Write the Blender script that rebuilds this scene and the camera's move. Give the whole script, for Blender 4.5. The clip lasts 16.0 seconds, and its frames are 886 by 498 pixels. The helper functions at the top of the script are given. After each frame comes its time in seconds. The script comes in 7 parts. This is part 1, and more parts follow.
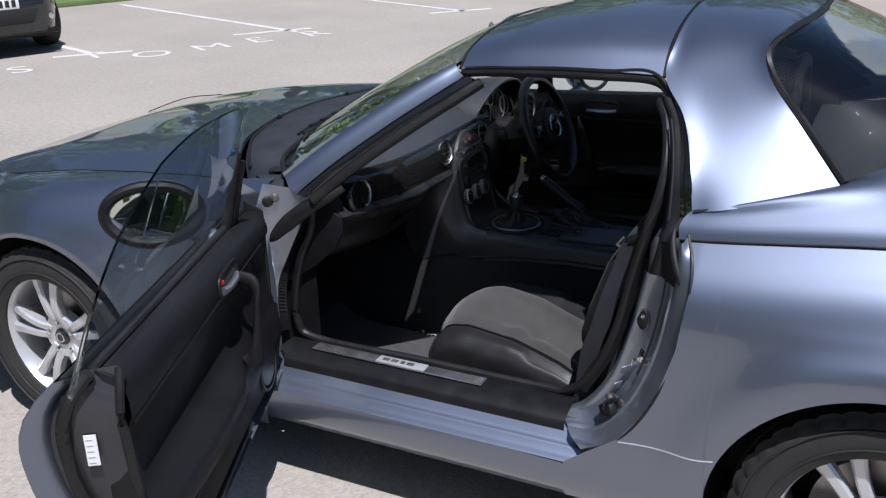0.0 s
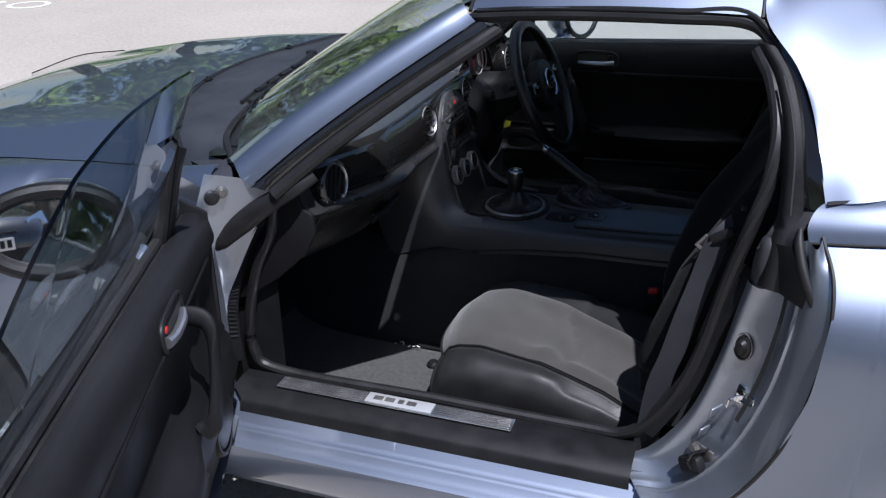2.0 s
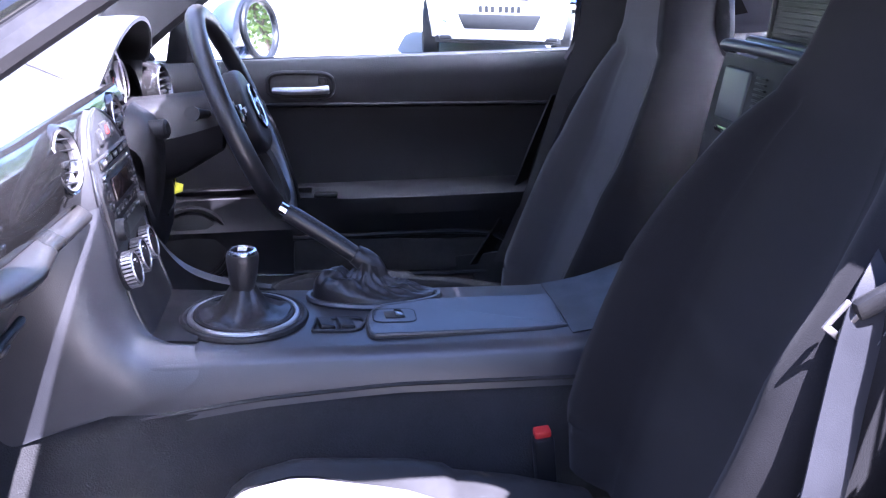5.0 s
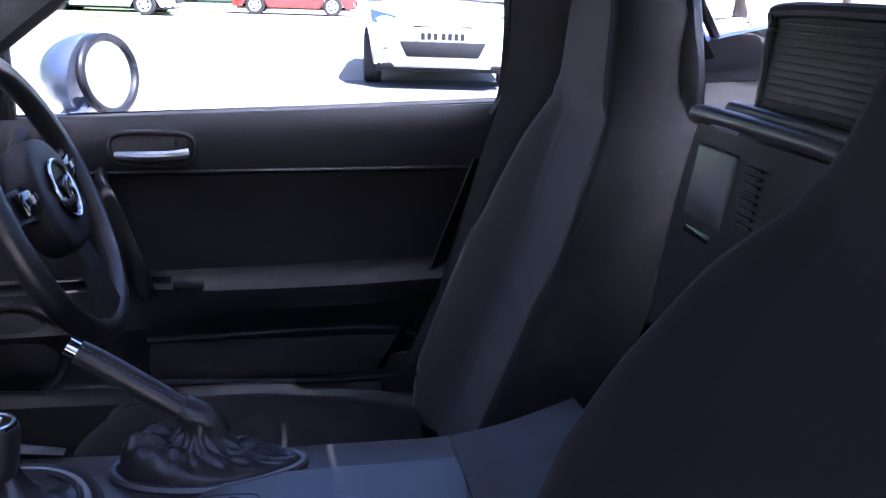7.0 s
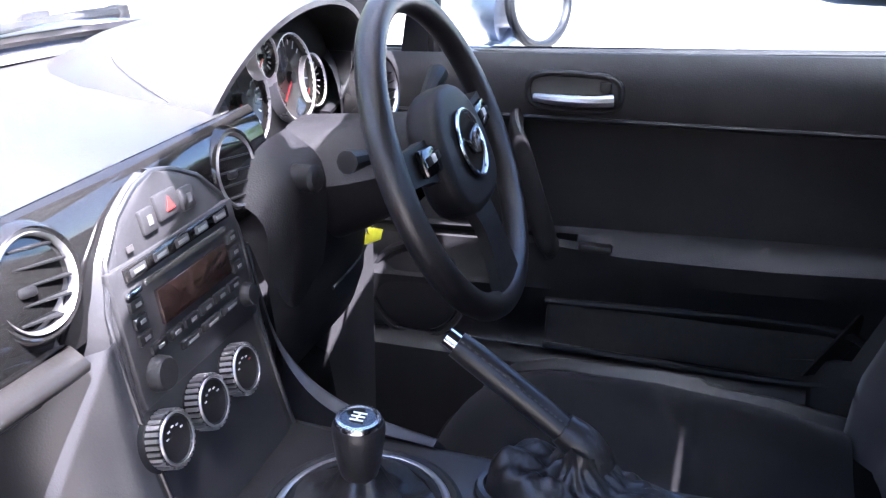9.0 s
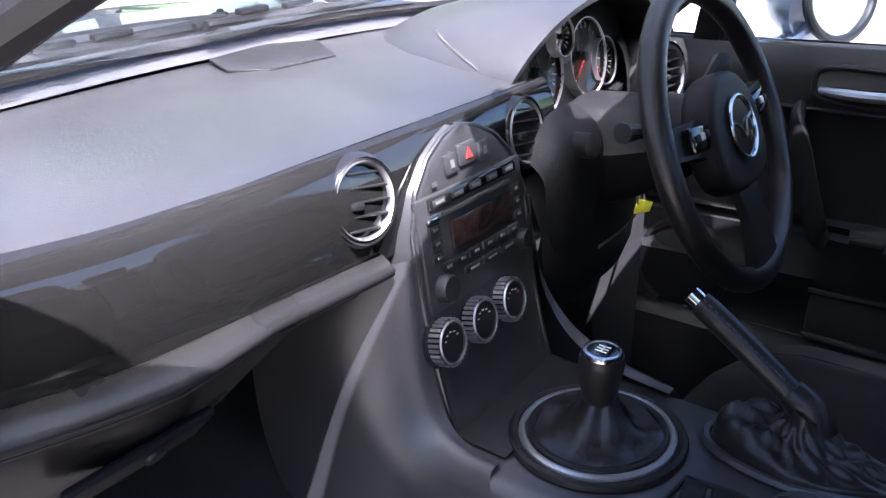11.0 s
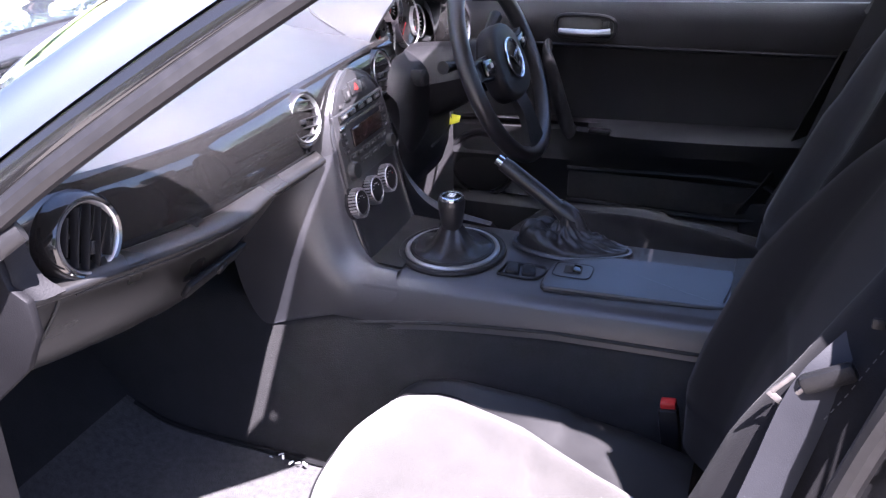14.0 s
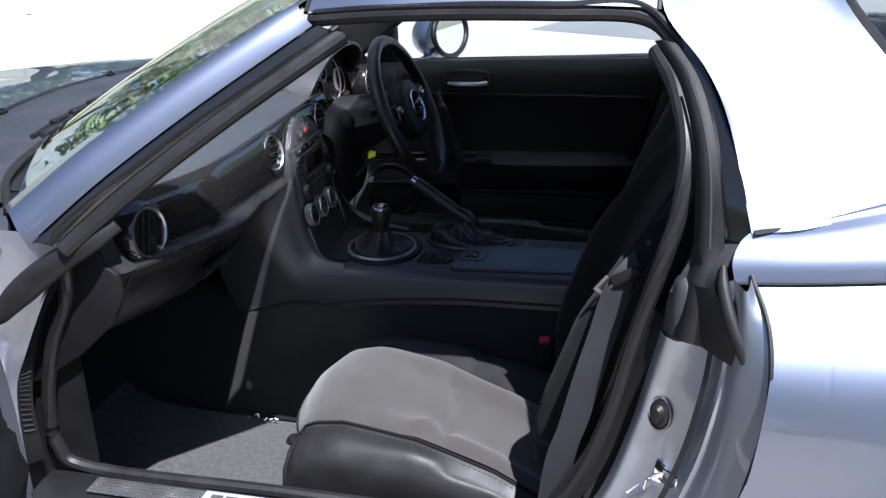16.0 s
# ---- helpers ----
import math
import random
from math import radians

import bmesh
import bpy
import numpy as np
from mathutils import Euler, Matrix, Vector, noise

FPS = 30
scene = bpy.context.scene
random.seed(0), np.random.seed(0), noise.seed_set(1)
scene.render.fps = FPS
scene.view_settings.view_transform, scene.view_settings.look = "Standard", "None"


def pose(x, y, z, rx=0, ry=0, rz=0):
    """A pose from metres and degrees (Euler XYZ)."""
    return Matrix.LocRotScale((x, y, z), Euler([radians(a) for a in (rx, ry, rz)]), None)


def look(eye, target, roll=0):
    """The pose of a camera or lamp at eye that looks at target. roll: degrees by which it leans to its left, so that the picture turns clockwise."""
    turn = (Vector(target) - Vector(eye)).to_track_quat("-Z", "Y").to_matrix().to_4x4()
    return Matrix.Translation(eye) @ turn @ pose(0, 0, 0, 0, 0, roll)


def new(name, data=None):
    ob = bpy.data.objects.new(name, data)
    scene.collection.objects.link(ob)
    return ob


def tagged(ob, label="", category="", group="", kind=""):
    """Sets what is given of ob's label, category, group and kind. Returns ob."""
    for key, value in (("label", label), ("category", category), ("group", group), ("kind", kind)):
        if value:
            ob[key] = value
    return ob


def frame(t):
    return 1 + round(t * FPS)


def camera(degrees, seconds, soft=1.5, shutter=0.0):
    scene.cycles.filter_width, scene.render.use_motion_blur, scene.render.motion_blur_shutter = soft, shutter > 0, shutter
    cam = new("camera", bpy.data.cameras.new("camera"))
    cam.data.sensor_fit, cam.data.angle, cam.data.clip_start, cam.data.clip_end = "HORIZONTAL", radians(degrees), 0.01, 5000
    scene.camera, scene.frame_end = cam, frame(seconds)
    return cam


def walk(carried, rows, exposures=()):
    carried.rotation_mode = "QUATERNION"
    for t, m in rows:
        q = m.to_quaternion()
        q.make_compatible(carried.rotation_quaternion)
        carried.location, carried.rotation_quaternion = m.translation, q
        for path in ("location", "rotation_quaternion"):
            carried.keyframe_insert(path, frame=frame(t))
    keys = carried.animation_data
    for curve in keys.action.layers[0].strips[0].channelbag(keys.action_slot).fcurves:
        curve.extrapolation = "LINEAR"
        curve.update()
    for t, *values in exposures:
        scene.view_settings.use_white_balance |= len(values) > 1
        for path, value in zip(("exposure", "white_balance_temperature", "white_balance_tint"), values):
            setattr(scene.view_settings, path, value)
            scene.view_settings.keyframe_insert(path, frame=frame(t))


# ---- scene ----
cam = camera(51.0, 16.0, soft=1.3)
PATH = [
    (0, (2.253, -2.621, 1.6), (1.42, -0.956, 0.871), -1.5),
    (0.5, (2.151, -2.62, 1.582), (1.371, -0.934, 0.841), -0.8),
    (1, (2.035, -2.483, 1.557), (1.282, -0.793, 0.796), -0.8),
    (1.5, (1.913, -2.323, 1.539), (1.197, -0.634, 0.742), -1.6),
    (2, (1.798, -2.17, 1.484), (1.173, -0.461, 0.654), -1.1),
    (2.5, (1.661, -2.013, 1.427), (1.135, -0.266, 0.608), -0.5),
    (3, (1.576, -1.851, 1.354), (1.089, -0.076, 0.572), -1.5),
    (3.5, (1.48, -1.635, 1.274), (0.964, 0.145, 0.522), -2.2),
    (4, (1.407, -1.471, 1.169), (0.97, 0.336, 0.433), -2.0),
    (4.5, (1.336, -1.352, 1.123), (1.207, 0.515, 0.417), -0.5),
    (5, (1.32, -1.237, 1.065), (1.569, 0.656, 0.47), 1.5),
    (5.2, (1.313, -1.196, 1.057), (1.709, 0.686, 0.509), 2.0),
    (7.5, (1.485, -0.743, 1.079), (1.79, 1.157, 0.532), 1.9),
    (8, (1.456, -0.667, 1.076), (1.403, 1.195, 0.348), 3.2),
    (8.5, (1.446, -0.619, 1.084), (1.169, 1.22, 0.349), 1.8),
    (9, (1.451, -0.613, 1.094), (0.945, 1.172, 0.349), 0.7),
    (9.5, (1.47, -0.608, 1.103), (0.719, 1.086, 0.351), -0.2),
    (10, (1.482, -0.639, 1.113), (0.502, 0.931, 0.355), 0.3),
    (10.2, (1.491, -0.659, 1.114), (0.439, 0.859, 0.347), 0.5),
    (12.3, (1.59, -0.899, 1.124), (0.681, 0.684, 0.306), -0.4),
    (12.5, (1.604, -0.938, 1.14), (0.739, 0.664, 0.311), -0.6),
    (13, (1.617, -1.037, 1.184), (0.853, 0.607, 0.339), -0.6),
    (13.5, (1.649, -1.172, 1.199), (0.972, 0.506, 0.347), -0.8),
    (14, (1.675, -1.313, 1.249), (1.05, 0.38, 0.388), -0.9),
    (14.5, (1.691, -1.433, 1.291), (1.138, 0.287, 0.432), -0.7),
    (15, (1.687, -1.576, 1.312), (1.226, 0.178, 0.469), -1.1),
    (15.5, (1.691, -1.711, 1.343), (1.26, 0.064, 0.529), -1.1),
    (16, (1.756, -1.846, 1.369), (1.355, -0.042, 0.606), -0.9),
]
EXPOSURES = [(0.0, 0.3, 5750, 15), (1.5, 0.3, 5750, 15), (2.5, 1.1, 5500, 14), (3.5, 1.75, 5650, 26), (4.0, 2.2, 5600, 29), (4.2, 2.3, 5600, 31), (4.5, 3.15, 5500, 32), (5.2, 4.2, 5300, 36), (7.3, 3.2, 5500, 36), (7.6, 3.55, 5400, 34), (8.0, 4.9, 5250, 34), (8.5, 4.65, 5600, 28), (9.2, 3.65, 5800, 24),
             (10.2, 2.6, 6000, 18), (12.4, 3.7, 5350, 38), (13.5, 3.85, 5450, 36), (14.2, 3.2, 6050, 29), (15.0, 2.5, 6150, 21), (16.0, 1.5, 5700, 15)]
walk(cam, [(t, look(eye, target, roll)) for t, eye, target, roll in PATH], EXPOSURES)

# ---- light ----
SUN_AZ, SUN_EL = 315.0, 64.0      # degrees: azimuth from +x towards +y of the place the sun stands in, and its height
world = bpy.data.worlds.new("sky")
scene.world = world
world.use_nodes = True
wn = world.node_tree.nodes
sky = wn.new("ShaderNodeTexSky")
sky.sky_type, sky.sun_disc = "NISHITA", False
sky.sun_elevation, sky.sun_rotation = radians(SUN_EL), radians(90 - SUN_AZ)
sky.air_density, sky.dust_density, sky.ozone_density = 1.0, 0.6, 1.4
wn["Background"].inputs["Strength"].default_value = 0.055
world.node_tree.links.new(sky.outputs["Color"], wn["Background"].inputs["Color"])
sun_data = bpy.data.lights.new("sun", "SUN")
sun_data.energy, sun_data.angle, sun_data.color = 5.0, radians(0.53), (1.0, 0.955, 0.89)
sun = new("sun", sun_data)
sun_from = Vector((math.cos(radians(SUN_EL)) * math.cos(radians(SUN_AZ)), math.cos(radians(SUN_EL)) * math.sin(radians(SUN_AZ)), math.sin(radians(SUN_EL))))
sun.matrix_world = Matrix.Translation((0, 0, 30)) @ sun_from.to_track_quat("Z", "Y").to_matrix().to_4x4()


# ---- materials ----
def mat(name, base, rough=0.5, metal=0.0, var=0.12, scale=8.0, fine=120.0, bump=0.0, rough_var=0.08, coat=0.0, spec=0.5, sheen=0.0, tint=None, kind="noise"):
    """A surface with variation at two scales: wide stains and fine grain, in colour, roughness and relief."""
    m = bpy.data.materials.new(name)
    m.use_nodes = True
    n, l = m.node_tree.nodes, m.node_tree.links
    b = n["Principled BSDF"]
    b.inputs["Metallic"].default_value = metal
    b.inputs["Specular IOR Level"].default_value = spec
    b.inputs["Coat Weight"].default_value = coat
    b.inputs["Coat Roughness"].default_value = 0.03
    b.inputs["Sheen Weight"].default_value = sheen
    b.inputs["Sheen Roughness"].default_value = 0.5
    co = n.new("ShaderNodeTexCoord")
    wide, grain = n.new("ShaderNodeTexNoise"), n.new("ShaderNodeTexNoise")
    wide.inputs["Scale"].default_value, wide.inputs["Detail"].default_value = scale, 4
    grain.inputs["Scale"].default_value, grain.inputs["Detail"].default_value = fine, 3
    for t in (wide, grain):
        l.new(co.outputs["Object"], t.inputs["Vector"])
    mix = n.new("ShaderNodeMath")
    mix.operation = "ADD"
    l.new(wide.outputs["Fac"], mix.inputs[0]), l.new(grain.outputs["Fac"], mix.inputs[1])
    ramp = n.new("ShaderNodeMapRange")
    ramp.inputs["From Min"].default_value, ramp.inputs["From Max"].default_value = 0.6, 1.4
    ramp.inputs["To Min"].default_value, ramp.inputs["To Max"].default_value = 0.0, 1.0
    l.new(mix.outputs[0], ramp.inputs["Value"])
    col = n.new("ShaderNodeMix")
    col.data_type = "RGBA"
    lo = [c * (1 - var) for c in base]
    hi = [min(1, c * (1 + var)) for c in (tint or base)]
    col.inputs["A"].default_value, col.inputs["B"].default_value = (*lo, 1), (*hi, 1)
    l.new(ramp.outputs[0], col.inputs["Factor"])
    l.new(col.outputs["Result"], b.inputs["Base Color"])
    rr = n.new("ShaderNodeMapRange")
    rr.inputs["From Min"].default_value, rr.inputs["From Max"].default_value = 0.3, 0.7
    rr.inputs["To Min"].default_value, rr.inputs["To Max"].default_value = max(0.0, rough - rough_var), min(1.0, rough + rough_var)
    l.new(wide.outputs["Fac"], rr.inputs["Value"]), l.new(rr.outputs[0], b.inputs["Roughness"])
    if bump:
        bp = n.new("ShaderNodeBump")
        bp.inputs["Strength"].default_value, bp.inputs["Distance"].default_value = bump, 0.002
        src = grain.outputs["Fac"]
        if kind == "weave":
            knit = n.new("ShaderNodeTexVoronoi")
            knit.inputs["Scale"].default_value = 900
            l.new(co.outputs["Object"], knit.inputs["Vector"])
            src = knit.outputs["Distance"]
        l.new(src, bp.inputs["Height"]), l.new(bp.outputs[0], b.inputs["Normal"])
    return m


def glass_mat(name, tint, rough=0.0):
    m = bpy.data.materials.new(name)
    m.use_nodes = True
    b = m.node_tree.nodes["Principled BSDF"]
    b.inputs["Base Color"].default_value = (*tint, 1)
    b.inputs["Transmission Weight"].default_value, b.inputs["Roughness"].default_value, b.inputs["IOR"].default_value = 1.0, rough, 1.45
    return m


PAINT = mat("grey_metallic_paint", (0.208, 0.236, 0.305), 0.47, 1.0, 0.05, 3, 900, 0.02, 0.02, coat=1.0)
PAINT_IN = mat("grey_paint_in_the_door_frame", (0.31, 0.335, 0.385), 0.42, 0.85, 0.08, 14, 500, 0.02, 0.05, coat=0.9)
# The car's grey paint darkened: shade on door end and hinges, put into colour.
PAINT_SHADED = mat("shaded_paint_on_door_end_and_hinges", (0.045, 0.045, 0.05), 0.45, 0.4, 0.15, 14, 300, 0.05, 0.08, coat=0.3)
GLOVE = mat("glovebox_plastic", (0.0115, 0.0108, 0.0104), 0.30, 0, 0.2, 9, 500, 0.06, 0.06, spec=0.55)
STACK = mat("stack_plastic", (0.021, 0.0208, 0.0225), 0.42, 0, 0.15, 14, 700, 0.08, 0.06, spec=0.4)
BLACK_TRIM = mat("black_grained_plastic", (0.0090, 0.0090, 0.0099), 0.45, 0, 0.25, 20, 700, 0.2, 0.08, spec=0.24)
SOFT = mat("dark_soft_touch_plastic", (0.0100, 0.0098, 0.0110), 0.52, 0, 0.25, 9, 500, 0.2, 0.07, spec=0.14)
DASHTOP = mat("dash_top_plastic", (0.0145, 0.0146, 0.0163), 0.35, 0, 0.2, 5, 600, 0.10, 0.06, spec=1.0)
GLOSS = mat("piano_black", (0.0095, 0.0092, 0.0092), 0.08, 0, 0.1, 12, 60, 0.0, 0.01, coat=0.7, spec=0.4)
# Insert cloth in its sunlit tone; the next, black bolster cloth, also serves shaded inserts.
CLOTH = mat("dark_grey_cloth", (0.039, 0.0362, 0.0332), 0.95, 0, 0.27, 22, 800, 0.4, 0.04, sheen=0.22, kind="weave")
CLOTH_SIDE = mat("black_and_shaded_seat_cloth", (0.0076, 0.0074, 0.0083), 0.95, 0, 0.2, 12, 700, 0.12, 0.04, spec=0.12, sheen=0.05, kind="weave")
VINYL = mat("black_leatherette", (0.0162, 0.0158, 0.0162), 0.5, 0, 0.25, 18, 700, 0.15, 0.1, spec=0.3)
LEATHER = mat("black_leather", (0.0098, 0.0093, 0.0102), 0.36, 0, 0.2, 25, 420, 0.16, 0.06)
CONSOLE = mat("console_plastic", (0.0192, 0.0196, 0.0232), 0.40, 0, 0.15, 9, 600, 0.10, 0.05, spec=0.8)
# The insert cloth darkened for the shade on the driver's backrest.
CLOTH_SHADED = mat("shaded_black_cloth", (0.0181, 0.0176, 0.0195), 0.95, 0, 0.2, 14, 900, 0.2, 0.04, sheen=0.12)
CARPET = mat("dark_carpet", (0.0124, 0.0120, 0.0124), 1.0, 0, 0.35, 25, 420, 0.5, 0.0, sheen=0.06)
MATPILE = mat("grey_mat_pile", (0.044, 0.043, 0.043), 1.0, 0, 0.6, 90, 520, 1.0, 0.0, sheen=0.12)
HEADLINER = mat("dark_headlining", (0.0165, 0.0165, 0.0173), 0.95, 0, 0.15, 12, 600, 0.5, 0.0)
CORNER = mat("matt_corner_rubber", (0.040, 0.039, 0.042), 0.55, 0, 0.15, 20, 300, 0.1, 0.08, spec=0.35)
RUBBER = mat("tyre_rubber", (0.022, 0.021, 0.02), 0.75, 0, 0.3, 20, 200, 0.3, 0.1)
SEAL = mat("black_rubber_seal", (0.011, 0.0105, 0.0112), 0.5, 0, 0.3, 20, 150, 0.1, 0.1, spec=0.35)
ALLOY = mat("silver_alloy", (0.62, 0.62, 0.63), 0.33, 0.55, 0.1, 15, 400, 0.05, 0.08, coat=0.5)
SATIN = mat("dull_satin_metal", (0.40, 0.40, 0.41), 0.34, 0.9, 0.08, 20, 400, 0.0, 0.06)
CHROME = mat("satin_chrome", (0.72, 0.72, 0.72), 0.18, 1.0, 0.08, 20, 400, 0.0, 0.06)
BRIGHT = mat("bright_chrome", (0.85, 0.85, 0.86), 0.06, 1.0, 0.04, 20, 300, 0.0, 0.03)
BRUSHED = mat("brushed_aluminium", (0.5, 0.52, 0.55), 0.2, 0.9, 0.15, 12, 600, 0.1, 0.1)
DIMPRINT = mat("dim_print", (0.10, 0.10, 0.10), 0.5, 0, 0.05, 20, 200)
STEEL = mat("grey_steel", (0.18, 0.17, 0.165), 0.45, 0.8, 0.3, 25, 200, 0.1, 0.15)
DARK = mat("dark_underbody", (0.015, 0.015, 0.015), 0.85, 0, 0.3, 10, 100, 0.2, 0.1)
COWL = mat("weathered_black_plastic", (0.024, 0.025, 0.031), 0.55, 0, 0.25, 10, 500, 0.3, 0.1)
STITCH = mat("pale_stitching", (0.060, 0.058, 0.056), 0.8, 0, 0.1, 30, 500)
BELT = mat("grey_black_webbing", (0.017, 0.0175, 0.021), 0.55, 0, 0.12, 30, 900, 0.06, 0.06, spec=0.25, kind="weave")
RED = mat("red_plastic", (0.42, 0.02, 0.016), 0.45, 0, 0.12, 20, 200)
YELLOW = mat("yellow_tag", (0.75, 0.68, 0.03), 0.5, 0, 0.1, 20, 200)
WHITE = mat("white_print", (0.75, 0.75, 0.74), 0.5, 0, 0.05, 20, 200)
GREYPRINT = mat("grey_print", (0.45, 0.45, 0.45), 0.5, 0, 0.05, 20, 200)
SCREEN = mat("amber_display", (0.016, 0.009, 0.0075), 0.15, 0, 0.2, 20, 100, coat=0.8)
GAUGE = mat("gauge_face", (0.020, 0.0155, 0.012), 0.28, 0, 0.3, 20, 100, coat=0.5)
GLASS = glass_mat("clear_window_glass", (0.93, 0.97, 0.95))
DOORGLASS = glass_mat("green_tinted_glass", (0.84, 0.945, 0.975))
LENS = glass_mat("clear_plastic_lens", (0.97, 0.97, 0.97))
MIRROR = mat("mirror", (0.9, 0.9, 0.9), 0.01, 1.0, 0.0, 10, 100, 0, 0.0)
DISC = mat("brake_disc_steel", (0.28, 0.26, 0.24), 0.35, 0.9, 0.25, 12, 200, 0.1, 0.1)
ROADPAINT = mat("white_road_paint", (0.56, 0.54, 0.50), 0.8, 0, 0.22, 5, 50, 0.3, 0.1)


def asphalt_mat():
    m = mat("pale_worn_asphalt", (0.335, 0.302, 0.260), 0.9, 0, 0.16, 0.7, 30, 0.0, 0.05)
    n, l = m.node_tree.nodes, m.node_tree.links
    b = n["Principled BSDF"]
    co = n.new("ShaderNodeTexCoord")
    stones = n.new("ShaderNodeTexVoronoi")
    stones.inputs["Scale"].default_value = 90
    l.new(co.outputs["Object"], stones.inputs["Vector"])
    tone = n.new("ShaderNodeMapRange")
    tone.inputs["To Min"].default_value, tone.inputs["To Max"].default_value = 0.86, 1.10
    l.new(stones.outputs["Color"], tone.inputs["Value"])
    old = b.inputs["Base Color"].links[0].from_socket
    mul = n.new("ShaderNodeMix")
    mul.data_type, mul.blend_type = "RGBA", "MULTIPLY"
    mul.inputs["Factor"].default_value = 1.0
    l.new(old, mul.inputs["A"]), l.new(tone.outputs[0], mul.inputs["B"]), l.new(mul.outputs["Result"], b.inputs["Base Color"])
    bp = n.new("ShaderNodeBump")
    bp.inputs["Strength"].default_value, bp.inputs["Distance"].default_value = 0.6, 0.004
    l.new(stones.outputs["Distance"], bp.inputs["Height"]), l.new(bp.outputs[0], b.inputs["Normal"])
    return m


ASPHALT = asphalt_mat()
LEAF = mat("green_leaves", (0.06, 0.13, 0.025), 0.6, 0, 0.5, 1.2, 30, tint=(0.13, 0.2, 0.04))
BARK = mat("grey_bark", (0.12, 0.09, 0.065), 0.9, 0, 0.3, 5, 60, 0.6)


# ---- mesh tools ----
def cr(pts, n):
    """A smooth curve through pts, as n points."""
    p = np.array(pts, float)
    if len(p) == 2:
        return p[0] + (p[1] - p[0]) * np.linspace(0, 1, n)[:, None]
    q = np.vstack([2 * p[0] - p[1], p, 2 * p[-1] - p[-2]])
    out = []
    for t in np.linspace(0, len(p) - 1, n):
        i = min(int(t), len(p) - 2)
        u = t - i
        a, b, c, d = q[i], q[i + 1], q[i + 2], q[i + 3]
        out.append(0.5 * (2 * b + (c - a) * u + (2 * a - 5 * b + 4 * c - d) * u * u + (3 * b - a - 3 * c + d) * u ** 3))
    return np.array(out)


def grid(points, close_u=False, close_v=False, cap=False):
    """A sheet through a table of points."""
    bm = bmesh.new()
    v = [[bm.verts.new(p) for p in row] for row in points]
    nu, nv = len(v), len(v[0])
    for i in range(nu if close_u else nu - 1):
        for j in range(nv if close_v else nv - 1):
            quad = [v[i][j], v[(i + 1) % nu][j], v[(i + 1) % nu][(j + 1) % nv], v[i][(j + 1) % nv]]
            if len({q.co.to_tuple(6) for q in quad}) == 4:
                bm.faces.new(quad)
            else:
                keep = [q for k, q in enumerate(quad) if q.co.to_tuple(6) not in {o.co.to_tuple(6) for o in quad[:k]}]
                if len(keep) == 3:
                    bm.faces.new(keep)
    if cap:
        for row in (v[0], v[-1]):
            bm.faces.new(row)
    return bm


def thicken(bm, t):
    """Gives an open sheet a back and a rim."""
    bmesh.ops.recalc_face_normals(bm, faces=bm.faces)
    bm.normal_update()
    shift = {v: v.normal * t for v in bm.verts}
    made = bmesh.ops.duplicate(bm, geom=bm.faces[:])
    back = {}
    for a, b in made["vert_map"].items():
        if a in shift:
            back[a] = b
    rim = [e for e in bm.edges if e.is_boundary and e.verts[0] in back and e.verts[1] in back]
    for a, b in back.items():
        b.co = a.co - shift[a]
    bmesh.ops.reverse_faces(bm, faces=[f for f in made["geom"] if isinstance(f, bmesh.types.BMFace)])
    for e in rim:
        a, b = e.verts
        bm.faces.new((a, b, back[b], back[a]))
    bmesh.ops.recalc_face_normals(bm, faces=bm.faces)
    return bm


def sheet(rows, nu, nv, thick=0.0):
    """A smooth sheet through a small table of control points, with a thickness."""
    a = np.array([cr(r, nv) for r in rows])
    b = np.array([cr(a[:, j], nu) for j in range(nv)]).transpose(1, 0, 2)
    bm = grid(b)
    if thick:
        thicken(bm, thick)
    return bm


def box(size, at=(0, 0, 0), bevel=0.0, rot=(0, 0, 0), seg=2):
    bm = bmesh.new()
    bmesh.ops.create_cube(bm, size=1.0)
    bmesh.ops.scale(bm, vec=size, verts=bm.verts)
    if bevel:
        bmesh.ops.bevel(bm, geom=bm.edges[:], offset=min(bevel, min(size) * 0.45), segments=seg, profile=0.5, affect="EDGES")
    bmesh.ops.transform(bm, matrix=pose(*at, *rot), verts=bm.verts)
    return bm


def prism(outline, depth, m=None, bevel=0.0, seg=2):
    """An outline in x and y, drawn out along z, rounded and put in place by m."""
    bm = bmesh.new()
    f = bm.faces.new([bm.verts.new((x, y, 0)) for x, y in outline])
    up = [g for g in bmesh.ops.extrude_face_region(bm, geom=[f])["geom"] if isinstance(g, bmesh.types.BMVert)]
    bmesh.ops.translate(bm, vec=(0, 0, depth), verts=up)
    bmesh.ops.recalc_face_normals(bm, faces=bm.faces)
    if bevel:
        bmesh.ops.bevel(bm, geom=[e for e in bm.edges if e.calc_face_angle(0) > 0.6], offset=bevel, segments=seg, profile=0.5, affect="EDGES")
    if m is not None:
        bmesh.ops.transform(bm, matrix=m, verts=bm.verts)
    return bm


def lathe(profile, m=None, seg=32):
    """A profile of (radius, height) pairs turned round z."""
    rows = []
    for k in range(seg):
        a = 2 * math.pi * k / seg
        rows.append([(r * math.cos(a), r * math.sin(a), z) for r, z in profile])
    bm = grid(rows, close_u=True)
    bmesh.ops.remove_doubles(bm, verts=bm.verts, dist=1e-6)
    bmesh.ops.recalc_face_normals(bm, faces=bm.faces)
    if m is not None:
        bmesh.ops.transform(bm, matrix=m, verts=bm.verts)
    return bm


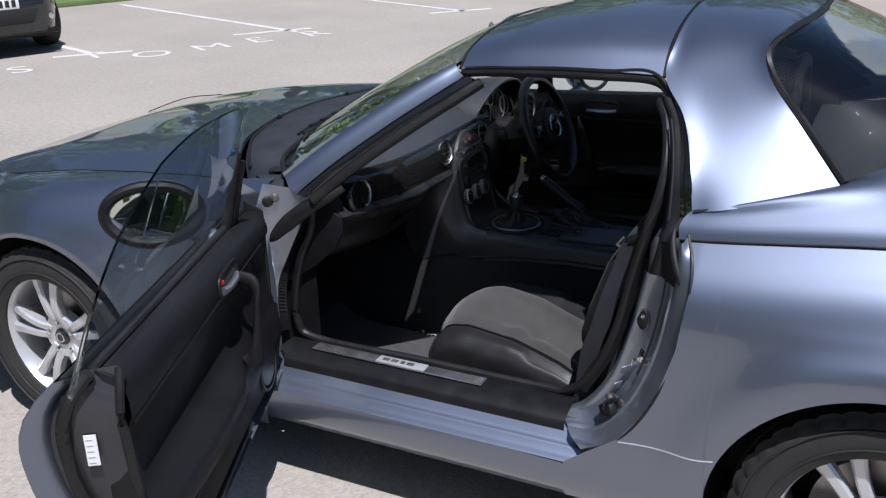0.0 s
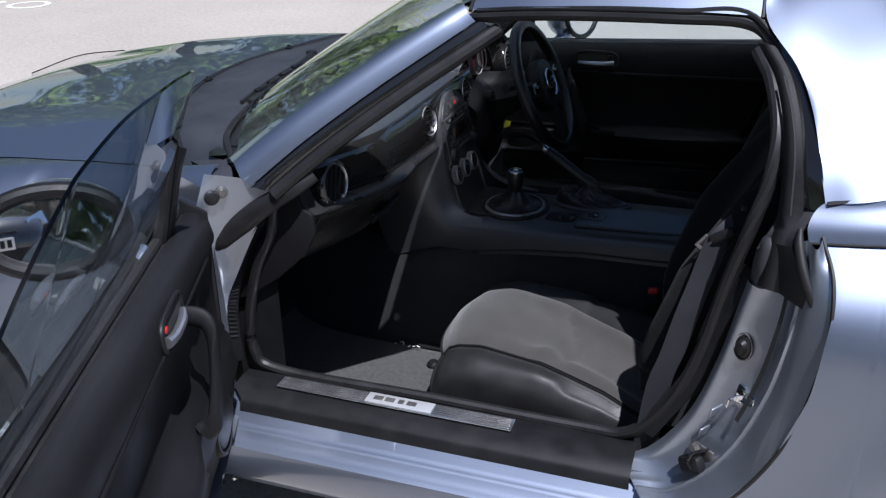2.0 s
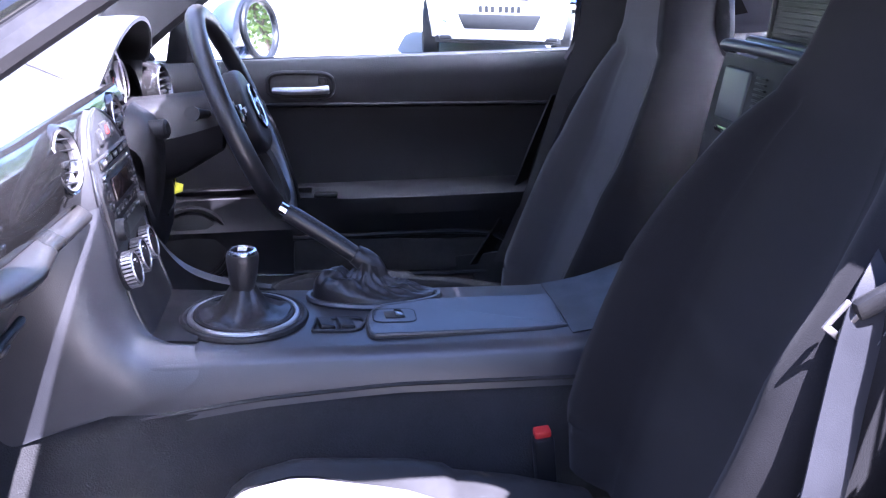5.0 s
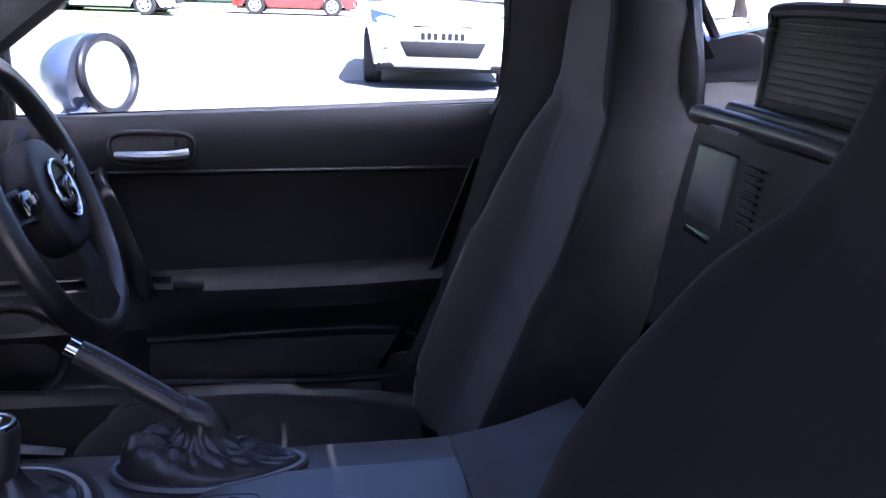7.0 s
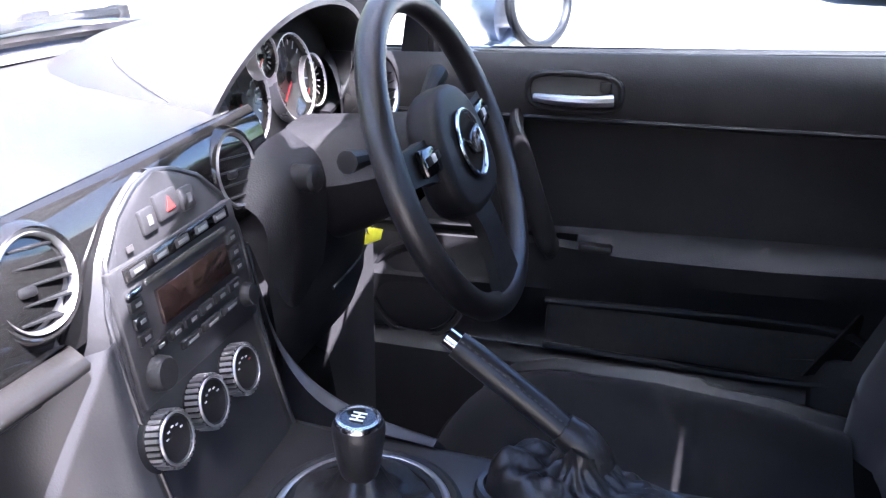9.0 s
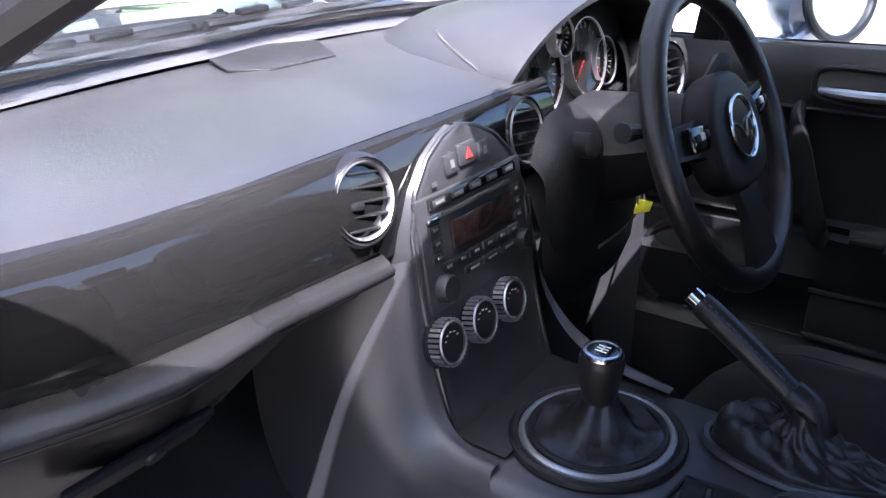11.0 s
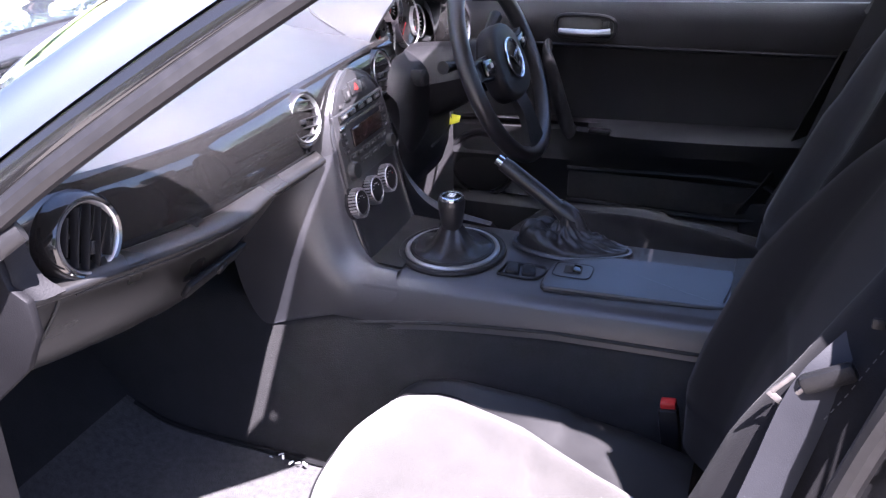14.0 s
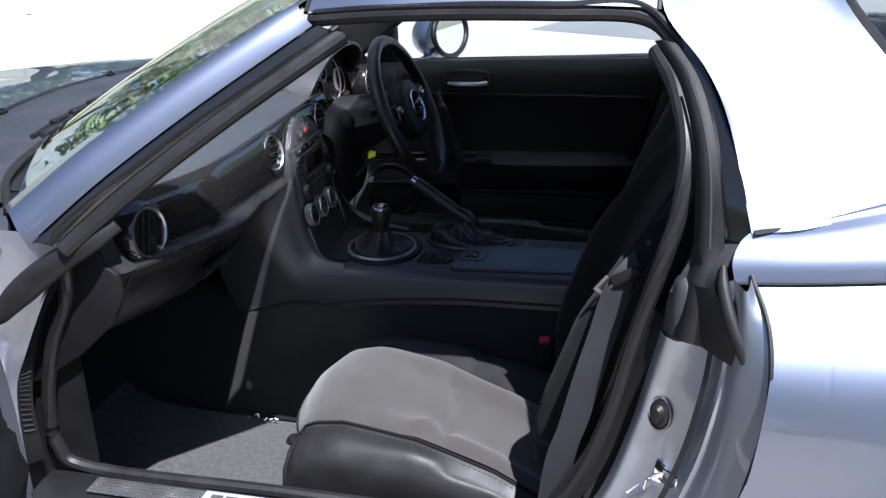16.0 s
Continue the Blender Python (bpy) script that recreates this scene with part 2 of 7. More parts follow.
def tube(pts, r, seg=10, n=None, closed=False, flat=1.0, up=(0, 0, 1), cap=True):
    """A round or flattened bar along a curve. r: one radius or one a point."""
    p = cr(pts, n) if n else np.array(pts, float)
    rr = np.interp(np.linspace(0, 1, len(p)), np.linspace(0, 1, len(np.atleast_1d(r))), np.atleast_1d(r))
    rows = []
    for i in range(len(p)):
        a, b = (p[i - 1] if closed or i else p[0]), (p[(i + 1) % len(p)] if closed or i < len(p) - 1 else p[-1])
        d = Vector(b - a).normalized()
        s = d.cross(Vector(up))
        s = s.normalized() if s.length > 1e-4 else d.orthogonal().normalized()
        u = s.cross(d)
        rows.append([Vector(p[i]) + float(rr[i]) * (math.cos(t) * s + math.sin(t) * flat * u) for t in np.linspace(0, 2 * math.pi, seg, endpoint=False).tolist()])
    bm = grid(rows, close_u=closed, close_v=True, cap=cap and not closed)
    bmesh.ops.recalc_face_normals(bm, faces=bm.faces)
    return bm


def join(*bms):
    out = bms[0]
    for b in bms[1:]:
        me = bpy.data.meshes.new("x")
        b.to_mesh(me)
        out.from_mesh(me)
        bpy.data.meshes.remove(me)
        b.free()
    return out


def part(name, bm, material, parent=None, label="", sharp=35, smooth=True):
    """Links a bmesh as one mesh object under a thing or a part."""
    for e in bm.edges:
        e.smooth = e.calc_face_angle(0) < radians(sharp)
    for f in bm.faces:
        f.smooth = smooth
    me = bpy.data.meshes.new(name)
    bm.to_mesh(me)
    bm.free()
    me.materials.append(material)
    ob = new(name, me)
    if parent is not None:
        ob.parent = parent
    if label:
        ob["label"] = label
    return ob


def thing(name, label, category, group="", kind=""):
    return tagged(new(name), label, category, group, kind)


def flip(bm, s):
    """Mirrors a piece made for the near side (s = -1) over to the far side (s = 1)."""
    if s > 0:
        bmesh.ops.scale(bm, vec=(1, -1, 1), verts=bm.verts)
        bmesh.ops.reverse_faces(bm, faces=bm.faces)
    return bm


def frame_to(origin, normal, up=(0, 0, 1)):
    """A pose whose z looks along normal and whose y is near up."""
    z = Vector(normal).normalized()
    x = Vector(up).cross(z).normalized()
    y = z.cross(x)
    return Matrix.Translation(origin) @ Matrix((x, y, z)).transposed().to_4x4()


# ---- the roadster: outer body ----
car = thing("roadster", "grey metallic two-seat roadster, hard roof closed, passenger door open", "car")



def arch(x, cx, cz, r, low):
    """The lower edge of a wing at x: the wheel opening, or the sill's height."""
    return max(low, cz + math.sqrt(max(0.0, r * r - (x - cx) ** 2))) if abs(x - cx) < r else low


def hood_z(x, y):
    zc = np.interp(x, [-0.85, -0.6, -0.27, 0.0, 0.27, 0.45, 0.7], [0.62, 0.735, 0.825, 0.868, 0.895, 0.903, 0.905])
    edge = np.interp(x, [-0.85, -0.3, 0.3, 0.7], [0.075, 0.085, 0.065, 0.04])
    crown = 0.018 * math.exp(-((abs(y) - 0.47) / 0.13) ** 2)
    return zc + crown - edge * (abs(y) / 0.66) ** 2.4


def seam_y(x):
    return np.interp(x, [-0.85, -0.6, -0.3, 0.3, 0.8], [0.36, 0.52, 0.61, 0.655, 0.69])


def cowl_x(y):
    return 0.405 + 0.19 * (abs(y) / 0.55) ** 2.2


# bonnet, between the two wings, up to the scuttle
rows = []
for i in range(31):
    u = i / 30
    row = []
    for j in range(41):
        f = -1 + 2 * j / 40
        xe = cowl_x(f * 0.62) if abs(f) < 0.97 else cowl_x(0.62)
        x = -0.84 + 0.10 * f * f + (xe + 0.84 - 0.10 * f * f) * u
        y = f * (seam_y(x) - 0.004)
        row.append((x, y, hood_z(x, y) - 0.05 * max(0, 0.08 - u) / 0.08))
    rows.append(row)
bm = grid(rows)
thicken(bm, 0.012)
hood = part("bonnet", bm, PAINT, car, "grey metallic bonnet reflecting sky and trees")
for y in (-0.16, 0.24):
    x = cowl_x(y) - 0.0
    nz = hood_z(x - 0.03, y)
    part("washer_jet", join(box((0.016, 0.022, 0.008), (x + 0.012, y, nz + 0.002), 0.003), box((0.009, 0.010, 0.008), (x + 0.012, y, nz + 0.007), 0.003)), BLACK_TRIM, car)


def wing(s):
    rows = []
    for x in np.concatenate([np.linspace(-0.80, -0.36, 12), np.linspace(-0.345, 0.345, 40), np.linspace(0.36, 0.79, 14)]):
        zb = arch(x, 0.0, 0.308, 0.35, 0.20)
        yo = np.interp(x, [-0.80, -0.6, -0.3, 0.0, 0.3, 0.55, 0.79], [0.60, 0.74, 0.835, 0.858, 0.845, 0.825, 0.822])
        yt = seam_y(x)
        zt = hood_z(x, yt) + 0.0 if x < 0.62 else np.interp(x, [0.62, 0.79], [hood_z(0.62, seam_y(0.62)), 0.885])
        # the sides pull in below the waist behind the wheel
        row = []
        for v in np.linspace(0, 1, 18):
            a = v * math.pi / 2
            y = yt + (yo - yt) * math.cos(a) ** 0.88
            z = zb + (zt - zb) * math.sin(a) ** 0.95
            lip = 0.012 * math.exp(-((v) / 0.10) ** 2) if abs(x) < 0.36 else 0.0
            waist = 0.02 * math.exp(-((z - 0.45) / 0.12) ** 2) * np.clip((x - 0.3) / 0.3, 0, 1)
            row.append((x, -(y + lip - waist), z))
        row.insert(0, (x, -(yo - 0.02), zb - 0.002))
        rows.append(row)
    return flip(grid(rows), s)


for s in (-1, 1):
    part("front_wing", wing(s), PAINT, car)
    # wheel housing
    pts = [(math.cos(a) * 0.36, math.sin(a) * 0.36 + 0.308) for a in np.linspace(-0.4, math.pi + 0.4, 26)]
    part("wheel_arch_liner", flip(grid([[(x, y, z) for x, z in pts] for y in (-0.838, -0.72, -0.55)]), s), DARK, car)
    part("wheel_arch_wall", flip(prism([(x, z) for x, z in pts], 0.01, Matrix.Translation((0, -0.54, 0)) @ pose(0, 0, 0, 90)), s), DARK, car)
    # side repeater lamp on the wing behind the wheel
    if s < 0:
        rep = part("side_repeater", lathe([(0, 0.012), (0.016, 0.010), (0.022, 0.004), (0.024, -0.004)], frame_to((0.566, -0.826, 0.645), (0, -1, 0.1)), 20), LENS, car, "clear round side repeater lamp")
        part("repeater_bulb", lathe([(0, 0.006), (0.009, 0.004), (0.011, -0.006)], frame_to((0.566, -0.822, 0.645), (0, -1, 0.1)), 12), mat("pale_bulb", (0.75, 0.72, 0.68), 0.25), rep)

# nose
rows = []
for y in np.linspace(-1, 1, 33):
    yy = y * 0.80
    back = 0.52 * abs(y) ** 3.2
    top = 0.60 - 0.10 * abs(y) ** 3
    rows.append([(-0.83 + back, yy, top + 0.015), (-0.90 + back, yy, 0.55), (-0.93 + back, yy, 0.45), (-0.92 + back, yy, 0.30), (-0.86 + back, yy * 0.97, 0.20), (-0.75 + back, yy * 0.95, 0.17)])
part("front_bumper", grid(rows), PAINT, car)
grille = part("lower_grille", prism([(-0.33, -0.05), (0.33, -0.05), (0.26, 0.07), (-0.26, 0.07)], 0.03, frame_to((-0.935, 0, 0.36), (-1, 0, 0.05)), 0.01), DARK, car)
for k in range(4):
    part("grille_bar", box((0.008, 0.54, 0.008), (-0.963, 0, 0.325 + 0.026 * k), 0.003), BLACK_TRIM, grille)
for s in (-1, 1):
    lamp = part("headlight", flip(sheet([[(-0.72, -0.44, 0.70), (-0.60, -0.56, 0.745), (-0.46, -0.64, 0.755)], [(-0.78, -0.50, 0.64), (-0.66, -0.64, 0.68), (-0.50, -0.735, 0.70)], [(-0.77, -0.55, 0.58), (-0.66, -0.68, 0.60), (-0.53, -0.76, 0.63)]], 8, 10, 0.004), s), LENS, car)
    part("reflector", flip(sheet([[(-0.69, -0.44, 0.68), (-0.57, -0.55, 0.72), (-0.45, -0.62, 0.73)], [(-0.72, -0.52, 0.60), (-0.62, -0.64, 0.62), (-0.5, -0.71, 0.65)]], 6, 8, 0.003), s), CHROME, lamp)

# scuttle panel between bonnet and windscreen
SCREEN_BASE = [(0.815, -0.675, 0.888), (0.735, -0.56, 0.900), (0.690, -0.40, 0.906), (0.662, -0.20, 0.909), (0.652, 0.0, 0.910), (0.662, 0.20, 0.909), (0.690, 0.40, 0.906), (0.735, 0.56, 0.900), (0.815, 0.675, 0.888)]
base_curve = cr(SCREEN_BASE, 41)
rows = []
for b in base_curve:
    y = b[1]
    xe = min(cowl_x(y) + 0.012, b[0] - 0.03)
    ze = hood_z(min(xe, 0.62), y) - 0.004
    rows.append([(xe - 0.02, y, ze - 0.02), (xe, y, ze), (xe + 0.35 * (b[0] - xe), y, ze + 0.008), (xe + 0.7 * (b[0] - xe), y, 0.6 * ze + 0.4 * b[2] + 0.002), (b[0] - 0.012, y, b[2] - 0.006), (b[0] + 0.01, y, b[2] - 0.02)])
part("scuttle_panel", grid(rows), COWL, car, "weathered black plastic scuttle panel")
part("bonnet_seal", tube([(cowl_x(y) + 0.006, y, hood_z(min(cowl_x(y), 0.62), y) - 0.004) for y in np.linspace(-0.6, 0.6, 41)], 0.005, 6), SEAL, car)
part("screen_seal", tube(base_curve + np.array([-0.004, 0, 0.002]), 0.007, 6), SEAL, car)


def wiper(y0, y1):
    a = np.array([np.interp(y0, base_curve[:, 1], base_curve[:, 0]) - 0.06, y0, 0.918])
    path = [a + (0, 0, 0.0)]
    for f in (0.25, 0.5, 0.75, 1.0):
        y = y0 + (y1 - y0) * f
        xb = np.interp(y, base_curve[:, 1], base_curve[:, 0])
        path.append(np.array([xb - 0.02 + 0.012 * f, y, 0.925 + 0.004 * f]))
    w = part("wiper", tube(path, [0.010, 0.008, 0.006, 0.005], 8, 20), BLACK_TRIM, car)
    part("pivot_cap", lathe([(0, 0.012), (0.014, 0.010), (0.017, -0.012)], Matrix.Translation(a), 16), BLACK_TRIM, w)
    blade = [p + np.array([0.02, 0, 0.004]) for p in path[1:]]
    part("wiper_blade", tube(blade, 0.006, 6, 20), SEAL, w)
    mid = (blade[0] + blade[-1]) / 2
    for f in (0.2, 0.4, 0.6, 0.8):
        c = blade[0] + (blade[-1] - blade[0]) * f
        part("blade_bridge", box((0.012, 0.05, 0.008), c + np.array([-0.004, 0, 0.010]), 0.003), BLACK_TRIM, w)


wiper(0.10, -0.42)
wiper(0.52, 0.02)

# windscreen, its pillars and header
SIDE = [(0.815, -0.675, 0.888), (0.92, -0.625, 0.972), (1.05, -0.555, 1.063), (1.165, -0.49, 1.136), (1.219, -0.455, 1.167)]
side = cr(SIDE, 24)
HEAD_MID = (1.182, 0.0, 1.227)
rows = []
for k, p in enumerate(side):
    f = k / 23
    mid = np.array([0.652 + (HEAD_MID[0] - 0.652) * f, 0, 0.910 + (HEAD_MID[2] - 0.910) * f + 0.03 * math.sin(math.pi * f)])
    rows.append(cr([p, (mid * 0.45 + p * 0.55) * (1, 1, 1) + np.array([-0.045 * (1 - f) + 0.015 * f, 0, 0.018 * (1 - f) + 0.012]), mid, (mid * 0.45 + p * (1, -1, 1) * 0.55) + np.array([-0.045 * (1 - f) + 0.015 * f, 0, 0.018 * (1 - f) + 0.012]), p * (1, -1, 1)], 29))
bm = grid(rows)
thicken(bm, 0.005)
screen = part("windscreen", bm, GLASS, car, "curved clear windscreen glass")
screen.visible_shadow = False
head_rows = [np.array(rows[-1]) + np.array(o) for o in ((0.0, 0, 0.004), (0.02, 0, 0.014), (0.045, 0, 0.018))]
part("windscreen_header", grid([list(r) for r in head_rows]), PAINT, car)
# Dark strip added below the header to narrow the sun patch on the console.
block_edge = lambda y: float(np.interp(y, [-0.34, -0.24], [0.2, 0.75]))    # the added strip narrows towards the middle
part("sun_block_strip", grid([[q + np.array([0.0, 0, -0.008]) for q in rows[-1]], [q * block_edge(q[1]) + p * (1 - block_edge(q[1])) + np.array([0.0, 0, -0.008]) for p, q in zip(rows[-3], rows[-2])]]), DARK, car, "black border at the top of the windscreen")
part("header_trim", grid([list(np.array(rows[-1]) + np.array(o)) for o in ((0.008, 0, 0.002), (0.030, 0, -0.006), (0.08, 0, -0.014), (0.085, 0, 0.0))]), HEADLINER, car)

for s in (-1, 1):
    # painted outer strip, then black guide, rubber and cloth trim further in
    out, guide, rub, trim = [], [], [], []
    for k, p in enumerate(side):
        f = k / 23
        w = 0.082 - 0.026 * f
        d = np.array([0.62, -0.36, -0.42]) * (1 - 0.25 * f)
        d = d / np.linalg.norm(d)
        a = p + np.array([-0.006, -0.004, 0.008])
        out.append([a + np.array([0, 0, -0.012]), a, a + d * w * 0.35 + np.array([0.004, -0.012, 0.012]), a + d * w * 0.7 + np.array([0, -0.012, 0.006]), a + d * w])
        g = a + d * w
        e = np.array([0.85, 0.42, -0.32])
        guide.append([g + np.array([-0.002, 0.004, -0.004]), g + e * 0.012 + np.array([0, -0.004, 0.004]), g + e * 0.034])
        rub.append(g + e * 0.040 + np.array([0.008, 0.0, -0.004]))
        t0 = g + e * 0.05
        thin = 1 - 0.85 * min(1, max(0, (f - 0.6) / 0.25))
        trim.append([t0 + np.array([0.004, 0, -0.006]), t0 + np.array([0.010, 0.008 * thin, -0.008 * thin]), t0 + np.array([0.0, 0.022 * thin, -0.004]), p + np.array([0.02 * thin, 0.016 * thin, -0.012]), p + np.array([0.0, 0.010 * thin, -0.010])])
    pil = part("windscreen_pillar", flip(grid(out), s), PAINT, car, "grey metallic windscreen pillar")
    part("guide_strip", flip(grid(guide), s), GLOSS, pil)
    part("pillar_seal", flip(tube(rub, 0.014, 10, 30), s), SEAL, pil)
    part("pillar_trim", flip(grid(trim), s), HEADLINER, pil, "dark pillar lining")
    if s < 0:
        RUB_TOP, RUB_LOW = rub[-1], rub[0]

# roof: front panel, rear shell with pillars, rear window
RAIL = [(1.246, -0.474, 1.166), (1.40, -0.492, 1.180), (1.60, -0.502, 1.186), (1.765, -0.505, 1.184)]
rail = cr(RAIL, 22)


def roof_row(p, zc, xc):
    y = abs(p[1])
    return cr([p, (p[0] * 0.9 + xc * 0.1, -y * 0.86, p[2] + (zc - p[2]) * 0.50), (p[0] * 0.5 + xc * 0.5, -y * 0.5, p[2] + (zc - p[2]) * 0.87), (xc, 0, zc), (p[0] * 0.5 + xc * 0.5, y * 0.5, p[2] + (zc - p[2]) * 0.87), (p[0] * 0.9 + xc * 0.1, y * 0.86, p[2] + (zc - p[2]) * 0.50), (p[0], y, p[2])], 37)


rows = []
for k, p in enumerate(rail):
    f = k / 21
    rows.append(roof_row(p, np.interp(f, [0, 0.3, 0.65, 1], [1.246, 1.281, 1.302, 1.308]), p[0] - 0.008))
bm = grid([list(r) for r in rows])
part("roof_front_panel", bm, PAINT, car, "grey metallic front roof panel")
part("roof_lining", grid([[q + np.array([0.0, 0, -0.03]) for q in r[3:-3]] for r in rows[2:]]), HEADLINER, car, "dark roof lining")
part("roof_front_joint", tube([q + np.array([0.004, 0, -0.004]) for q in rows[-1]], 0.004, 6), SEAL, car)
part("roof_header_joint", tube([q + np.array([-0.004, 0, -0.002]) for q in rows[0]], 0.004, 6), SEAL, car)

F0 = [(1.897, -0.728, 0.944), (1.866, -0.648, 1.056), (1.833, -0.582, 1.118), (1.775, -0.512, 1.182), (1.774, -0.43, 1.250), (1.772, -0.25, 1.297), (1.772, 0, 1.309)]
F1 = [(1.983, -0.722, 0.960), (1.933, -0.628, 1.062), (1.889, -0.556, 1.137), (1.843, -0.496, 1.214), (1.850, -0.420, 1.270), (1.85, -0.25, 1.305), (1.85, 0, 1.313)]
F2 = [(2.177, -0.652, 1.007), (2.081, -0.575, 1.108), (2.003, -0.532, 1.199), (1.986, -0.480, 1.257), (2.020, -0.40, 1.288), (2.05, -0.25, 1.298), (2.06, 0, 1.300)]
mirror_row = lambda r: r + [(x, -y, z) for x, y, z in r[-2::-1]]
shell = sheet([mirror_row(F0), mirror_row(F1), mirror_row(F2)], 25, 73)
inside = [v for v in shell.verts if not v.is_boundary]
for k in range(40):
    bmesh.ops.smooth_vert(shell, verts=inside, factor=0.5, use_axis_x=True, use_axis_y=True, use_axis_z=True)
part("roof_rear_shell", shell, PAINT, car, "grey metallic rear roof shell with broad pillars")
part("rear_shell_lining", sheet([[(x, y * 0.95, z - 0.03) for x, y, z in mirror_row(F0)], [(x, y * 0.95, z - 0.03) for x, y, z in mirror_row(F1)], [(x, y * 0.95, z - 0.03) for x, y, z in mirror_row(F2)]], 9, 41), HEADLINER, car)
G0 = [(2.189, -0.636, 1.009), (2.096, -0.560, 1.103), (2.015, -0.518, 1.194), (1.997, -0.470, 1.247), (2.030, -0.39, 1.278), (2.06, -0.25, 1.289), (2.07, 0, 1.291)]
G2 = [(2.26, -0.622, 1.016), (2.33, -0.56, 1.045), (2.40, -0.50, 1.068), (2.44, -0.42, 1.078), (2.47, -0.32, 1.085), (2.49, -0.18, 1.09), (2.50, 0, 1.092)]
rw = part("rear_window", sheet([mirror_row(G0), mirror_row([tuple((np.array(a) + np.array(b)) / 2 + np.array([0, 0, 0.012])) for a, b in zip(G0, G2)]), mirror_row(G2)], 13, 49, 0.005), GLASS, car, "dark wrap-round rear window glass")
part("rear_window_seal", tube([(x - 0.008, y, z + 0.004) for x, y, z in mirror_row(G0)], 0.009, 6, 60), SEAL, rw)

# rear wings and deck
QUARTER = cr([(0, 0.792), (0.06, 0.814), (0.15, 0.829), (0.32, 0.847), (0.46, 0.857), (0.60, 0.8635), (0.70, 0.864), (0.77, 0.860), (0.81, 0.853), (0.857, 0.841), (0.893, 0.827), (0.929, 0.807), (0.964, 0.783), (1.0, 0.757)], 90)
QUARTER_H, QUARTER_Y = QUARTER[:, 0], QUARTER[:, 1]


def deck_z(x):
    return float(np.interp(x, [1.9, 2.3, 2.7, 3.15], [0.890, 0.924, 0.920, 0.84]))


def quarter_y(x, z):
    """How far out the rear wing stands: a rounded shoulder that draws in towards the tail, and a flare over the wheel."""
    hgt = np.clip((z - 0.2) / (deck_z(x) - 0.2), 0, 1)
    yo = float(np.interp(hgt, QUARTER_H, QUARTER_Y))
    yo -= 0.045 * max(0.0, x - 1.93) * float(np.clip((hgt - 0.72) / 0.2, 0, 1))
    yo -= 0.40 * max(0.0, (x - 2.75) / 0.4) ** 2
    rad = math.hypot(x - 2.345, z - 0.308)
    return yo + 0.028 * math.exp(-((rad - 0.392) / 0.066) ** 2) * float(np.clip((0.83 - z) / 0.14, 0, 1))


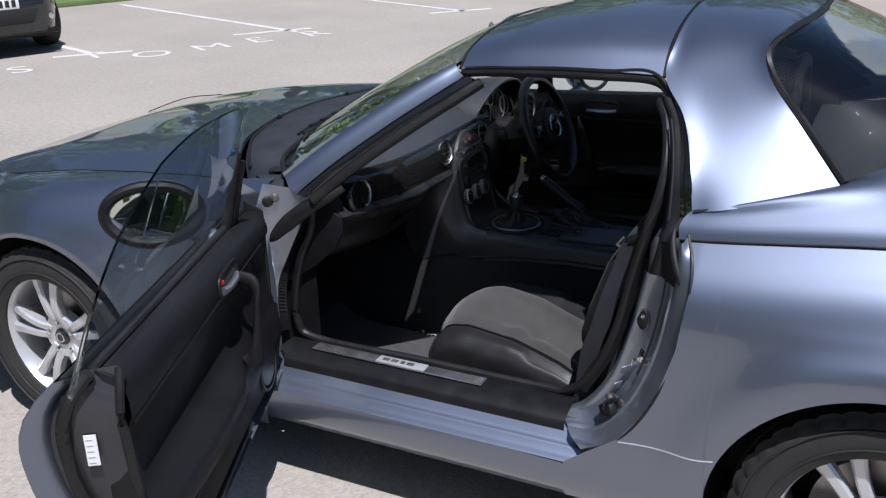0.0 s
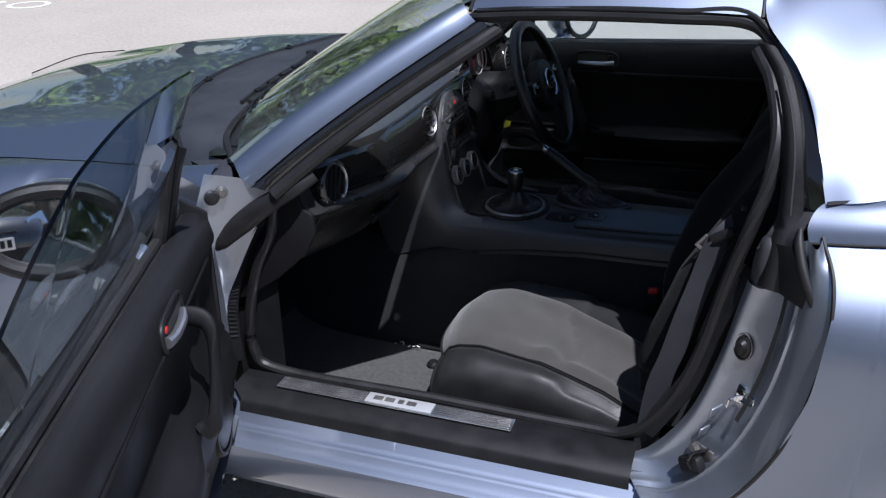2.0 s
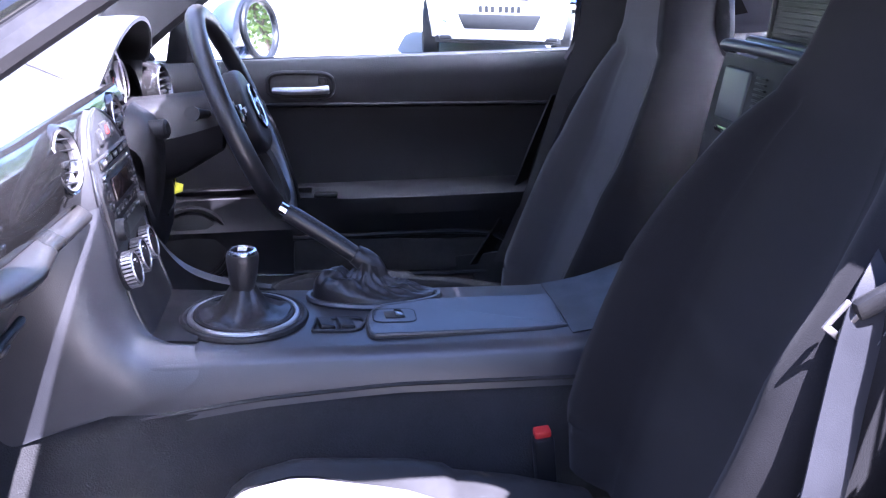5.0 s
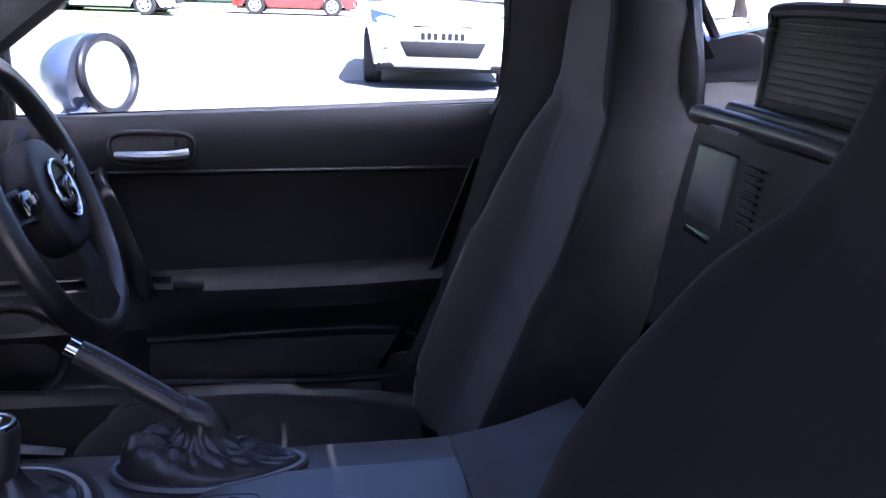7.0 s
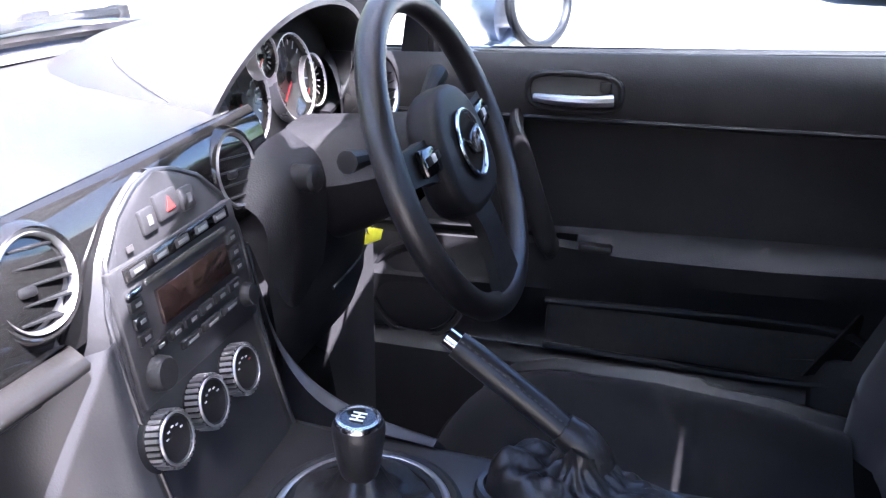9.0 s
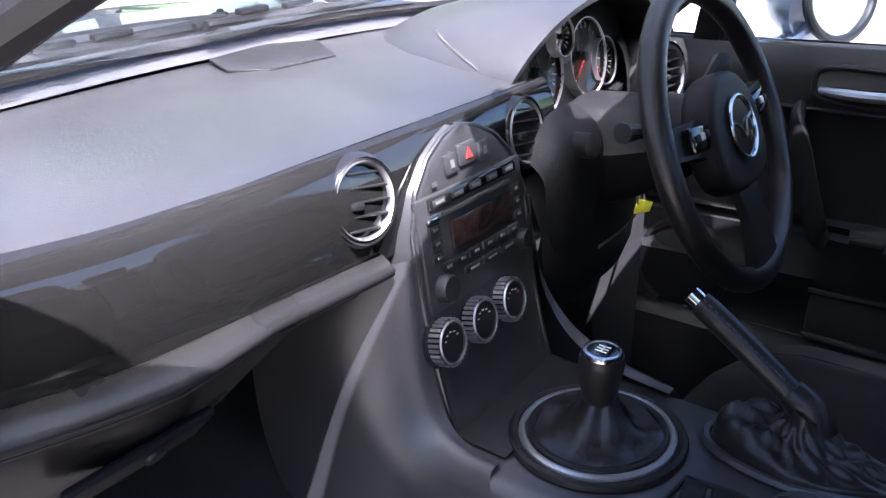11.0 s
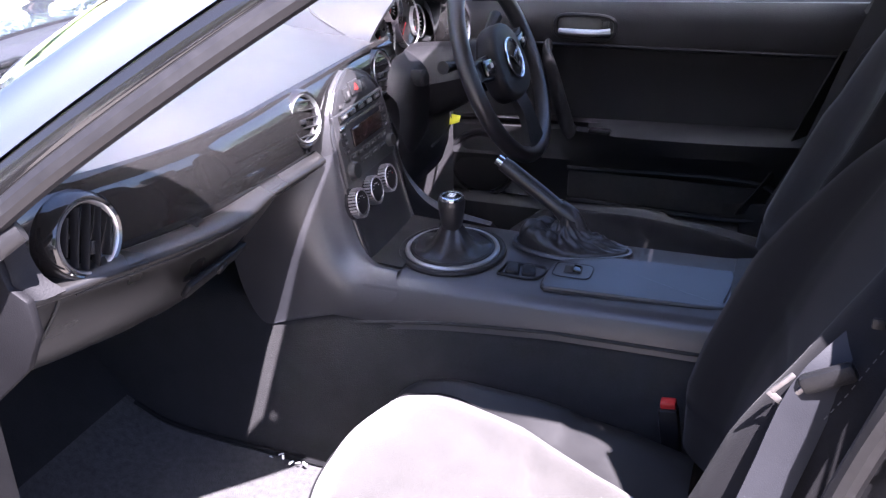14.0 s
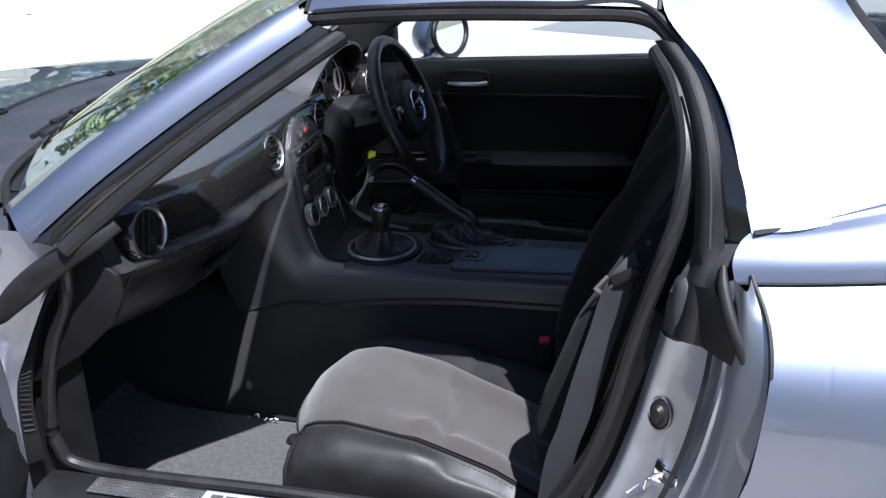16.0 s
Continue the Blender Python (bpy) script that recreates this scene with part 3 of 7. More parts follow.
for s in (-1, 1):
    rows = []
    for f in np.linspace(0, 1, 14):
        row = []
        for v in np.linspace(0, 1, 46):
            # front edge follows the door's shut line
            z = 0.20 + (0.890 + 0.008 * f - 0.20) * v
            xs = np.interp(z, [0.20, 0.316, 0.345, 0.37, 0.424, 0.49, 0.554, 0.68, 0.82, 0.90], [1.655, 1.655, 1.690, 1.72, 1.790, 1.838, 1.872, 1.910, 1.926, 1.900])
            x = xs + (1.988 - xs) * f
            z = 0.20 + (deck_z(x) - 0.20) * v
            row.append((x, -quarter_y(x, z), z))
        rows.append(row)
    for x in np.concatenate([[1.992, 1.997, 2.004, 2.013, 2.024, 2.038], np.linspace(2.055, 2.68, 34), np.linspace(2.70, 3.15, 10)]):
        zb = arch(x, 2.345, 0.308, 0.355, 0.20)
        rows.append([(x, -quarter_y(x, z), z) for z in np.linspace(zb, deck_z(x), 46)])
    bm = grid(rows)
    part("rear_wing", flip(bm, s), PAINT, car)
    # deck rail that runs from the door back beside the roof
    D0 = [(1.880, -0.757, 0.891), (1.96, -0.757, 0.897), (2.1, -0.7505, 0.909), (2.3, -0.7415, 0.926), (2.55, -0.731, 0.924), (2.85, -0.695, 0.90), (3.10, -0.5, 0.86)]
    D1 = [(1.876, -0.747, 0.914), (1.96, -0.748, 0.920), (2.1, -0.740, 0.935), (2.3, -0.728, 0.954), (2.55, -0.71, 0.97), (2.85, -0.68, 0.94), (3.12, -0.45, 0.90)]
    D2 = [(1.885, -0.731, 0.935), (1.96, -0.729, 0.944), (2.1, -0.712, 0.967), (2.3, -0.690, 0.998), (2.55, -0.68, 1.03), (2.85, -0.55, 1.00), (3.13, -0.35, 0.93)]
    D3 = [(1.900, -0.722, 0.946), (1.98, -0.715, 0.966), (2.1, -0.69, 0.995), (2.3, -0.62, 1.035), (2.52, -0.45, 1.075), (2.85, -0.3, 1.03), (3.13, -0.2, 0.95)]
    D4 = [(1.92, -0.70, 0.94), (2.0, -0.68, 0.955), (2.12, -0.64, 0.99), (2.3, -0.5, 1.045), (2.52, -0.0, 1.085), (2.85, 0.0, 1.04), (3.14, 0.0, 0.955)]
    part("deck_rail", flip(sheet([D0, D1, D2, D3, D4], 17, 41), s), PAINT, car)
    part("deck_joint", flip(tube([(x, y - 0.002, z - 0.001) for x, y, z in D0], 0.0022, 6, 40), s), SEAL, car)
    part("roof_base_joint", flip(tube([(1.90, -0.728, 0.945), (2.03, -0.706, 0.970), (2.178, -0.654, 1.008)], 0.004, 6, 20), s), SEAL, car)
    pts = [(2.345 + math.cos(a) * 0.365, math.sin(a) * 0.365 + 0.308) for a in np.linspace(-0.4, math.pi + 0.4, 26)]
    part("wheel_arch_liner", flip(grid([[(x, y, z) for x, z in pts] for y in (-0.845, -0.72, -0.55)]), s), DARK, car)
    part("wheel_arch_wall", flip(prism([(x, z) for x, z in pts], 0.01, Matrix.Translation((0, -0.54, 0)) @ pose(0, 0, 0, 90)), s), DARK, car)
    # sill with its stepped edge
    prof = [(-0.60, 0.19), (-0.70, 0.185), (-0.765, 0.193), (-0.792, 0.203), (-0.812, 0.235), (-0.823, 0.27), (-0.829, 0.302), (-0.8265, 0.316)]
    low_rows = []
    for x in np.linspace(0.775, 1.657, 20):
        # the rear end runs flush into the wing
        k = float(np.clip((x - 1.50) / 0.155, 0, 1))
        low_rows.append([(x, y + (-quarter_y(1.7, z) - y) * k if z > 0.2 else y, z) for y, z in prof])
    part("sill_lower", flip(grid(low_rows), s), PAINT, car, "grey metallic lower sill")
    prof = [(-0.8265, 0.316), (-0.817, 0.322), (-0.803, 0.3265), (-0.798, 0.337), (-0.790, 0.341), (-0.775, 0.3445), (-0.770, 0.362), (-0.742, 0.370), (-0.735, 0.385)]
    part("sill", flip(grid([[(x, y, z) for y, z in prof] for x in np.linspace(0.775, 1.735, 20)]), s), PAINT, car, "stepped grey painted sill", sharp=40)
    part("sill_joint", flip(tube([(x, -quarter_y(x, z) - 0.0005, z) for x, z in ((1.795, 0.419), (1.83, 0.423), (1.87, 0.427), (1.91, 0.431), (1.95, 0.435), (1.98, 0.438), (2.008, 0.4405))], 0.0016, 6, 20), s), ALLOY, car, "pale joint line above the sill")
    prof = [(-0.768, 0.362), (-0.764, 0.382), (-0.758, 0.388), (-0.735, 0.400), (-0.700, 0.404), (-0.668, 0.402), (-0.652, 0.390), (-0.645, 0.36), (-0.642, 0.19)]
    part("sill_trim", flip(grid([[(x + 0.03 * (i == 0) * (z < 0.395), y, z) for y, z in prof] for i, x in enumerate(np.linspace(0.79, 1.64, 15))]), s), BLACK_TRIM, car, "black plastic sill trim")

# scuff plate with a badge, on the near sill
plate = part("scuff_plate", box((0.515, 0.040, 0.004), (1.143, -0.700, 0.4075), 0.0018), BRUSHED, car, "ribbed aluminium scuff plate")
for k in range(5):
    for x0, w in ((0.988, 0.19), (1.315, 0.16)):
        part("rib", box((w, 0.0025, 0.002), (x0, -0.714 + 0.007 * k, 0.4102), 0.0008), STEEL, plate)
badge = part("badge_panel", box((0.145, 0.034, 0.003), (1.160, -0.700, 0.4108), 0.001), ALLOY, plate)
for k, (dx, w) in enumerate(((-0.047, 0.02), (-0.022, 0.02), (0.003, 0.012), (0.026, 0.02))):
    part("badge_mark", box((w, 0.014, 0.001), (1.160 + dx, -0.700, 0.4129), 0.0003, (0, 0, 0)), STEEL, badge)

# rear of the door frame: painted jamb, trim and rubber
JI = [(1.58, -0.690, 0.385), (1.655, -0.690, 0.405), (1.725, -0.690, 0.50), (1.765, -0.692, 0.62), (1.786, -0.695, 0.72), (1.795, -0.698, 0.765), (1.799, -0.70, 0.788)]
JM = [(1.62, -0.745, 0.378), (1.70, -0.748, 0.40), (1.775, -0.75, 0.50), (1.820, -0.75, 0.62), (1.843, -0.75, 0.73), (1.851, -0.747, 0.79), (1.856, -0.742, 0.825)]
JS = [(1.65, -0.765, 0.372), (1.72, -0.772, 0.392), (1.800, -0.778, 0.49), (1.850, -0.782, 0.62), (1.872, -0.78, 0.74), (1.878, -0.765, 0.840), (1.876, -0.755, 0.892)]
JO = [(1.70, -0.815, 0.352), (1.775, -0.838, 0.405), (1.842, -0.852, 0.49), (1.898, -0.858, 0.62), (1.924, -0.846, 0.76), (1.922, -0.804, 0.848), (1.900, -0.752, 0.900)]
step = lambda line, dx, dy: [(x + dx, y + dy, z) for x, y, z in line]
jamb = part("door_frame_rear", sheet([JI, step(JI, 0.008, -0.018), step(JI, 0.030, -0.026), step(JM, 0.012, 0.004), step(JM, 0.022, -0.010), JS, step(JS, 0.016, -0.030), JO], 40, 30), PAINT_IN, car, "grey painted door jamb with latch")
part("shut_gap", tube([(x - 0.001, y - 0.002, z) for x, y, z in JO], 0.0035, 6, 40), SEAL, jamb)
part("jamb_fold", tube([tuple(np.array(p) + np.array([0.002, -0.003, 0])) for p in JS], 0.005, 6, 26), PAINT_IN, jamb)
# latch striker
st = Vector((1.750, -0.765, 0.452))
part("striker_plate", box((0.05, 0.006, 0.055), st + Vector((0.012, 0.012, 0)), 0.003, (0, 0, -38)), STEEL, jamb)
part("striker_block", box((0.050, 0.022, 0.030), st + Vector((-0.004, -0.002, -0.004)), 0.007, (0, -28, -38)), BLACK_TRIM, jamb, "black plastic striker block")
part("striker_loop", tube([st + Vector(o) for o in ((0.022, 0.006, 0.026), (-0.002, -0.012, 0.026), (-0.010, -0.018, 0.012), (-0.004, -0.014, -0.004))], 0.003, 8, 20), GLOSS, jamb)
part("striker_bolt", lathe([(0, 0.010), (0.007, 0.010), (0.009, 0.0)], frame_to(st + Vector((0.0, 0.0, 0.032)), (-0.6, -0.8, 0), ), 6), STEEL, jamb)
bn = (-0.55, -0.8, 0.1)
part("bump_stop", lathe([(0, 0.014), (0.008, 0.012), (0.011, 0.004), (0.015, 0.002), (0.017, -0.006)], frame_to((1.806, -0.722, 0.672), bn) @ Matrix.Diagonal((1, 1.35, 1, 1)), 24), SEAL, jamb, "black rubber door bump stop")
groove_in, groove_out = cr(JM, 30), cr(JS, 30)
part("jamb_groove", grid([[a + (b - a) * f + np.array([-0.003, -0.006, 0]) for f in (0.36, 0.47, 0.58)] for a, b in list(zip(groove_in, groove_out))[12:27]]), DARK, jamb, "dark groove in the door jamb")
part("bump_stop_cup", lathe([(0.0165, -0.004), (0.0172, 0.002), (0.0188, 0.0015), (0.0195, -0.006)], frame_to((1.806, -0.722, 0.672), bn) @ Matrix.Diagonal((1, 1.35, 1, 1)), 28), STEEL, jamb)
part("jamb_window", box((0.004, 0.028, 0.020), (1.800, -0.742, 0.575), 0.003, (0, 12, -35)), BRIGHT, jamb)
part("jamb_label", box((0.003, 0.020, 0.035), (1.868, -0.776, 0.645), 0.001, (0, 12, -40)), RED, jamb, "red and white warning label")
for z in (0.545, 0.50):
    part("jamb_plug", box((0.004, 0.03, 0.022), (np.interp(z, [0.5, 0.62], [1.760, 1.800]), -0.735, z), 0.004, (0, 15, -35)), PAINT_IN, jamb)
# bright striker plate with its open bracket
sp = frame_to((1.812, -0.737, 0.588), (-0.63, -0.75, 0.19))
part("bright_plate", prism([(-0.010, -0.017), (0.008, -0.013), (0.010, 0.016), (-0.006, 0.019)], 0.004, sp, 0.001), BRIGHT, jamb, "bright plated striker plate")
part("bright_bracket", tube([sp @ Vector(p) for p in ((0.008, 0.009, 0.004), (0.030, 0.010, 0.005), (0.031, -0.006, 0.005), (0.008, -0.008, 0.004))], 0.0026, 6, 24), BRIGHT, jamb)
# rubber round the opening
ring = [tuple(RUB_LOW + np.array([-0.01, 0.01, -0.02])), (0.880, -0.672, 0.742), (0.842, -0.668, 0.668), (0.806, -0.662, 0.55), (0.800, -0.657, 0.45), (0.86, -0.652, 0.402), (1.2, -0.652, 0.402), (1.52, -0.655, 0.402), (1.62, -0.665, 0.418), (1.690, -0.672, 0.50), (1.735, -0.675, 0.62), (1.765, -0.678, 0.76), (1.795, -0.680, 0.88), (1.812, -0.664, 0.95), (1.816, -0.632, 1.02), (1.798, -0.570, 1.085), (1.768, -0.515, 1.128)]
part("door_seal", tube(ring, 0.012, 10, 100), SEAL, car, "black rubber door seal")
arch_seal = [tuple(p + np.array([0.0, 0.008, -0.014])) for p in rail[::5]] + [(1.79, -0.520, 1.142), (1.830, -0.575, 1.08), (1.852, -0.630, 1.02), (1.858, -0.680, 0.95)]
part("roof_seal", tube(arch_seal, 0.011, 10, 60), SEAL, car, "black rubber roof seal")
part("roof_seal_outer", tube([(x + 0.010, y - 0.004, z + 0.012) for x, y, z in arch_seal[:-4] + arch_seal[-3:]], 0.006, 8, 60), BLACK_TRIM, car)
for s in (-1, 1):
    part("side_window_guide", flip(sheet([[(1.795, -0.540, 1.132), (1.825, -0.586, 1.092), (1.846, -0.636, 1.046), (1.858, -0.682, 0.99), (1.864, -0.704, 0.928)], [(1.800, -0.535, 1.158), (1.832, -0.576, 1.114), (1.864, -0.642, 1.052), (1.884, -0.692, 0.998), (1.900, -0.732, 0.930)]], 5, 18, 0.006), s), GLOSS, car, "gloss black window guide strip")
    # inner trim of the rear pillar and the corner below it
    part("pillar_lining", flip(sheet([[(1.80, -0.51, 1.13), (1.825, -0.60, 1.02), (1.835, -0.665, 0.92), (1.80, -0.665, 0.80), (1.75, -0.66, 0.62), (1.68, -0.655, 0.44)], [(1.86, -0.48, 1.12), (1.90, -0.55, 1.02), (1.93, -0.60, 0.92), (1.92, -0.62, 0.80), (1.9, -0.62, 0.62), (1.88, -0.62, 0.44)], [(2.05, -0.42, 1.15), (2.08, -0.50, 1.02), (2.1, -0.55, 0.92), (2.1, -0.57, 0.80), (2.1, -0.58, 0.62), (2.1, -0.58, 0.44)]], 10, 26), s), HEADLINER, car, "dark pillar lining")
    left = [(1.765, -0.513, 1.140), (1.795, -0.560, 1.103), (1.814, -0.610, 1.056), (1.826, -0.652, 1.0), (1.831, -0.686, 0.915), (1.824, -0.712, 0.86), (1.814, -0.724, 0.792)]
    mid_line = [(x + 0.012, y - 0.020, z + 0.004) for x, y, z in left]
    right = [(x + (0.030 if z > 0.93 else 0.037), y - 0.026, z + 0.002) for x, y, z in left]
    corner = part("waist_corner_seal", flip(sheet([left, mid_line, right], 10, 34, 0.010), s), SEAL, car, "black rubber pillar seal")
    part("seal_groove", flip(tube([(x + 0.006, y - 0.020, z) for x, y, z in mid_line[1:5]], 0.0022, 6, 30), s), DARK, corner)
    part("corner_neck", flip(sheet([[(1.850, -0.668, 0.935), (1.872, -0.692, 0.936), (1.897, -0.728, 0.930)], [(1.826, -0.698, 0.888), (1.845, -0.718, 0.884), (1.862, -0.742, 0.900)], [(1.806, -0.698, 0.845), (1.830, -0.722, 0.846), (1.858, -0.750, 0.866)]], 12, 12, 0.008), s), CORNER, corner, "matt grey-black corner trim")
    part("corner_thumb", flip(sheet([[(1.802, -0.690, 0.786), (1.810, -0.716, 0.786), (1.825, -0.724, 0.786), (1.840, -0.722, 0.786), (1.846, -0.706, 0.786)], [(1.804, -0.692, 0.825), (1.811, -0.718, 0.826), (1.826, -0.727, 0.827), (1.840, -0.725, 0.826), (1.846, -0.708, 0.825)], [(1.810, -0.694, 0.855), (1.816, -0.714, 0.857), (1.826, -0.721, 0.859), (1.835, -0.720, 0.858), (1.840, -0.708, 0.855)], [(1.816, -0.694, 0.868), (1.820, -0.704, 0.870), (1.826, -0.708, 0.871), (1.831, -0.706, 0.870), (1.834, -0.700, 0.868)]], 18, 16, 0.004), s), CORNER, corner)
    part("corner_web", flip(sheet([[(1.836, -0.722, 0.870), (1.846, -0.738, 0.835), (1.852, -0.752, 0.797)], [(1.848, -0.738, 0.874), (1.862, -0.758, 0.838), (1.872, -0.774, 0.794)], [(1.860, -0.750, 0.880), (1.878, -0.776, 0.842), (1.896, -0.794, 0.790)]], 10, 12, 0.005), s), SEAL, corner)
    part("corner_band", flip(tube([(1.866, -0.742, 0.905), (1.868, -0.758, 0.882), (1.878, -0.778, 0.850), (1.894, -0.795, 0.815), (1.908, -0.806, 0.780)], [0.004, 0.008, 0.009, 0.008, 0.003], 12, 26), s), SEAL, corner)
    part("pillar_foot", flip(sheet([[(1.792, -0.668, 0.80), (1.778, -0.672, 0.76), (1.745, -0.672, 0.67), (1.70, -0.668, 0.55), (1.63, -0.662, 0.43)], [(1.812, -0.690, 0.80), (1.800, -0.690, 0.76), (1.768, -0.690, 0.67), (1.735, -0.688, 0.55), (1.67, -0.684, 0.43)]], 5, 22, 0.004), s), BLACK_TRIM, car, "black plastic pillar foot trim")

# front of the door frame: hinge post
for s in (-1, 1):
    post = part("door_frame_front", flip(sheet([[(0.757, -0.690, 0.38), (0.768, -0.692, 0.56), (0.806, -0.694, 0.65), (0.868, -0.694, 0.768), (0.905, -0.692, 0.838)], [(0.745, -0.715, 0.375), (0.752, -0.718, 0.56), (0.785, -0.718, 0.66), (0.835, -0.716, 0.78), (0.868, -0.708, 0.866)], [(0.745, -0.765, 0.36), (0.745, -0.775, 0.56), (0.765, -0.775, 0.68), (0.795, -0.755, 0.80), (0.822, -0.735, 0.880)], [(0.775, -0.815, 0.34), (0.77, -0.822, 0.55), (0.775, -0.815, 0.68), (0.785, -0.79, 0.80), (0.795, -0.75, 0.885)]], 14, 20), s), PAINT_IN, car)
    # hinges take the darkened paint, as if deep in shade
    part("hinge", flip(join(box((0.04, 0.03, 0.06), (0.765, -0.785, 0.60), 0.006), tube([(0.765, -0.80, 0.56), (0.765, -0.80, 0.64)], 0.010, 10)), s), PAINT_SHADED, post)
    part("hinge", flip(join(box((0.04, 0.03, 0.06), (0.765, -0.785, 0.44), 0.006), tube([(0.765, -0.80, 0.40), (0.765, -0.80, 0.48)], 0.010, 10)), s), PAINT_SHADED, post)
    part("bolt", flip(lathe([(0, 0.012), (0.006, 0.012), (0.007, 0.004), (0.012, 0.002), (0.013, -0.002)], frame_to((0.821, -0.738, 0.847), (0.6, -0.8, 0.1)), 12), s), STEEL, post)
    part("rubber_stop", flip(lathe([(0, 0.013), (0.012, 0.009), (0.017, -0.004)], frame_to((0.805, -0.750, 0.838), (0.65, -0.75, 0.1)), 16), s), SEAL, post)
    part("bolt", flip(lathe([(0, 0.010), (0.007, 0.009), (0.010, -0.002)], frame_to((0.830, -0.714, 0.752), (0.5, -0.8, 0.1)), 12), s), STEEL, post)

# tail and underside, closing the body
rows = []
for y in np.linspace(-1, 1, 25):
    b = 0.42 * abs(y) ** 3.5
    rows.append([(3.13 - b, y * 0.78, 0.86), (3.17 - b, y * 0.78, 0.75), (3.20 - b, y * 0.78, 0.55), (3.17 - b, y * 0.77, 0.35), (3.08 - b, y * 0.74, 0.22)])
part("rear_bumper", grid(rows), PAINT, car)
part("underbody", box((3.7, 1.24, 0.03), (1.12, 0, 0.185), 0.01), DARK, car)


# ---- wheels ----
def tyre_mesh():
    prof = [(0.206, -0.100), (0.222, -0.108), (0.252, -0.112), (0.282, -0.106), (0.297, -0.092)]
    tread = []
    for a, b in ((-0.090, -0.050), (-0.042, -0.004), (0.004, 0.042), (0.050, 0.090)):
        tread += [(0.299, a), (0.306, a + 0.004), (0.306, b - 0.004), (0.299, b)]
    prof += tread + [(0.297, 0.092), (0.282, 0.106), (0.252, 0.112), (0.222, 0.108), (0.206, 0.100), (0.200, 0.05), (0.200, -0.05), (0.206, -0.100)]
    rows = []
    for k in range(144):
        a = 2 * math.pi * k / 144
        cut = 0.006 if k % 4 == 0 else 0.0
        rows.append([((r - cut * (r > 0.296 and abs(z) > 0.046)) * math.cos(a), (r - cut * (r > 0.296 and abs(z) > 0.046)) * math.sin(a), z) for r, z in prof])
    bm = grid(rows, close_u=True)
    bmesh.ops.recalc_face_normals(bm, faces=bm.faces)
    return bm


def rim_mesh():
    return lathe([(0.214, 0.098), (0.221, 0.104), (0.221, 0.092), (0.208, 0.088), (0.205, 0.05), (0.198, -0.06), (0.205, -0.098), (0.214, -0.104), (0.205, -0.104), (0.190, -0.09), (0.188, 0.0), (0.192, 0.05), (0.200, 0.086), (0.208, 0.096)], None, 72)


def spoke_mesh(a):
    """One of five pairs of slim spokes, from hub to rim."""
    out = None
    for d, r0 in ((-0.155, -0.28), (0.155, 0.28)):
        p = [(0.045, r0 * 0.9 + 0, 0.066), (0.085, d * 1.25, 0.080), (0.130, d * 1.12, 0.083), (0.175, d * 1.18, 0.080), (0.207, d * 1.28, 0.076)]
        q = [(r * math.cos(a + t), r * math.sin(a + t), z) for r, t, z in p]
        rows = []
        c = cr(q, 14)
        for k in range(14):
            u = k / 13
            w = 0.0145 - 0.003 * math.sin(math.pi * u) + 0.004 * u
            dd = c[min(k + 1, 13)] - c[max(k - 1, 0)]
            n = np.array([-dd[1], dd[0], 0]) / (np.hypot(dd[0], dd[1]) + 1e-9)
            rows.append([c[k] - n * w + (0, 0, -0.030), c[k] - n * w + (0, 0, -0.006), c[k] - n * w * 0.6, c[k] + n * w * 0.6, c[k] + n * w + (0, 0, -0.006), c[k] + n * w + (0, 0, -0.030)])
        b = grid(rows, close_v=True, cap=True)
        bmesh.ops.recalc_face_normals(b, faces=b.faces)
        out = b if out is None else join(out, b)
    return out


def wheel(at, s, turn=0.0):
    w = part("wheel", rim_mesh(), ALLOY, car, "silver five-double-spoke alloy wheel with a black tyre")
    tyre = part("tyre", tyre_mesh(), RUBBER, w, "black low-profile tyre")
    for r in (0.232, 0.276):
        part("sidewall_rib", lathe([(r - 0.002, 0.108), (r - 0.001, 0.1125), (r + 0.001, 0.1125), (r + 0.002, 0.107)], None, 72), RUBBER, tyre)
    for k in range(5):
        part("spoke", spoke_mesh(2 * math.pi * k / 5 + 0.3), ALLOY, w)
    part("hub", lathe([(0, 0.058), (0.03, 0.062), (0.068, 0.066), (0.076, 0.058), (0.078, 0.03)], None, 40), ALLOY, w)
    part("hub_cap", lathe([(0, 0.072), (0.024, 0.071), (0.028, 0.067), (0.029, 0.055)], None, 32), GLOSS, w)
    part("cap_emblem", lathe([(0.012, 0.0722), (0.013, 0.0745), (0.016, 0.0745), (0.017, 0.0722)], None, 28), BRIGHT, w)
    for k in range(5):
        a = 2 * math.pi * k / 5 + 0.3
        part("wheel_nut", lathe([(0, 0.076), (0.007, 0.075), (0.009, 0.070), (0.010, 0.050)], Matrix.Translation((0.052 * math.cos(a), 0.052 * math.sin(a), 0)), 6), CHROME, w)
    part("brake_disc", lathe([(0.06, 0.0), (0.145, 0.0), (0.145, -0.02), (0.06, -0.02)], None, 48), DISC, w)
    part("brake_caliper", box((0.07, 0.13, 0.05), (0.135, 0.02, 0.0), 0.012), STEEL, w)
    w.matrix_basis = Matrix.Translation(at) @ pose(0, 0, 0, 90 if s < 0 else -90, 0, 0) @ pose(0, 0, 0, 0, 0, turn)
    return w


wheel((0.0, -0.742, 0.308), -1, 8)
wheel((2.345, -0.742, 0.308), -1, 30)
wheel((0.0, 0.742, 0.308), 1, 15)
wheel((2.345, 0.742, 0.308), 1, 40)


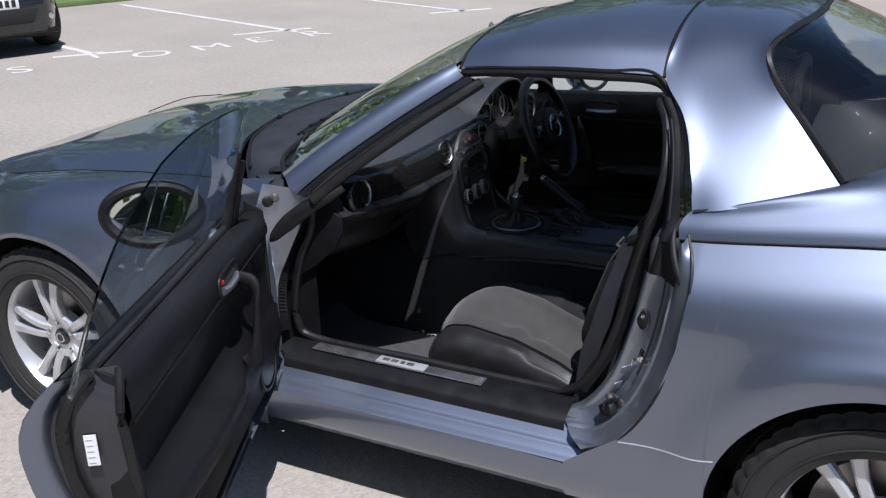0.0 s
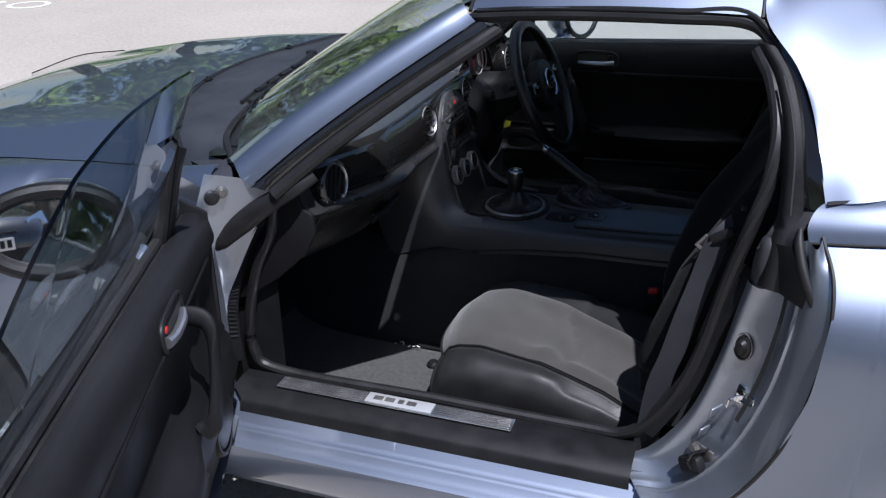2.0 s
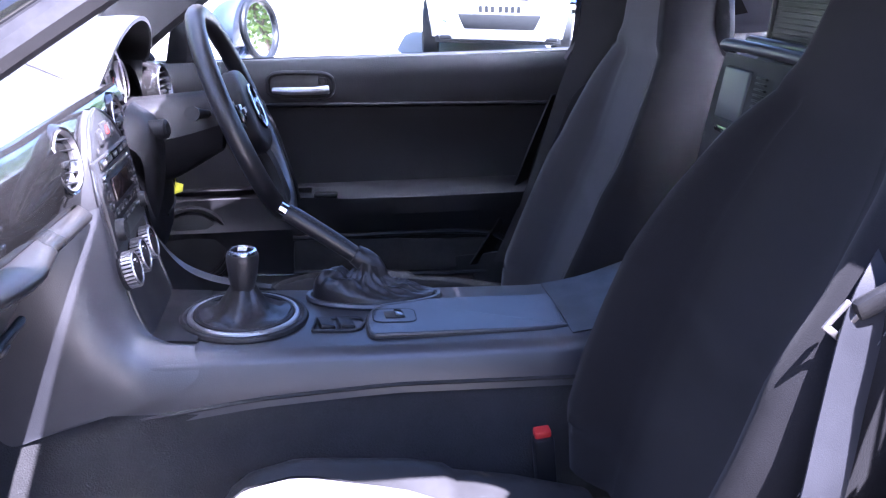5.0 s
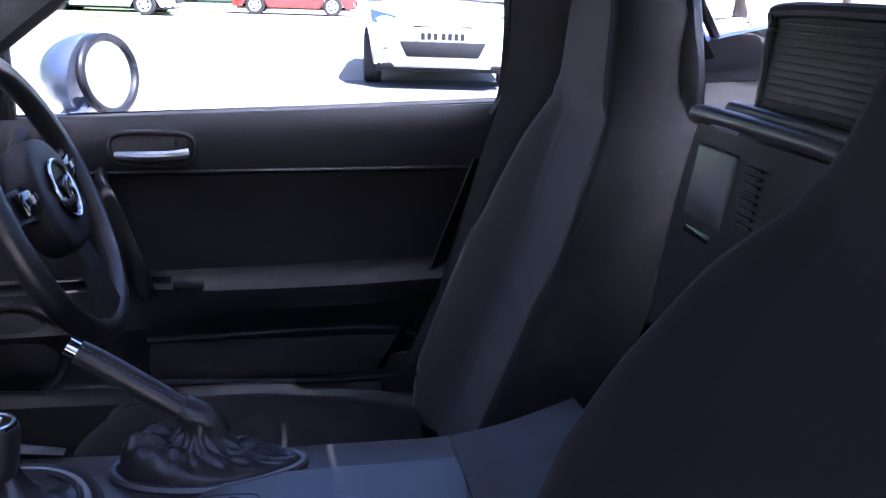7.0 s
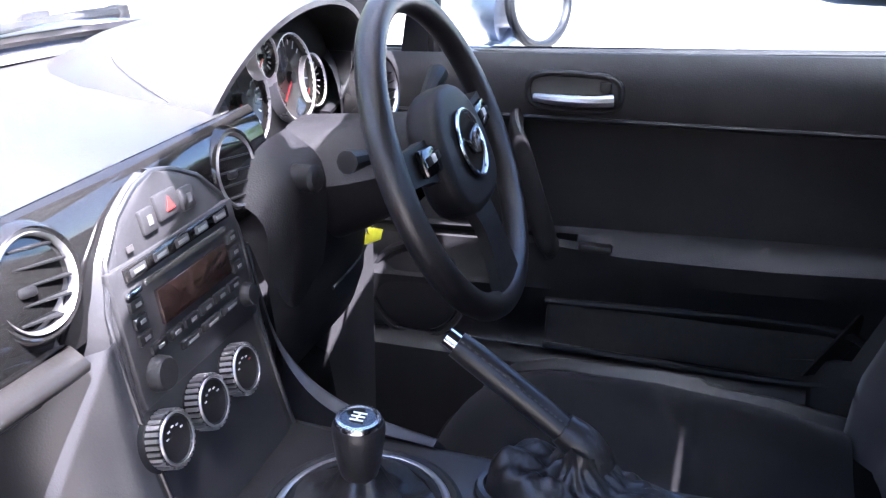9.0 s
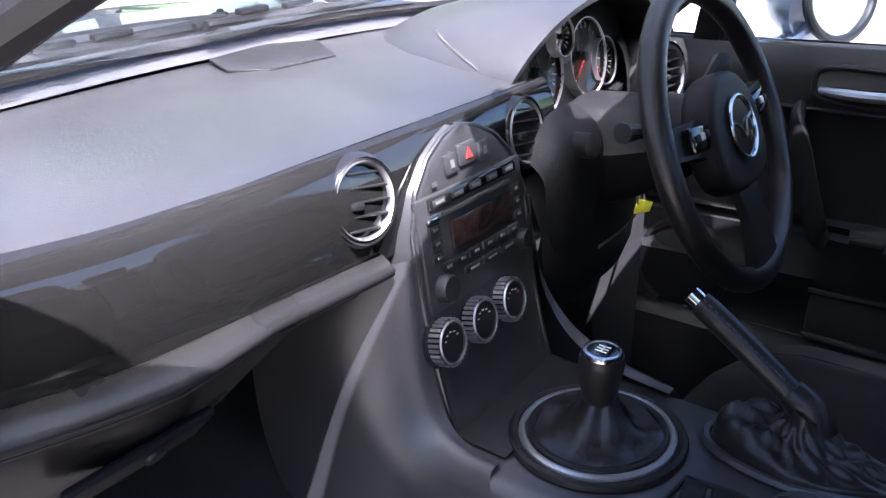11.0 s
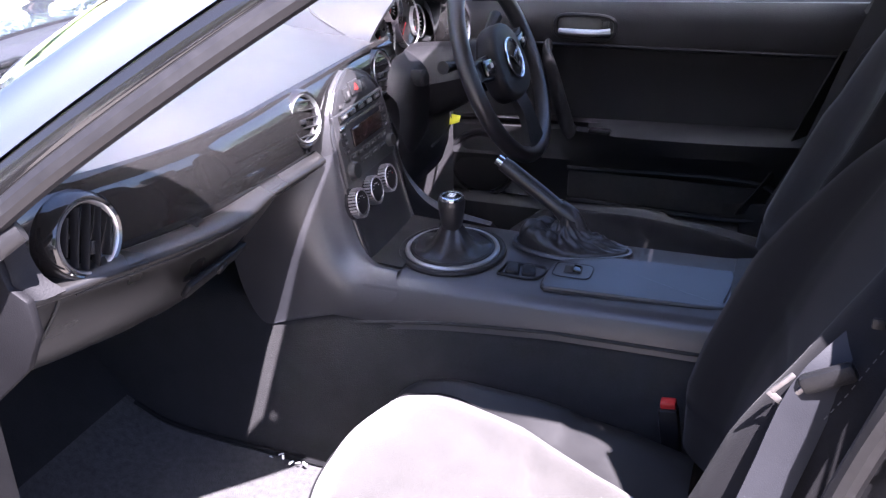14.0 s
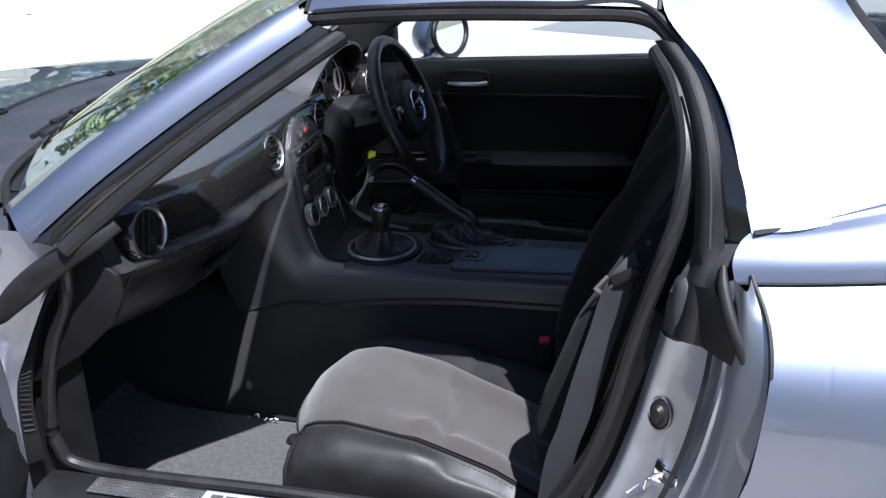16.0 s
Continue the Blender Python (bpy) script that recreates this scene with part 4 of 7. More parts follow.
# ---- doors ----
def door(s, opened):
    """Built shut; the near one is then swung open about its hinges."""
    low, sink = (0.0 if opened else 0.032), 0.032
    # outer skin
    rows = []
    for f in np.linspace(0, 1, 26):
        r = []
        for v in np.linspace(0, 1, 14):
            z = 0.36 + (np.interp(f, [0, 1], [0.875 - sink, 0.922 - sink]) - 0.36) * v
            x1 = np.interp(z, [0.36, 0.424, 0.49, 0.554, 0.68, 0.82, 0.92], [1.70, 1.782, 1.83, 1.864, 1.902, 1.918, 1.880])
            x = 0.797 + (x1 - 0.797) * f
            y = np.interp(v, [0, 0.08, 0.3, 0.5, 0.75, 0.9, 1], [0.79, 0.806, 0.815, 0.83, 0.842, 0.826, 0.775]) + 0.008 * f
            r.append((x, -y, z))
        rows.append(r)
    skin = part("door", flip(grid(rows), s), PAINT, car, "passenger door swung wide open" if opened else "closed driver's door")
    # shut face at the rear end and the folded edges
    edge = []
    for k in range(14):
        p = np.array(rows[-1][k])
        edge.append([p, p + (-0.012, 0.010, 0), p + (-0.035, 0.032, 0), np.array((p[0] - 0.055, -0.70, p[2]))])
    # the shut face's shade is in its near-black paint colour
    shut = part("door_shut_face", flip(sheet(edge, 16, 8), s), PAINT_SHADED, skin)
    part("end_rubber", flip(tube([q[2] * 0.80 + q[3] * 0.20 + np.array([0.010, 0.002, 0]) for q in edge], 0.0115, 8, 24), s), SEAL, skin)
    part("door_edge", flip(sheet([[q[0] + np.array([0.001, -0.001, 0]), q[0] * 0.5 + q[1] * 0.5 + np.array([0.010, -0.004, 0]), q[1] * 0.5 + q[2] * 0.5 + np.array([0.012, 0, 0]), q[2] + np.array([0.004, 0.002, 0])] for q in edge], 20, 12), s), PAINT, skin, "rolled painted door edge")
    part("trim_edge_rubber", flip(tube([q[3] + np.array([0.006, 0.004, 0]) for q in edge], 0.008, 8, 24), s), SEAL, skin)
    part("door_bottom", flip(grid([[(x, -0.80, 0.36), (x, -0.69, 0.352)] for x in (0.80, 1.2, 1.70)]), s), PAINT_IN, skin)
    part("door_front_face", flip(sheet([[(0.797, -0.79, 0.36), (0.797, -0.82, 0.6), (0.797, -0.775, 0.875)], [(0.82, -0.70, 0.36), (0.825, -0.70, 0.6), (0.85, -0.71, 0.86)]], 5, 10), s), PAINT_IN, skin)
    part("door_latch", flip(join(box((0.012, 0.045, 0.08), (1.755, -0.745, 0.47), 0.004, (0, 20, 0)), box((0.02, 0.012, 0.05), (1.765, -0.745, 0.47), 0.003, (0, 20, 0))), s), STEEL, skin)
    if opened:
        part("tyre_pressure_label", flip(prism([(-0.010, -0.029), (0.010, -0.029), (0.010, 0.029), (-0.010, 0.029)], 0.0015, frame_to((1.871, -0.752, 0.751), (0.98, 0.18, 0.0))), s), WHITE, skin, "white printed label")
        for k in range(5):
            part("label_bar", flip(prism([(-0.007, -0.024 + 0.011 * k), (0.004, -0.024 + 0.011 * k), (0.004, -0.0225 + 0.011 * k), (-0.007, -0.0225 + 0.011 * k)], 0.0008, frame_to((1.8727, -0.752, 0.751), (0.98, 0.18, 0.0))), s), GREYPRINT, skin)
    # inner trim: waist roll, upper panel, recessed middle, armrest and pocket
    rows = []
    for x in np.linspace(0.90, 1.845, 30):
        f = (x - 0.90) / 0.945
        top = 0.855 + 0.042 * f - (0.028 if opened else 0.011)
        l2 = 0.768 + 0.016 * f
        arm = 0.575 + 0.035 * f
        fade = np.clip((x - 1.05) / 0.15, 0, 1)
        bulge = 0.018 * math.exp(-((x - 1.55) / 0.22) ** 2) - 0.026 * (1 - np.clip((x - 1.24) / 0.12, 0, 1))
        rows.append([(x, -0.745, top - 0.004 - 0.5 * low), (x, -0.735, top + 0.004 - 0.25 * low), (x, -0.712, top + 0.002), (x, -0.694, top - 0.016), (x, -0.688, top - 0.04), (x, -0.688, l2 + 0.008), (x, -0.690, l2), (x, -0.697 - 0.014 * fade, l2 - 0.010), (x, -0.702 - 0.014 * fade, (l2 + arm) / 2), (x, -0.700 - 0.010 * fade, arm + 0.03 - 0.5 * low),
                     (x, -0.690, arm + 0.010), (x, -0.665 - 0.4 * low + bulge, arm + 0.002 - 0.1 * low), (x, -0.655 - 0.4 * low + bulge, arm - 0.010), (x, -0.654 - 0.4 * low + bulge, arm - 0.045), (x, -0.672, arm - 0.075), (x, -0.684, arm - 0.12), (x, -0.690, 0.42), (x, -0.700, 0.375)])
    part("door_trim", flip(grid(rows), s), SOFT, skin, "dark grained door trim with armrest")
    part("trim_end", flip(prism([(0.0, 0.0), (0.055, 0.0), (0.06, 0.24), (0.04, 0.50), (0.0, 0.52)], 0.012, Matrix.Translation((1.838, -0.745, 0.375)) @ Matrix(((0, 0, 1, 0), (1, 0, 0, 0), (0, 1, 0, 0), (0, 0, 0, 1))), 0.004), s), BLACK_TRIM, skin)
    part("trim_front_end", flip(prism([(0.0, 0.0), (0.05, 0.0), (0.05, 0.45), (0.0, 0.48)], 0.010, Matrix.Translation((0.893, -0.745, 0.38)) @ Matrix(((0, 0, 1, 0), (1, 0, 0, 0), (0, 1, 0, 0), (0, 0, 0, 1))), 0.004), s), BLACK_TRIM, skin)
    part("waist_groove", flip(tube([(x, -0.6885, 0.768 + 0.016 * (x - 0.90) / 0.945) for x in np.linspace(0.98, 1.84, 12)], 0.0035, 6), s), BLACK_TRIM, skin)
    part("door_pocket", flip(box((0.42, 0.02, 0.075), (1.46, -0.687, 0.452), 0.012), s), DARK, skin)
    part("pocket_rim", flip(tube([(1.25, -0.676, 0.492), (1.67, -0.676, 0.500), (1.67, -0.676, 0.415), (1.25, -0.676, 0.415)], 0.006, 8, 40, closed=False), s), BLACK_TRIM, skin)
    # release lever in its oval bowl
    out = [(0.066 * math.copysign(abs(math.cos(a)) ** 0.5, math.cos(a)), 0.026 * math.copysign(abs(math.sin(a)) ** 0.6, math.sin(a))) for a in np.linspace(0, 2 * math.pi, 28, endpoint=False)]
    hz = 0.40 * low
    mm = frame_to((1.272, -0.690, 0.800 + hz), (0, 1, 0.05))
    part("lever_bowl", flip(prism(out, 0.006, mm @ Matrix.Translation((0, 0, -0.002)), 0.002), s), DARK, skin)
    part("bowl_rim", flip(tube([mm @ Vector((x, y, 0.004)) for x, y in out], 0.0045, 8, closed=True, up=(0.1, 1, 0.2)), s), BLACK_TRIM, skin)
    part("release_lever", flip(tube([(1.216, -0.683, 0.790 + hz), (1.25, -0.676, 0.790 + hz), (1.30, -0.676, 0.791 + hz), (1.328, -0.682, 0.793 + hz)], [0.006, 0.008, 0.008, 0.009], 10, 18, flat=1.0), s), SATIN, skin, "satin chrome release lever")
    part("lock_button", flip(box((0.016, 0.008, 0.015) if not opened else (0.011, 0.006, 0.010), (1.316, -0.685, 0.810 + hz), 0.003), s), RED if opened else BLACK_TRIM, skin)
    # pull handle
    part("pull_handle", flip(tube([(1.190, -0.700, 0.768), (1.196, -0.660, 0.762), (1.206, -0.645, 0.738), (1.222, -0.642, 0.690), (1.240, -0.644, 0.635), (1.252, -0.650, 0.598), (1.256, -0.668, 0.582)], [0.010, 0.0105, 0.010, 0.0095, 0.0095, 0.010, 0.011], 14, 34, flat=1.75), s), SOFT, skin, "dark straight pull handle")
    # loudspeaker near the hinge, small round grille above
    sp = part("speaker_grille", flip(lathe([(0, 0.016), (0.05, 0.014), (0.068, 0.008), (0.074, -0.004)], frame_to((1.04, -0.690, 0.475), (0, 1, 0.02)), 36), s), BLACK_TRIM, skin)
    part("speaker_ring", flip(lathe([(0.072, -0.004), (0.076, 0.010), (0.082, 0.010), (0.086, -0.004)], frame_to((1.04, -0.690, 0.475), (0, 1, 0.02)), 36), s), SOFT, skin)
    part("tweeter", flip(lathe([(0, 0.006), (0.026, 0.005), (0.034, 0.003), (0.036, -0.004)], frame_to((1.095, -0.697, 0.735), (0, 1, 0.02)), 28), s), BLACK_TRIM, skin)
    # switch cluster
    if not opened:
        part("mirror_switch", flip(box((0.05, 0.02, 0.012), (1.32, -0.672, 0.588), 0.004), s), BLACK_TRIM, skin)
    # waist seals and the black corner piece that carries the mirror
    part("waist_seal", flip(tube([(x, -0.752, 0.857 - 0.8 * sink + 0.045 * (x - 0.9) / 0.945) for x in np.linspace(0.90, 1.87, 16)], 0.009, 8), s), SEAL, skin)
    part("waist_moulding", flip(tube([(x, -0.772, 0.868 - sink + 0.050 * (x - 0.9) / 0.945) for x in np.linspace(0.86, 1.885, 16)], 0.006, 8), s), SEAL, skin)
    part("corner_piece", flip(sheet([[(0.995, -0.752, 0.862 - sink), (1.04, -0.752, 0.868 - sink)], [(1.022, -0.72, 0.945), (1.052, -0.72, 0.95)], [(1.052, -0.694, 1.012), (1.062, -0.694, 1.014)]], 8, 6, 0.016), s), BLACK_TRIM, skin)
    part("corner_edge", flip(tube([(1.045, -0.752, 0.862 - sink), (1.055, -0.72, 0.95), (1.065, -0.692, 1.03)], [0.013, 0.011, 0.006], 8, 12), s), SEAL, skin)
    part("door_top_cap", flip(grid([[(x, -0.738, 0.853 - 0.8 * sink + 0.042 * (x - 0.9) / 0.945), (x, -0.760, 0.858 - sink + 0.046 * (x - 0.9) / 0.945), (x, -0.780, 0.862 - sink + 0.050 * (x - 0.9) / 0.945)] for x in np.linspace(0.86, 1.868, 12)]), s), SEAL, skin)
    # side glass
    if opened:
        out = [(1.012, 0.835), (1.10, 0.95), (1.16, 1.03), (1.24, 1.13), (1.285, 1.186), (1.36, 1.202), (1.47, 1.214), (1.60, 1.217), (1.70, 1.201), (1.76, 1.180), (1.81, 1.152), (1.86, 1.11), (1.888, 1.05), (1.892, 0.98), (1.88, 0.868)]
    else:
        out = [(0.95, 0.86), (1.05, 0.985), (1.14, 1.09), (1.205, 1.152), (1.30, 1.162), (1.50, 1.172), (1.70, 1.170), (1.79, 1.12), (1.84, 1.03), (1.87, 0.92), (1.87, 0.86)]

    def pane(x, z):
        # the glass leans in, less so towards the latch end
        k = float(np.interp(x, [1.29, 1.5, 1.6, 1.72], [0.49, 0.46, 0.43, 0.40])) if opened else 0.86
        return (x, -0.762 + (z - 0.86) * k, z)

    top = cr(out, 60)
    g = grid([[pane(x, z) for x, z in top], [pane(x, min(z - 0.001, 0.830 + 0.03 * (x - 0.95) / 0.9)) for x, z in top]])
    bmesh.ops.subdivide_edges(g, edges=g.edges[:], cuts=3, use_grid_fill=True)
    thicken(g, 0.004)
    gl = part("side_window", flip(g, s), DOORGLASS, skin, "raised green-tinted side window")
    gl.visible_shadow = not opened
    # mirror
    mx, my, mz = (1.194, -0.868, 0.924) if opened else (1.200 - 0.6 * low, -0.885, 0.935 - 0.8 * low)
    body = bmesh.new()
    bmesh.ops.create_uvsphere(body, u_segments=28, v_segments=16, radius=1.0)
    for v in body.verts:
        x, y, z = v.co
        v.co = (x * (0.085 if x < 0 else 0.004), y * 0.112 * (1 - 0.10 * z), z * 0.072)
    bmesh.ops.transform(body, matrix=pose(mx - 0.025, my, mz, 0, 0, 12), verts=body.verts)
    mh = part("door_mirror", flip(body, s), PAINT, skin, "grey oval door mirror")
    ell = [(0.097 * math.cos(a) * (1 + 0.06 * math.sin(a)), 0.058 * math.sin(a)) for a in np.linspace(0, 2 * math.pi, 36, endpoint=False)]
    mp = frame_to((mx, my, mz), (0.955, 0.26, 0.165))
    part("mirror_bezel", flip(tube([mp @ Vector((x * 1.07, y * 1.12, 0.002)) for x, y in ell], 0.0135 if opened else 0.008, 10, closed=True, up=(1, 0.2, 0)), s), BLACK_TRIM, skin)
    part("mirror_glass", flip(prism(ell, 0.003, mp @ Matrix.Translation((0, 0, -0.001)), 0), s), MIRROR, skin, "silvered mirror glass", sharp=20)
    part("mirror_foot", flip(tube([(1.15, -0.83, 0.90 - sink), (1.12, -0.80, 0.875 - sink), (1.09, -0.765, 0.868 - sink)], [0.022, 0.022, 0.026], 10, 10, flat=0.6), s), PAINT, skin)
    if not opened:
        part("door_pull_outside", flip(box((0.14, 0.02, 0.03), (1.72, -0.858, 0.80), 0.01), s), PAINT, skin)
    if opened:
        hinge = Vector((0.785, -0.69, 0))
        skin.matrix_basis = Matrix.Translation(hinge) @ pose(0, 0, 0, 0, 0, -67.3) @ Matrix.Translation(-hinge)
    return skin


door(-1, True)
door(1, False)

# black ribbed trim just inside the hinge post, and the rubber lobe at the foot of the pillar
RIB_IN = [(0.936, -0.674, 0.832), (0.900, -0.674, 0.796), (0.853, -0.672, 0.735), (0.815, -0.670, 0.665), (0.779, -0.668, 0.549), (0.775, -0.664, 0.42)]
RIB_OUT = [(0.912, -0.692, 0.832), (0.872, -0.696, 0.775), (0.838, -0.696, 0.72), (0.800, -0.696, 0.648), (0.764, -0.692, 0.56), (0.752, -0.690, 0.42)]
for s in (-1, 1):
    rib_trim = part("footwell_side_trim", flip(sheet([RIB_IN, RIB_OUT], 5, 30, 0.006), s), BLACK_TRIM, car, "black ribbed footwell trim")
    a, b = cr(RIB_IN, 64), cr(RIB_OUT, 64)
    ribs = join(*[tube([p * 0.85 + q * 0.15 + np.array([0, -0.002, 0]), p * 0.3 + q * 0.7 + np.array([0, -0.002, 0])], 0.0022, 4) for p, q in zip(a[4:58], b[4:58])])
    part("ribs", flip(ribs, s), BLACK_TRIM, rib_trim)
    part("pillar_foot_rubber", flip(tube([(0.985, -0.662, 0.872), (0.950, -0.682, 0.848), (0.900, -0.692, 0.820), (0.838, -0.712, 0.776), (0.795, -0.728, 0.738), (0.768, -0.738, 0.712)], [0.012, 0.015, 0.021, 0.026, 0.022, 0.006], 12, 30, flat=0.6, up=(0.3, -0.9, 0.3)), s), SEAL, car, "black rubber corner at the foot of the windscreen pillar")
    part("scuttle_corner", flip(sheet([[(0.70, -0.655, 0.872), (0.76, -0.690, 0.872), (0.80, -0.725, 0.872)], [(0.775, -0.655, 0.882), (0.81, -0.68, 0.878), (0.835, -0.715, 0.868)]], 5, 8, 0.012), s), COWL, car)

# ---- cabin shell ----
YC = 0.024    # middle of the centre stack
# floor, sloped toe board, tunnel, rear wall
for s in (-1, 1):
    y0, y1 = (-0.645, -0.13) if s < 0 else (0.145, 0.645)
    part("carpet", grid([[(x, y, z) for x, z in ((0.42, 0.55), (0.52, 0.38), (0.66, 0.235), (0.80, 0.205), (1.1, 0.20), (1.5, 0.20), (1.9, 0.21))] for y in np.linspace(y0, y1, 8)]), CARPET, car, "dark grey floor carpet")
    yk = -0.648 * -s if s > 0 else -0.648
    part("kick_panel", grid([[(x if z < 0.65 else min(x, 0.87), yk - s * 0.012 * (x > 0.9), z) for z in (0.2, 0.4, 0.5, 0.6, 0.84)] for x in ((0.42, 0.65, 0.87) if s < 0 else (0.42, 0.65, 0.87, 0.985))]), CORNER if s > 0 else BLACK_TRIM, car)
fm = thing("floor_mat", "dark grey carpet mat on the passenger's floor", "floor mat")
part("mat", sheet([[(0.62, -0.615, 0.275), (0.72, -0.615, 0.226), (0.95, -0.615, 0.212), (1.22, -0.615, 0.208)], [(0.62, -0.40, 0.275), (0.72, -0.40, 0.226), (0.95, -0.40, 0.212), (1.22, -0.40, 0.208)], [(0.62, -0.165, 0.275), (0.72, -0.165, 0.226), (0.95, -0.165, 0.212), (1.22, -0.165, 0.208)]], 10, 14, 0.006), MATPILE, fm)
part("mat_fixing", lathe([(0, 0.008), (0.012, 0.007), (0.016, 0.002), (0.018, -0.002)], Matrix.Translation((1.06, -0.24, 0.216)), 18), BLACK_TRIM, fm)
part("mat_binding", tube([(0.64, -0.168, 0.262), (0.73, -0.168, 0.230), (0.95, -0.168, 0.219), (1.21, -0.168, 0.215)], 0.005, 6, 24), BLACK_TRIM, fm)
random.seed(4)
scrap = thing("paper_scraps", "small torn white paper scraps on the mat", "litter", kind="stuff")
for k in range(6):
    x, y = 0.928 + 0.015 * k, -0.182 + random.uniform(-0.007, 0.004)
    part("scrap", prism([(0, 0), (random.uniform(0.006, 0.012), 0.001), (random.uniform(0.005, 0.012), random.uniform(0.003, 0.006)), (0.001, 0.004)], 0.0008, pose(x, y, 0.224, random.uniform(-15, 15), random.uniform(-15, 15), random.uniform(0, 360))), WHITE, scrap)
part("toe_board", grid([[(0.40, y, 0.56), (0.40, y, 0.83)] for y in (-0.65, 0, 0.65)]), DARK, car)
tun = []
for x in np.linspace(0.45, 2.0, 14):
    zt = np.interp(x, [0.45, 0.9, 1.1, 2.0], [0.49, 0.505, 0.525, 0.535])
    ys = np.interp(x, [0.45, 0.98, 1.12, 2.0], [-0.150, -0.1395, -0.124, -0.118])
    tun.append([(x, -0.165, 0.20), (x, ys - 0.008, 0.30), (x, ys, zt - 0.03), (x, ys + 0.02, zt), (x, 0.12, zt), (x, 0.14, zt - 0.03), (x, 0.155, 0.30), (x, 0.165, 0.20)])
part("tunnel_carpet", grid(tun), CARPET, car, "dark carpet on the transmission tunnel")
part("rear_wall", sheet([[(1.90, y, 0.20), (1.98, y, 0.50), (2.02, y, 0.80), (2.06, y, 0.92)] for y in (-0.64, -0.3, 0, 0.3, 0.64)], 12, 10), CARPET, car)
part("parcel_shelf", sheet([[(2.04, y, 0.915), (2.15, y, 0.935), (2.35, y, 0.95), (2.55, y, 0.98)] for y in (-0.62, -0.3, 0, 0.3, 0.62)], 10, 10), HEADLINER, car)
box_rear = part("rear_storage_box", box((0.10, 0.25, 0.42), (1.968, -0.030, 0.735), 0.02, (0, 8, 0)), BLACK_TRIM, car, "black storage box between the seats")
part("box_face", sheet([[(1.914, 0.092, 0.945), (1.905, 0.094, 0.90), (1.893, 0.096, 0.82), (1.88, 0.096, 0.72)], [(1.908, -0.03, 0.945), (1.898, -0.03, 0.90), (1.886, -0.03, 0.82), (1.874, -0.03, 0.72)], [(1.914, -0.152, 0.945), (1.905, -0.154, 0.90), (1.893, -0.156, 0.82), (1.88, -0.156, 0.72)]], 12, 16, 0.006), SOFT, box_rear)
part("storage_lid", box((0.010, 0.082, 0.075), (1.893, 0.016, 0.893), 0.004, (0, 8, 0), 3), CONSOLE, box_rear, "smooth dark storage lid")
for k in range(9):
    part("lid_rib", box((0.004, 0.030, 0.003), (1.893 - 0.0008 * k, -0.062, 0.925 - 0.0075 * k), 0.001, (0, 8, 0)), BLACK_TRIM, box_rear)
part("lid_catch", box((0.012, 0.060, 0.010), (1.888, 0.020, 0.842), 0.003, (0, 8, 0)), GLOSS, box_rear)
part("box_rim", tube([(1.920, -0.165, 0.950), (1.908, -0.150, 0.958), (1.906, 0.07, 0.958), (1.914, 0.092, 0.950)], 0.011, 16, 30, flat=0.8), CONSOLE, box_rear, "smooth dark ledge")
part("box_ledge", tube([(1.932, -0.16, 0.964), (1.930, 0.065, 0.964)], 0.008, 14, 12), CONSOLE, box_rear)
wb = part("wind_deflector", box((0.014, 0.24, 0.105), (1.962, -0.068, 1.012), 0.006, (0, 6, 0)), BLACK_TRIM, car, "black mesh wind deflector")
part("deflector_frame", tube([(1.955, 0.050, 0.965), (1.960, 0.052, 1.045), (1.962, 0.038, 1.064), (1.962, -0.17, 1.066)], 0.008, 10, 30), BLACK_TRIM, wb)
for k in range(12):
    part("mesh_slat", box((0.003, 0.225, 0.0025), (1.9505 + 0.0008 * k, -0.068, 0.970 + 0.0075 * k), 0.001), BLACK_TRIM, wb)
for s in (-1, 1):
    part("roll_hoop", tube([(1.98, s * 0.265, 0.80), (1.98, s * 0.275, 0.94), (1.98, s * 0.295, 1.02), (1.985, s * 0.33, 1.075), (1.99, s * 0.38, 1.085), (1.99, s * 0.47, 1.05), (1.99, s * 0.52, 0.97), (1.99, s * 0.52, 0.80)], 0.017, 12, 40, flat=1.5), BLACK_TRIM, car, "black roll hoop")
    # belt guide trim behind each seat, and the upper corner of the cabin
    part("shoulder_trim", sheet([[(1.90, s * 0.62, 0.80), (1.90, s * 0.62, 0.915), (1.98, s * 0.60, 0.945)], [(1.95, s * 0.40, 0.82), (1.95, s * 0.40, 0.90), (2.02, s * 0.40, 0.935)], [(1.97, s * 0.15, 0.80), (1.97, s * 0.15, 0.89), (2.03, s * 0.15, 0.93)]], 10, 10), VINYL, car)


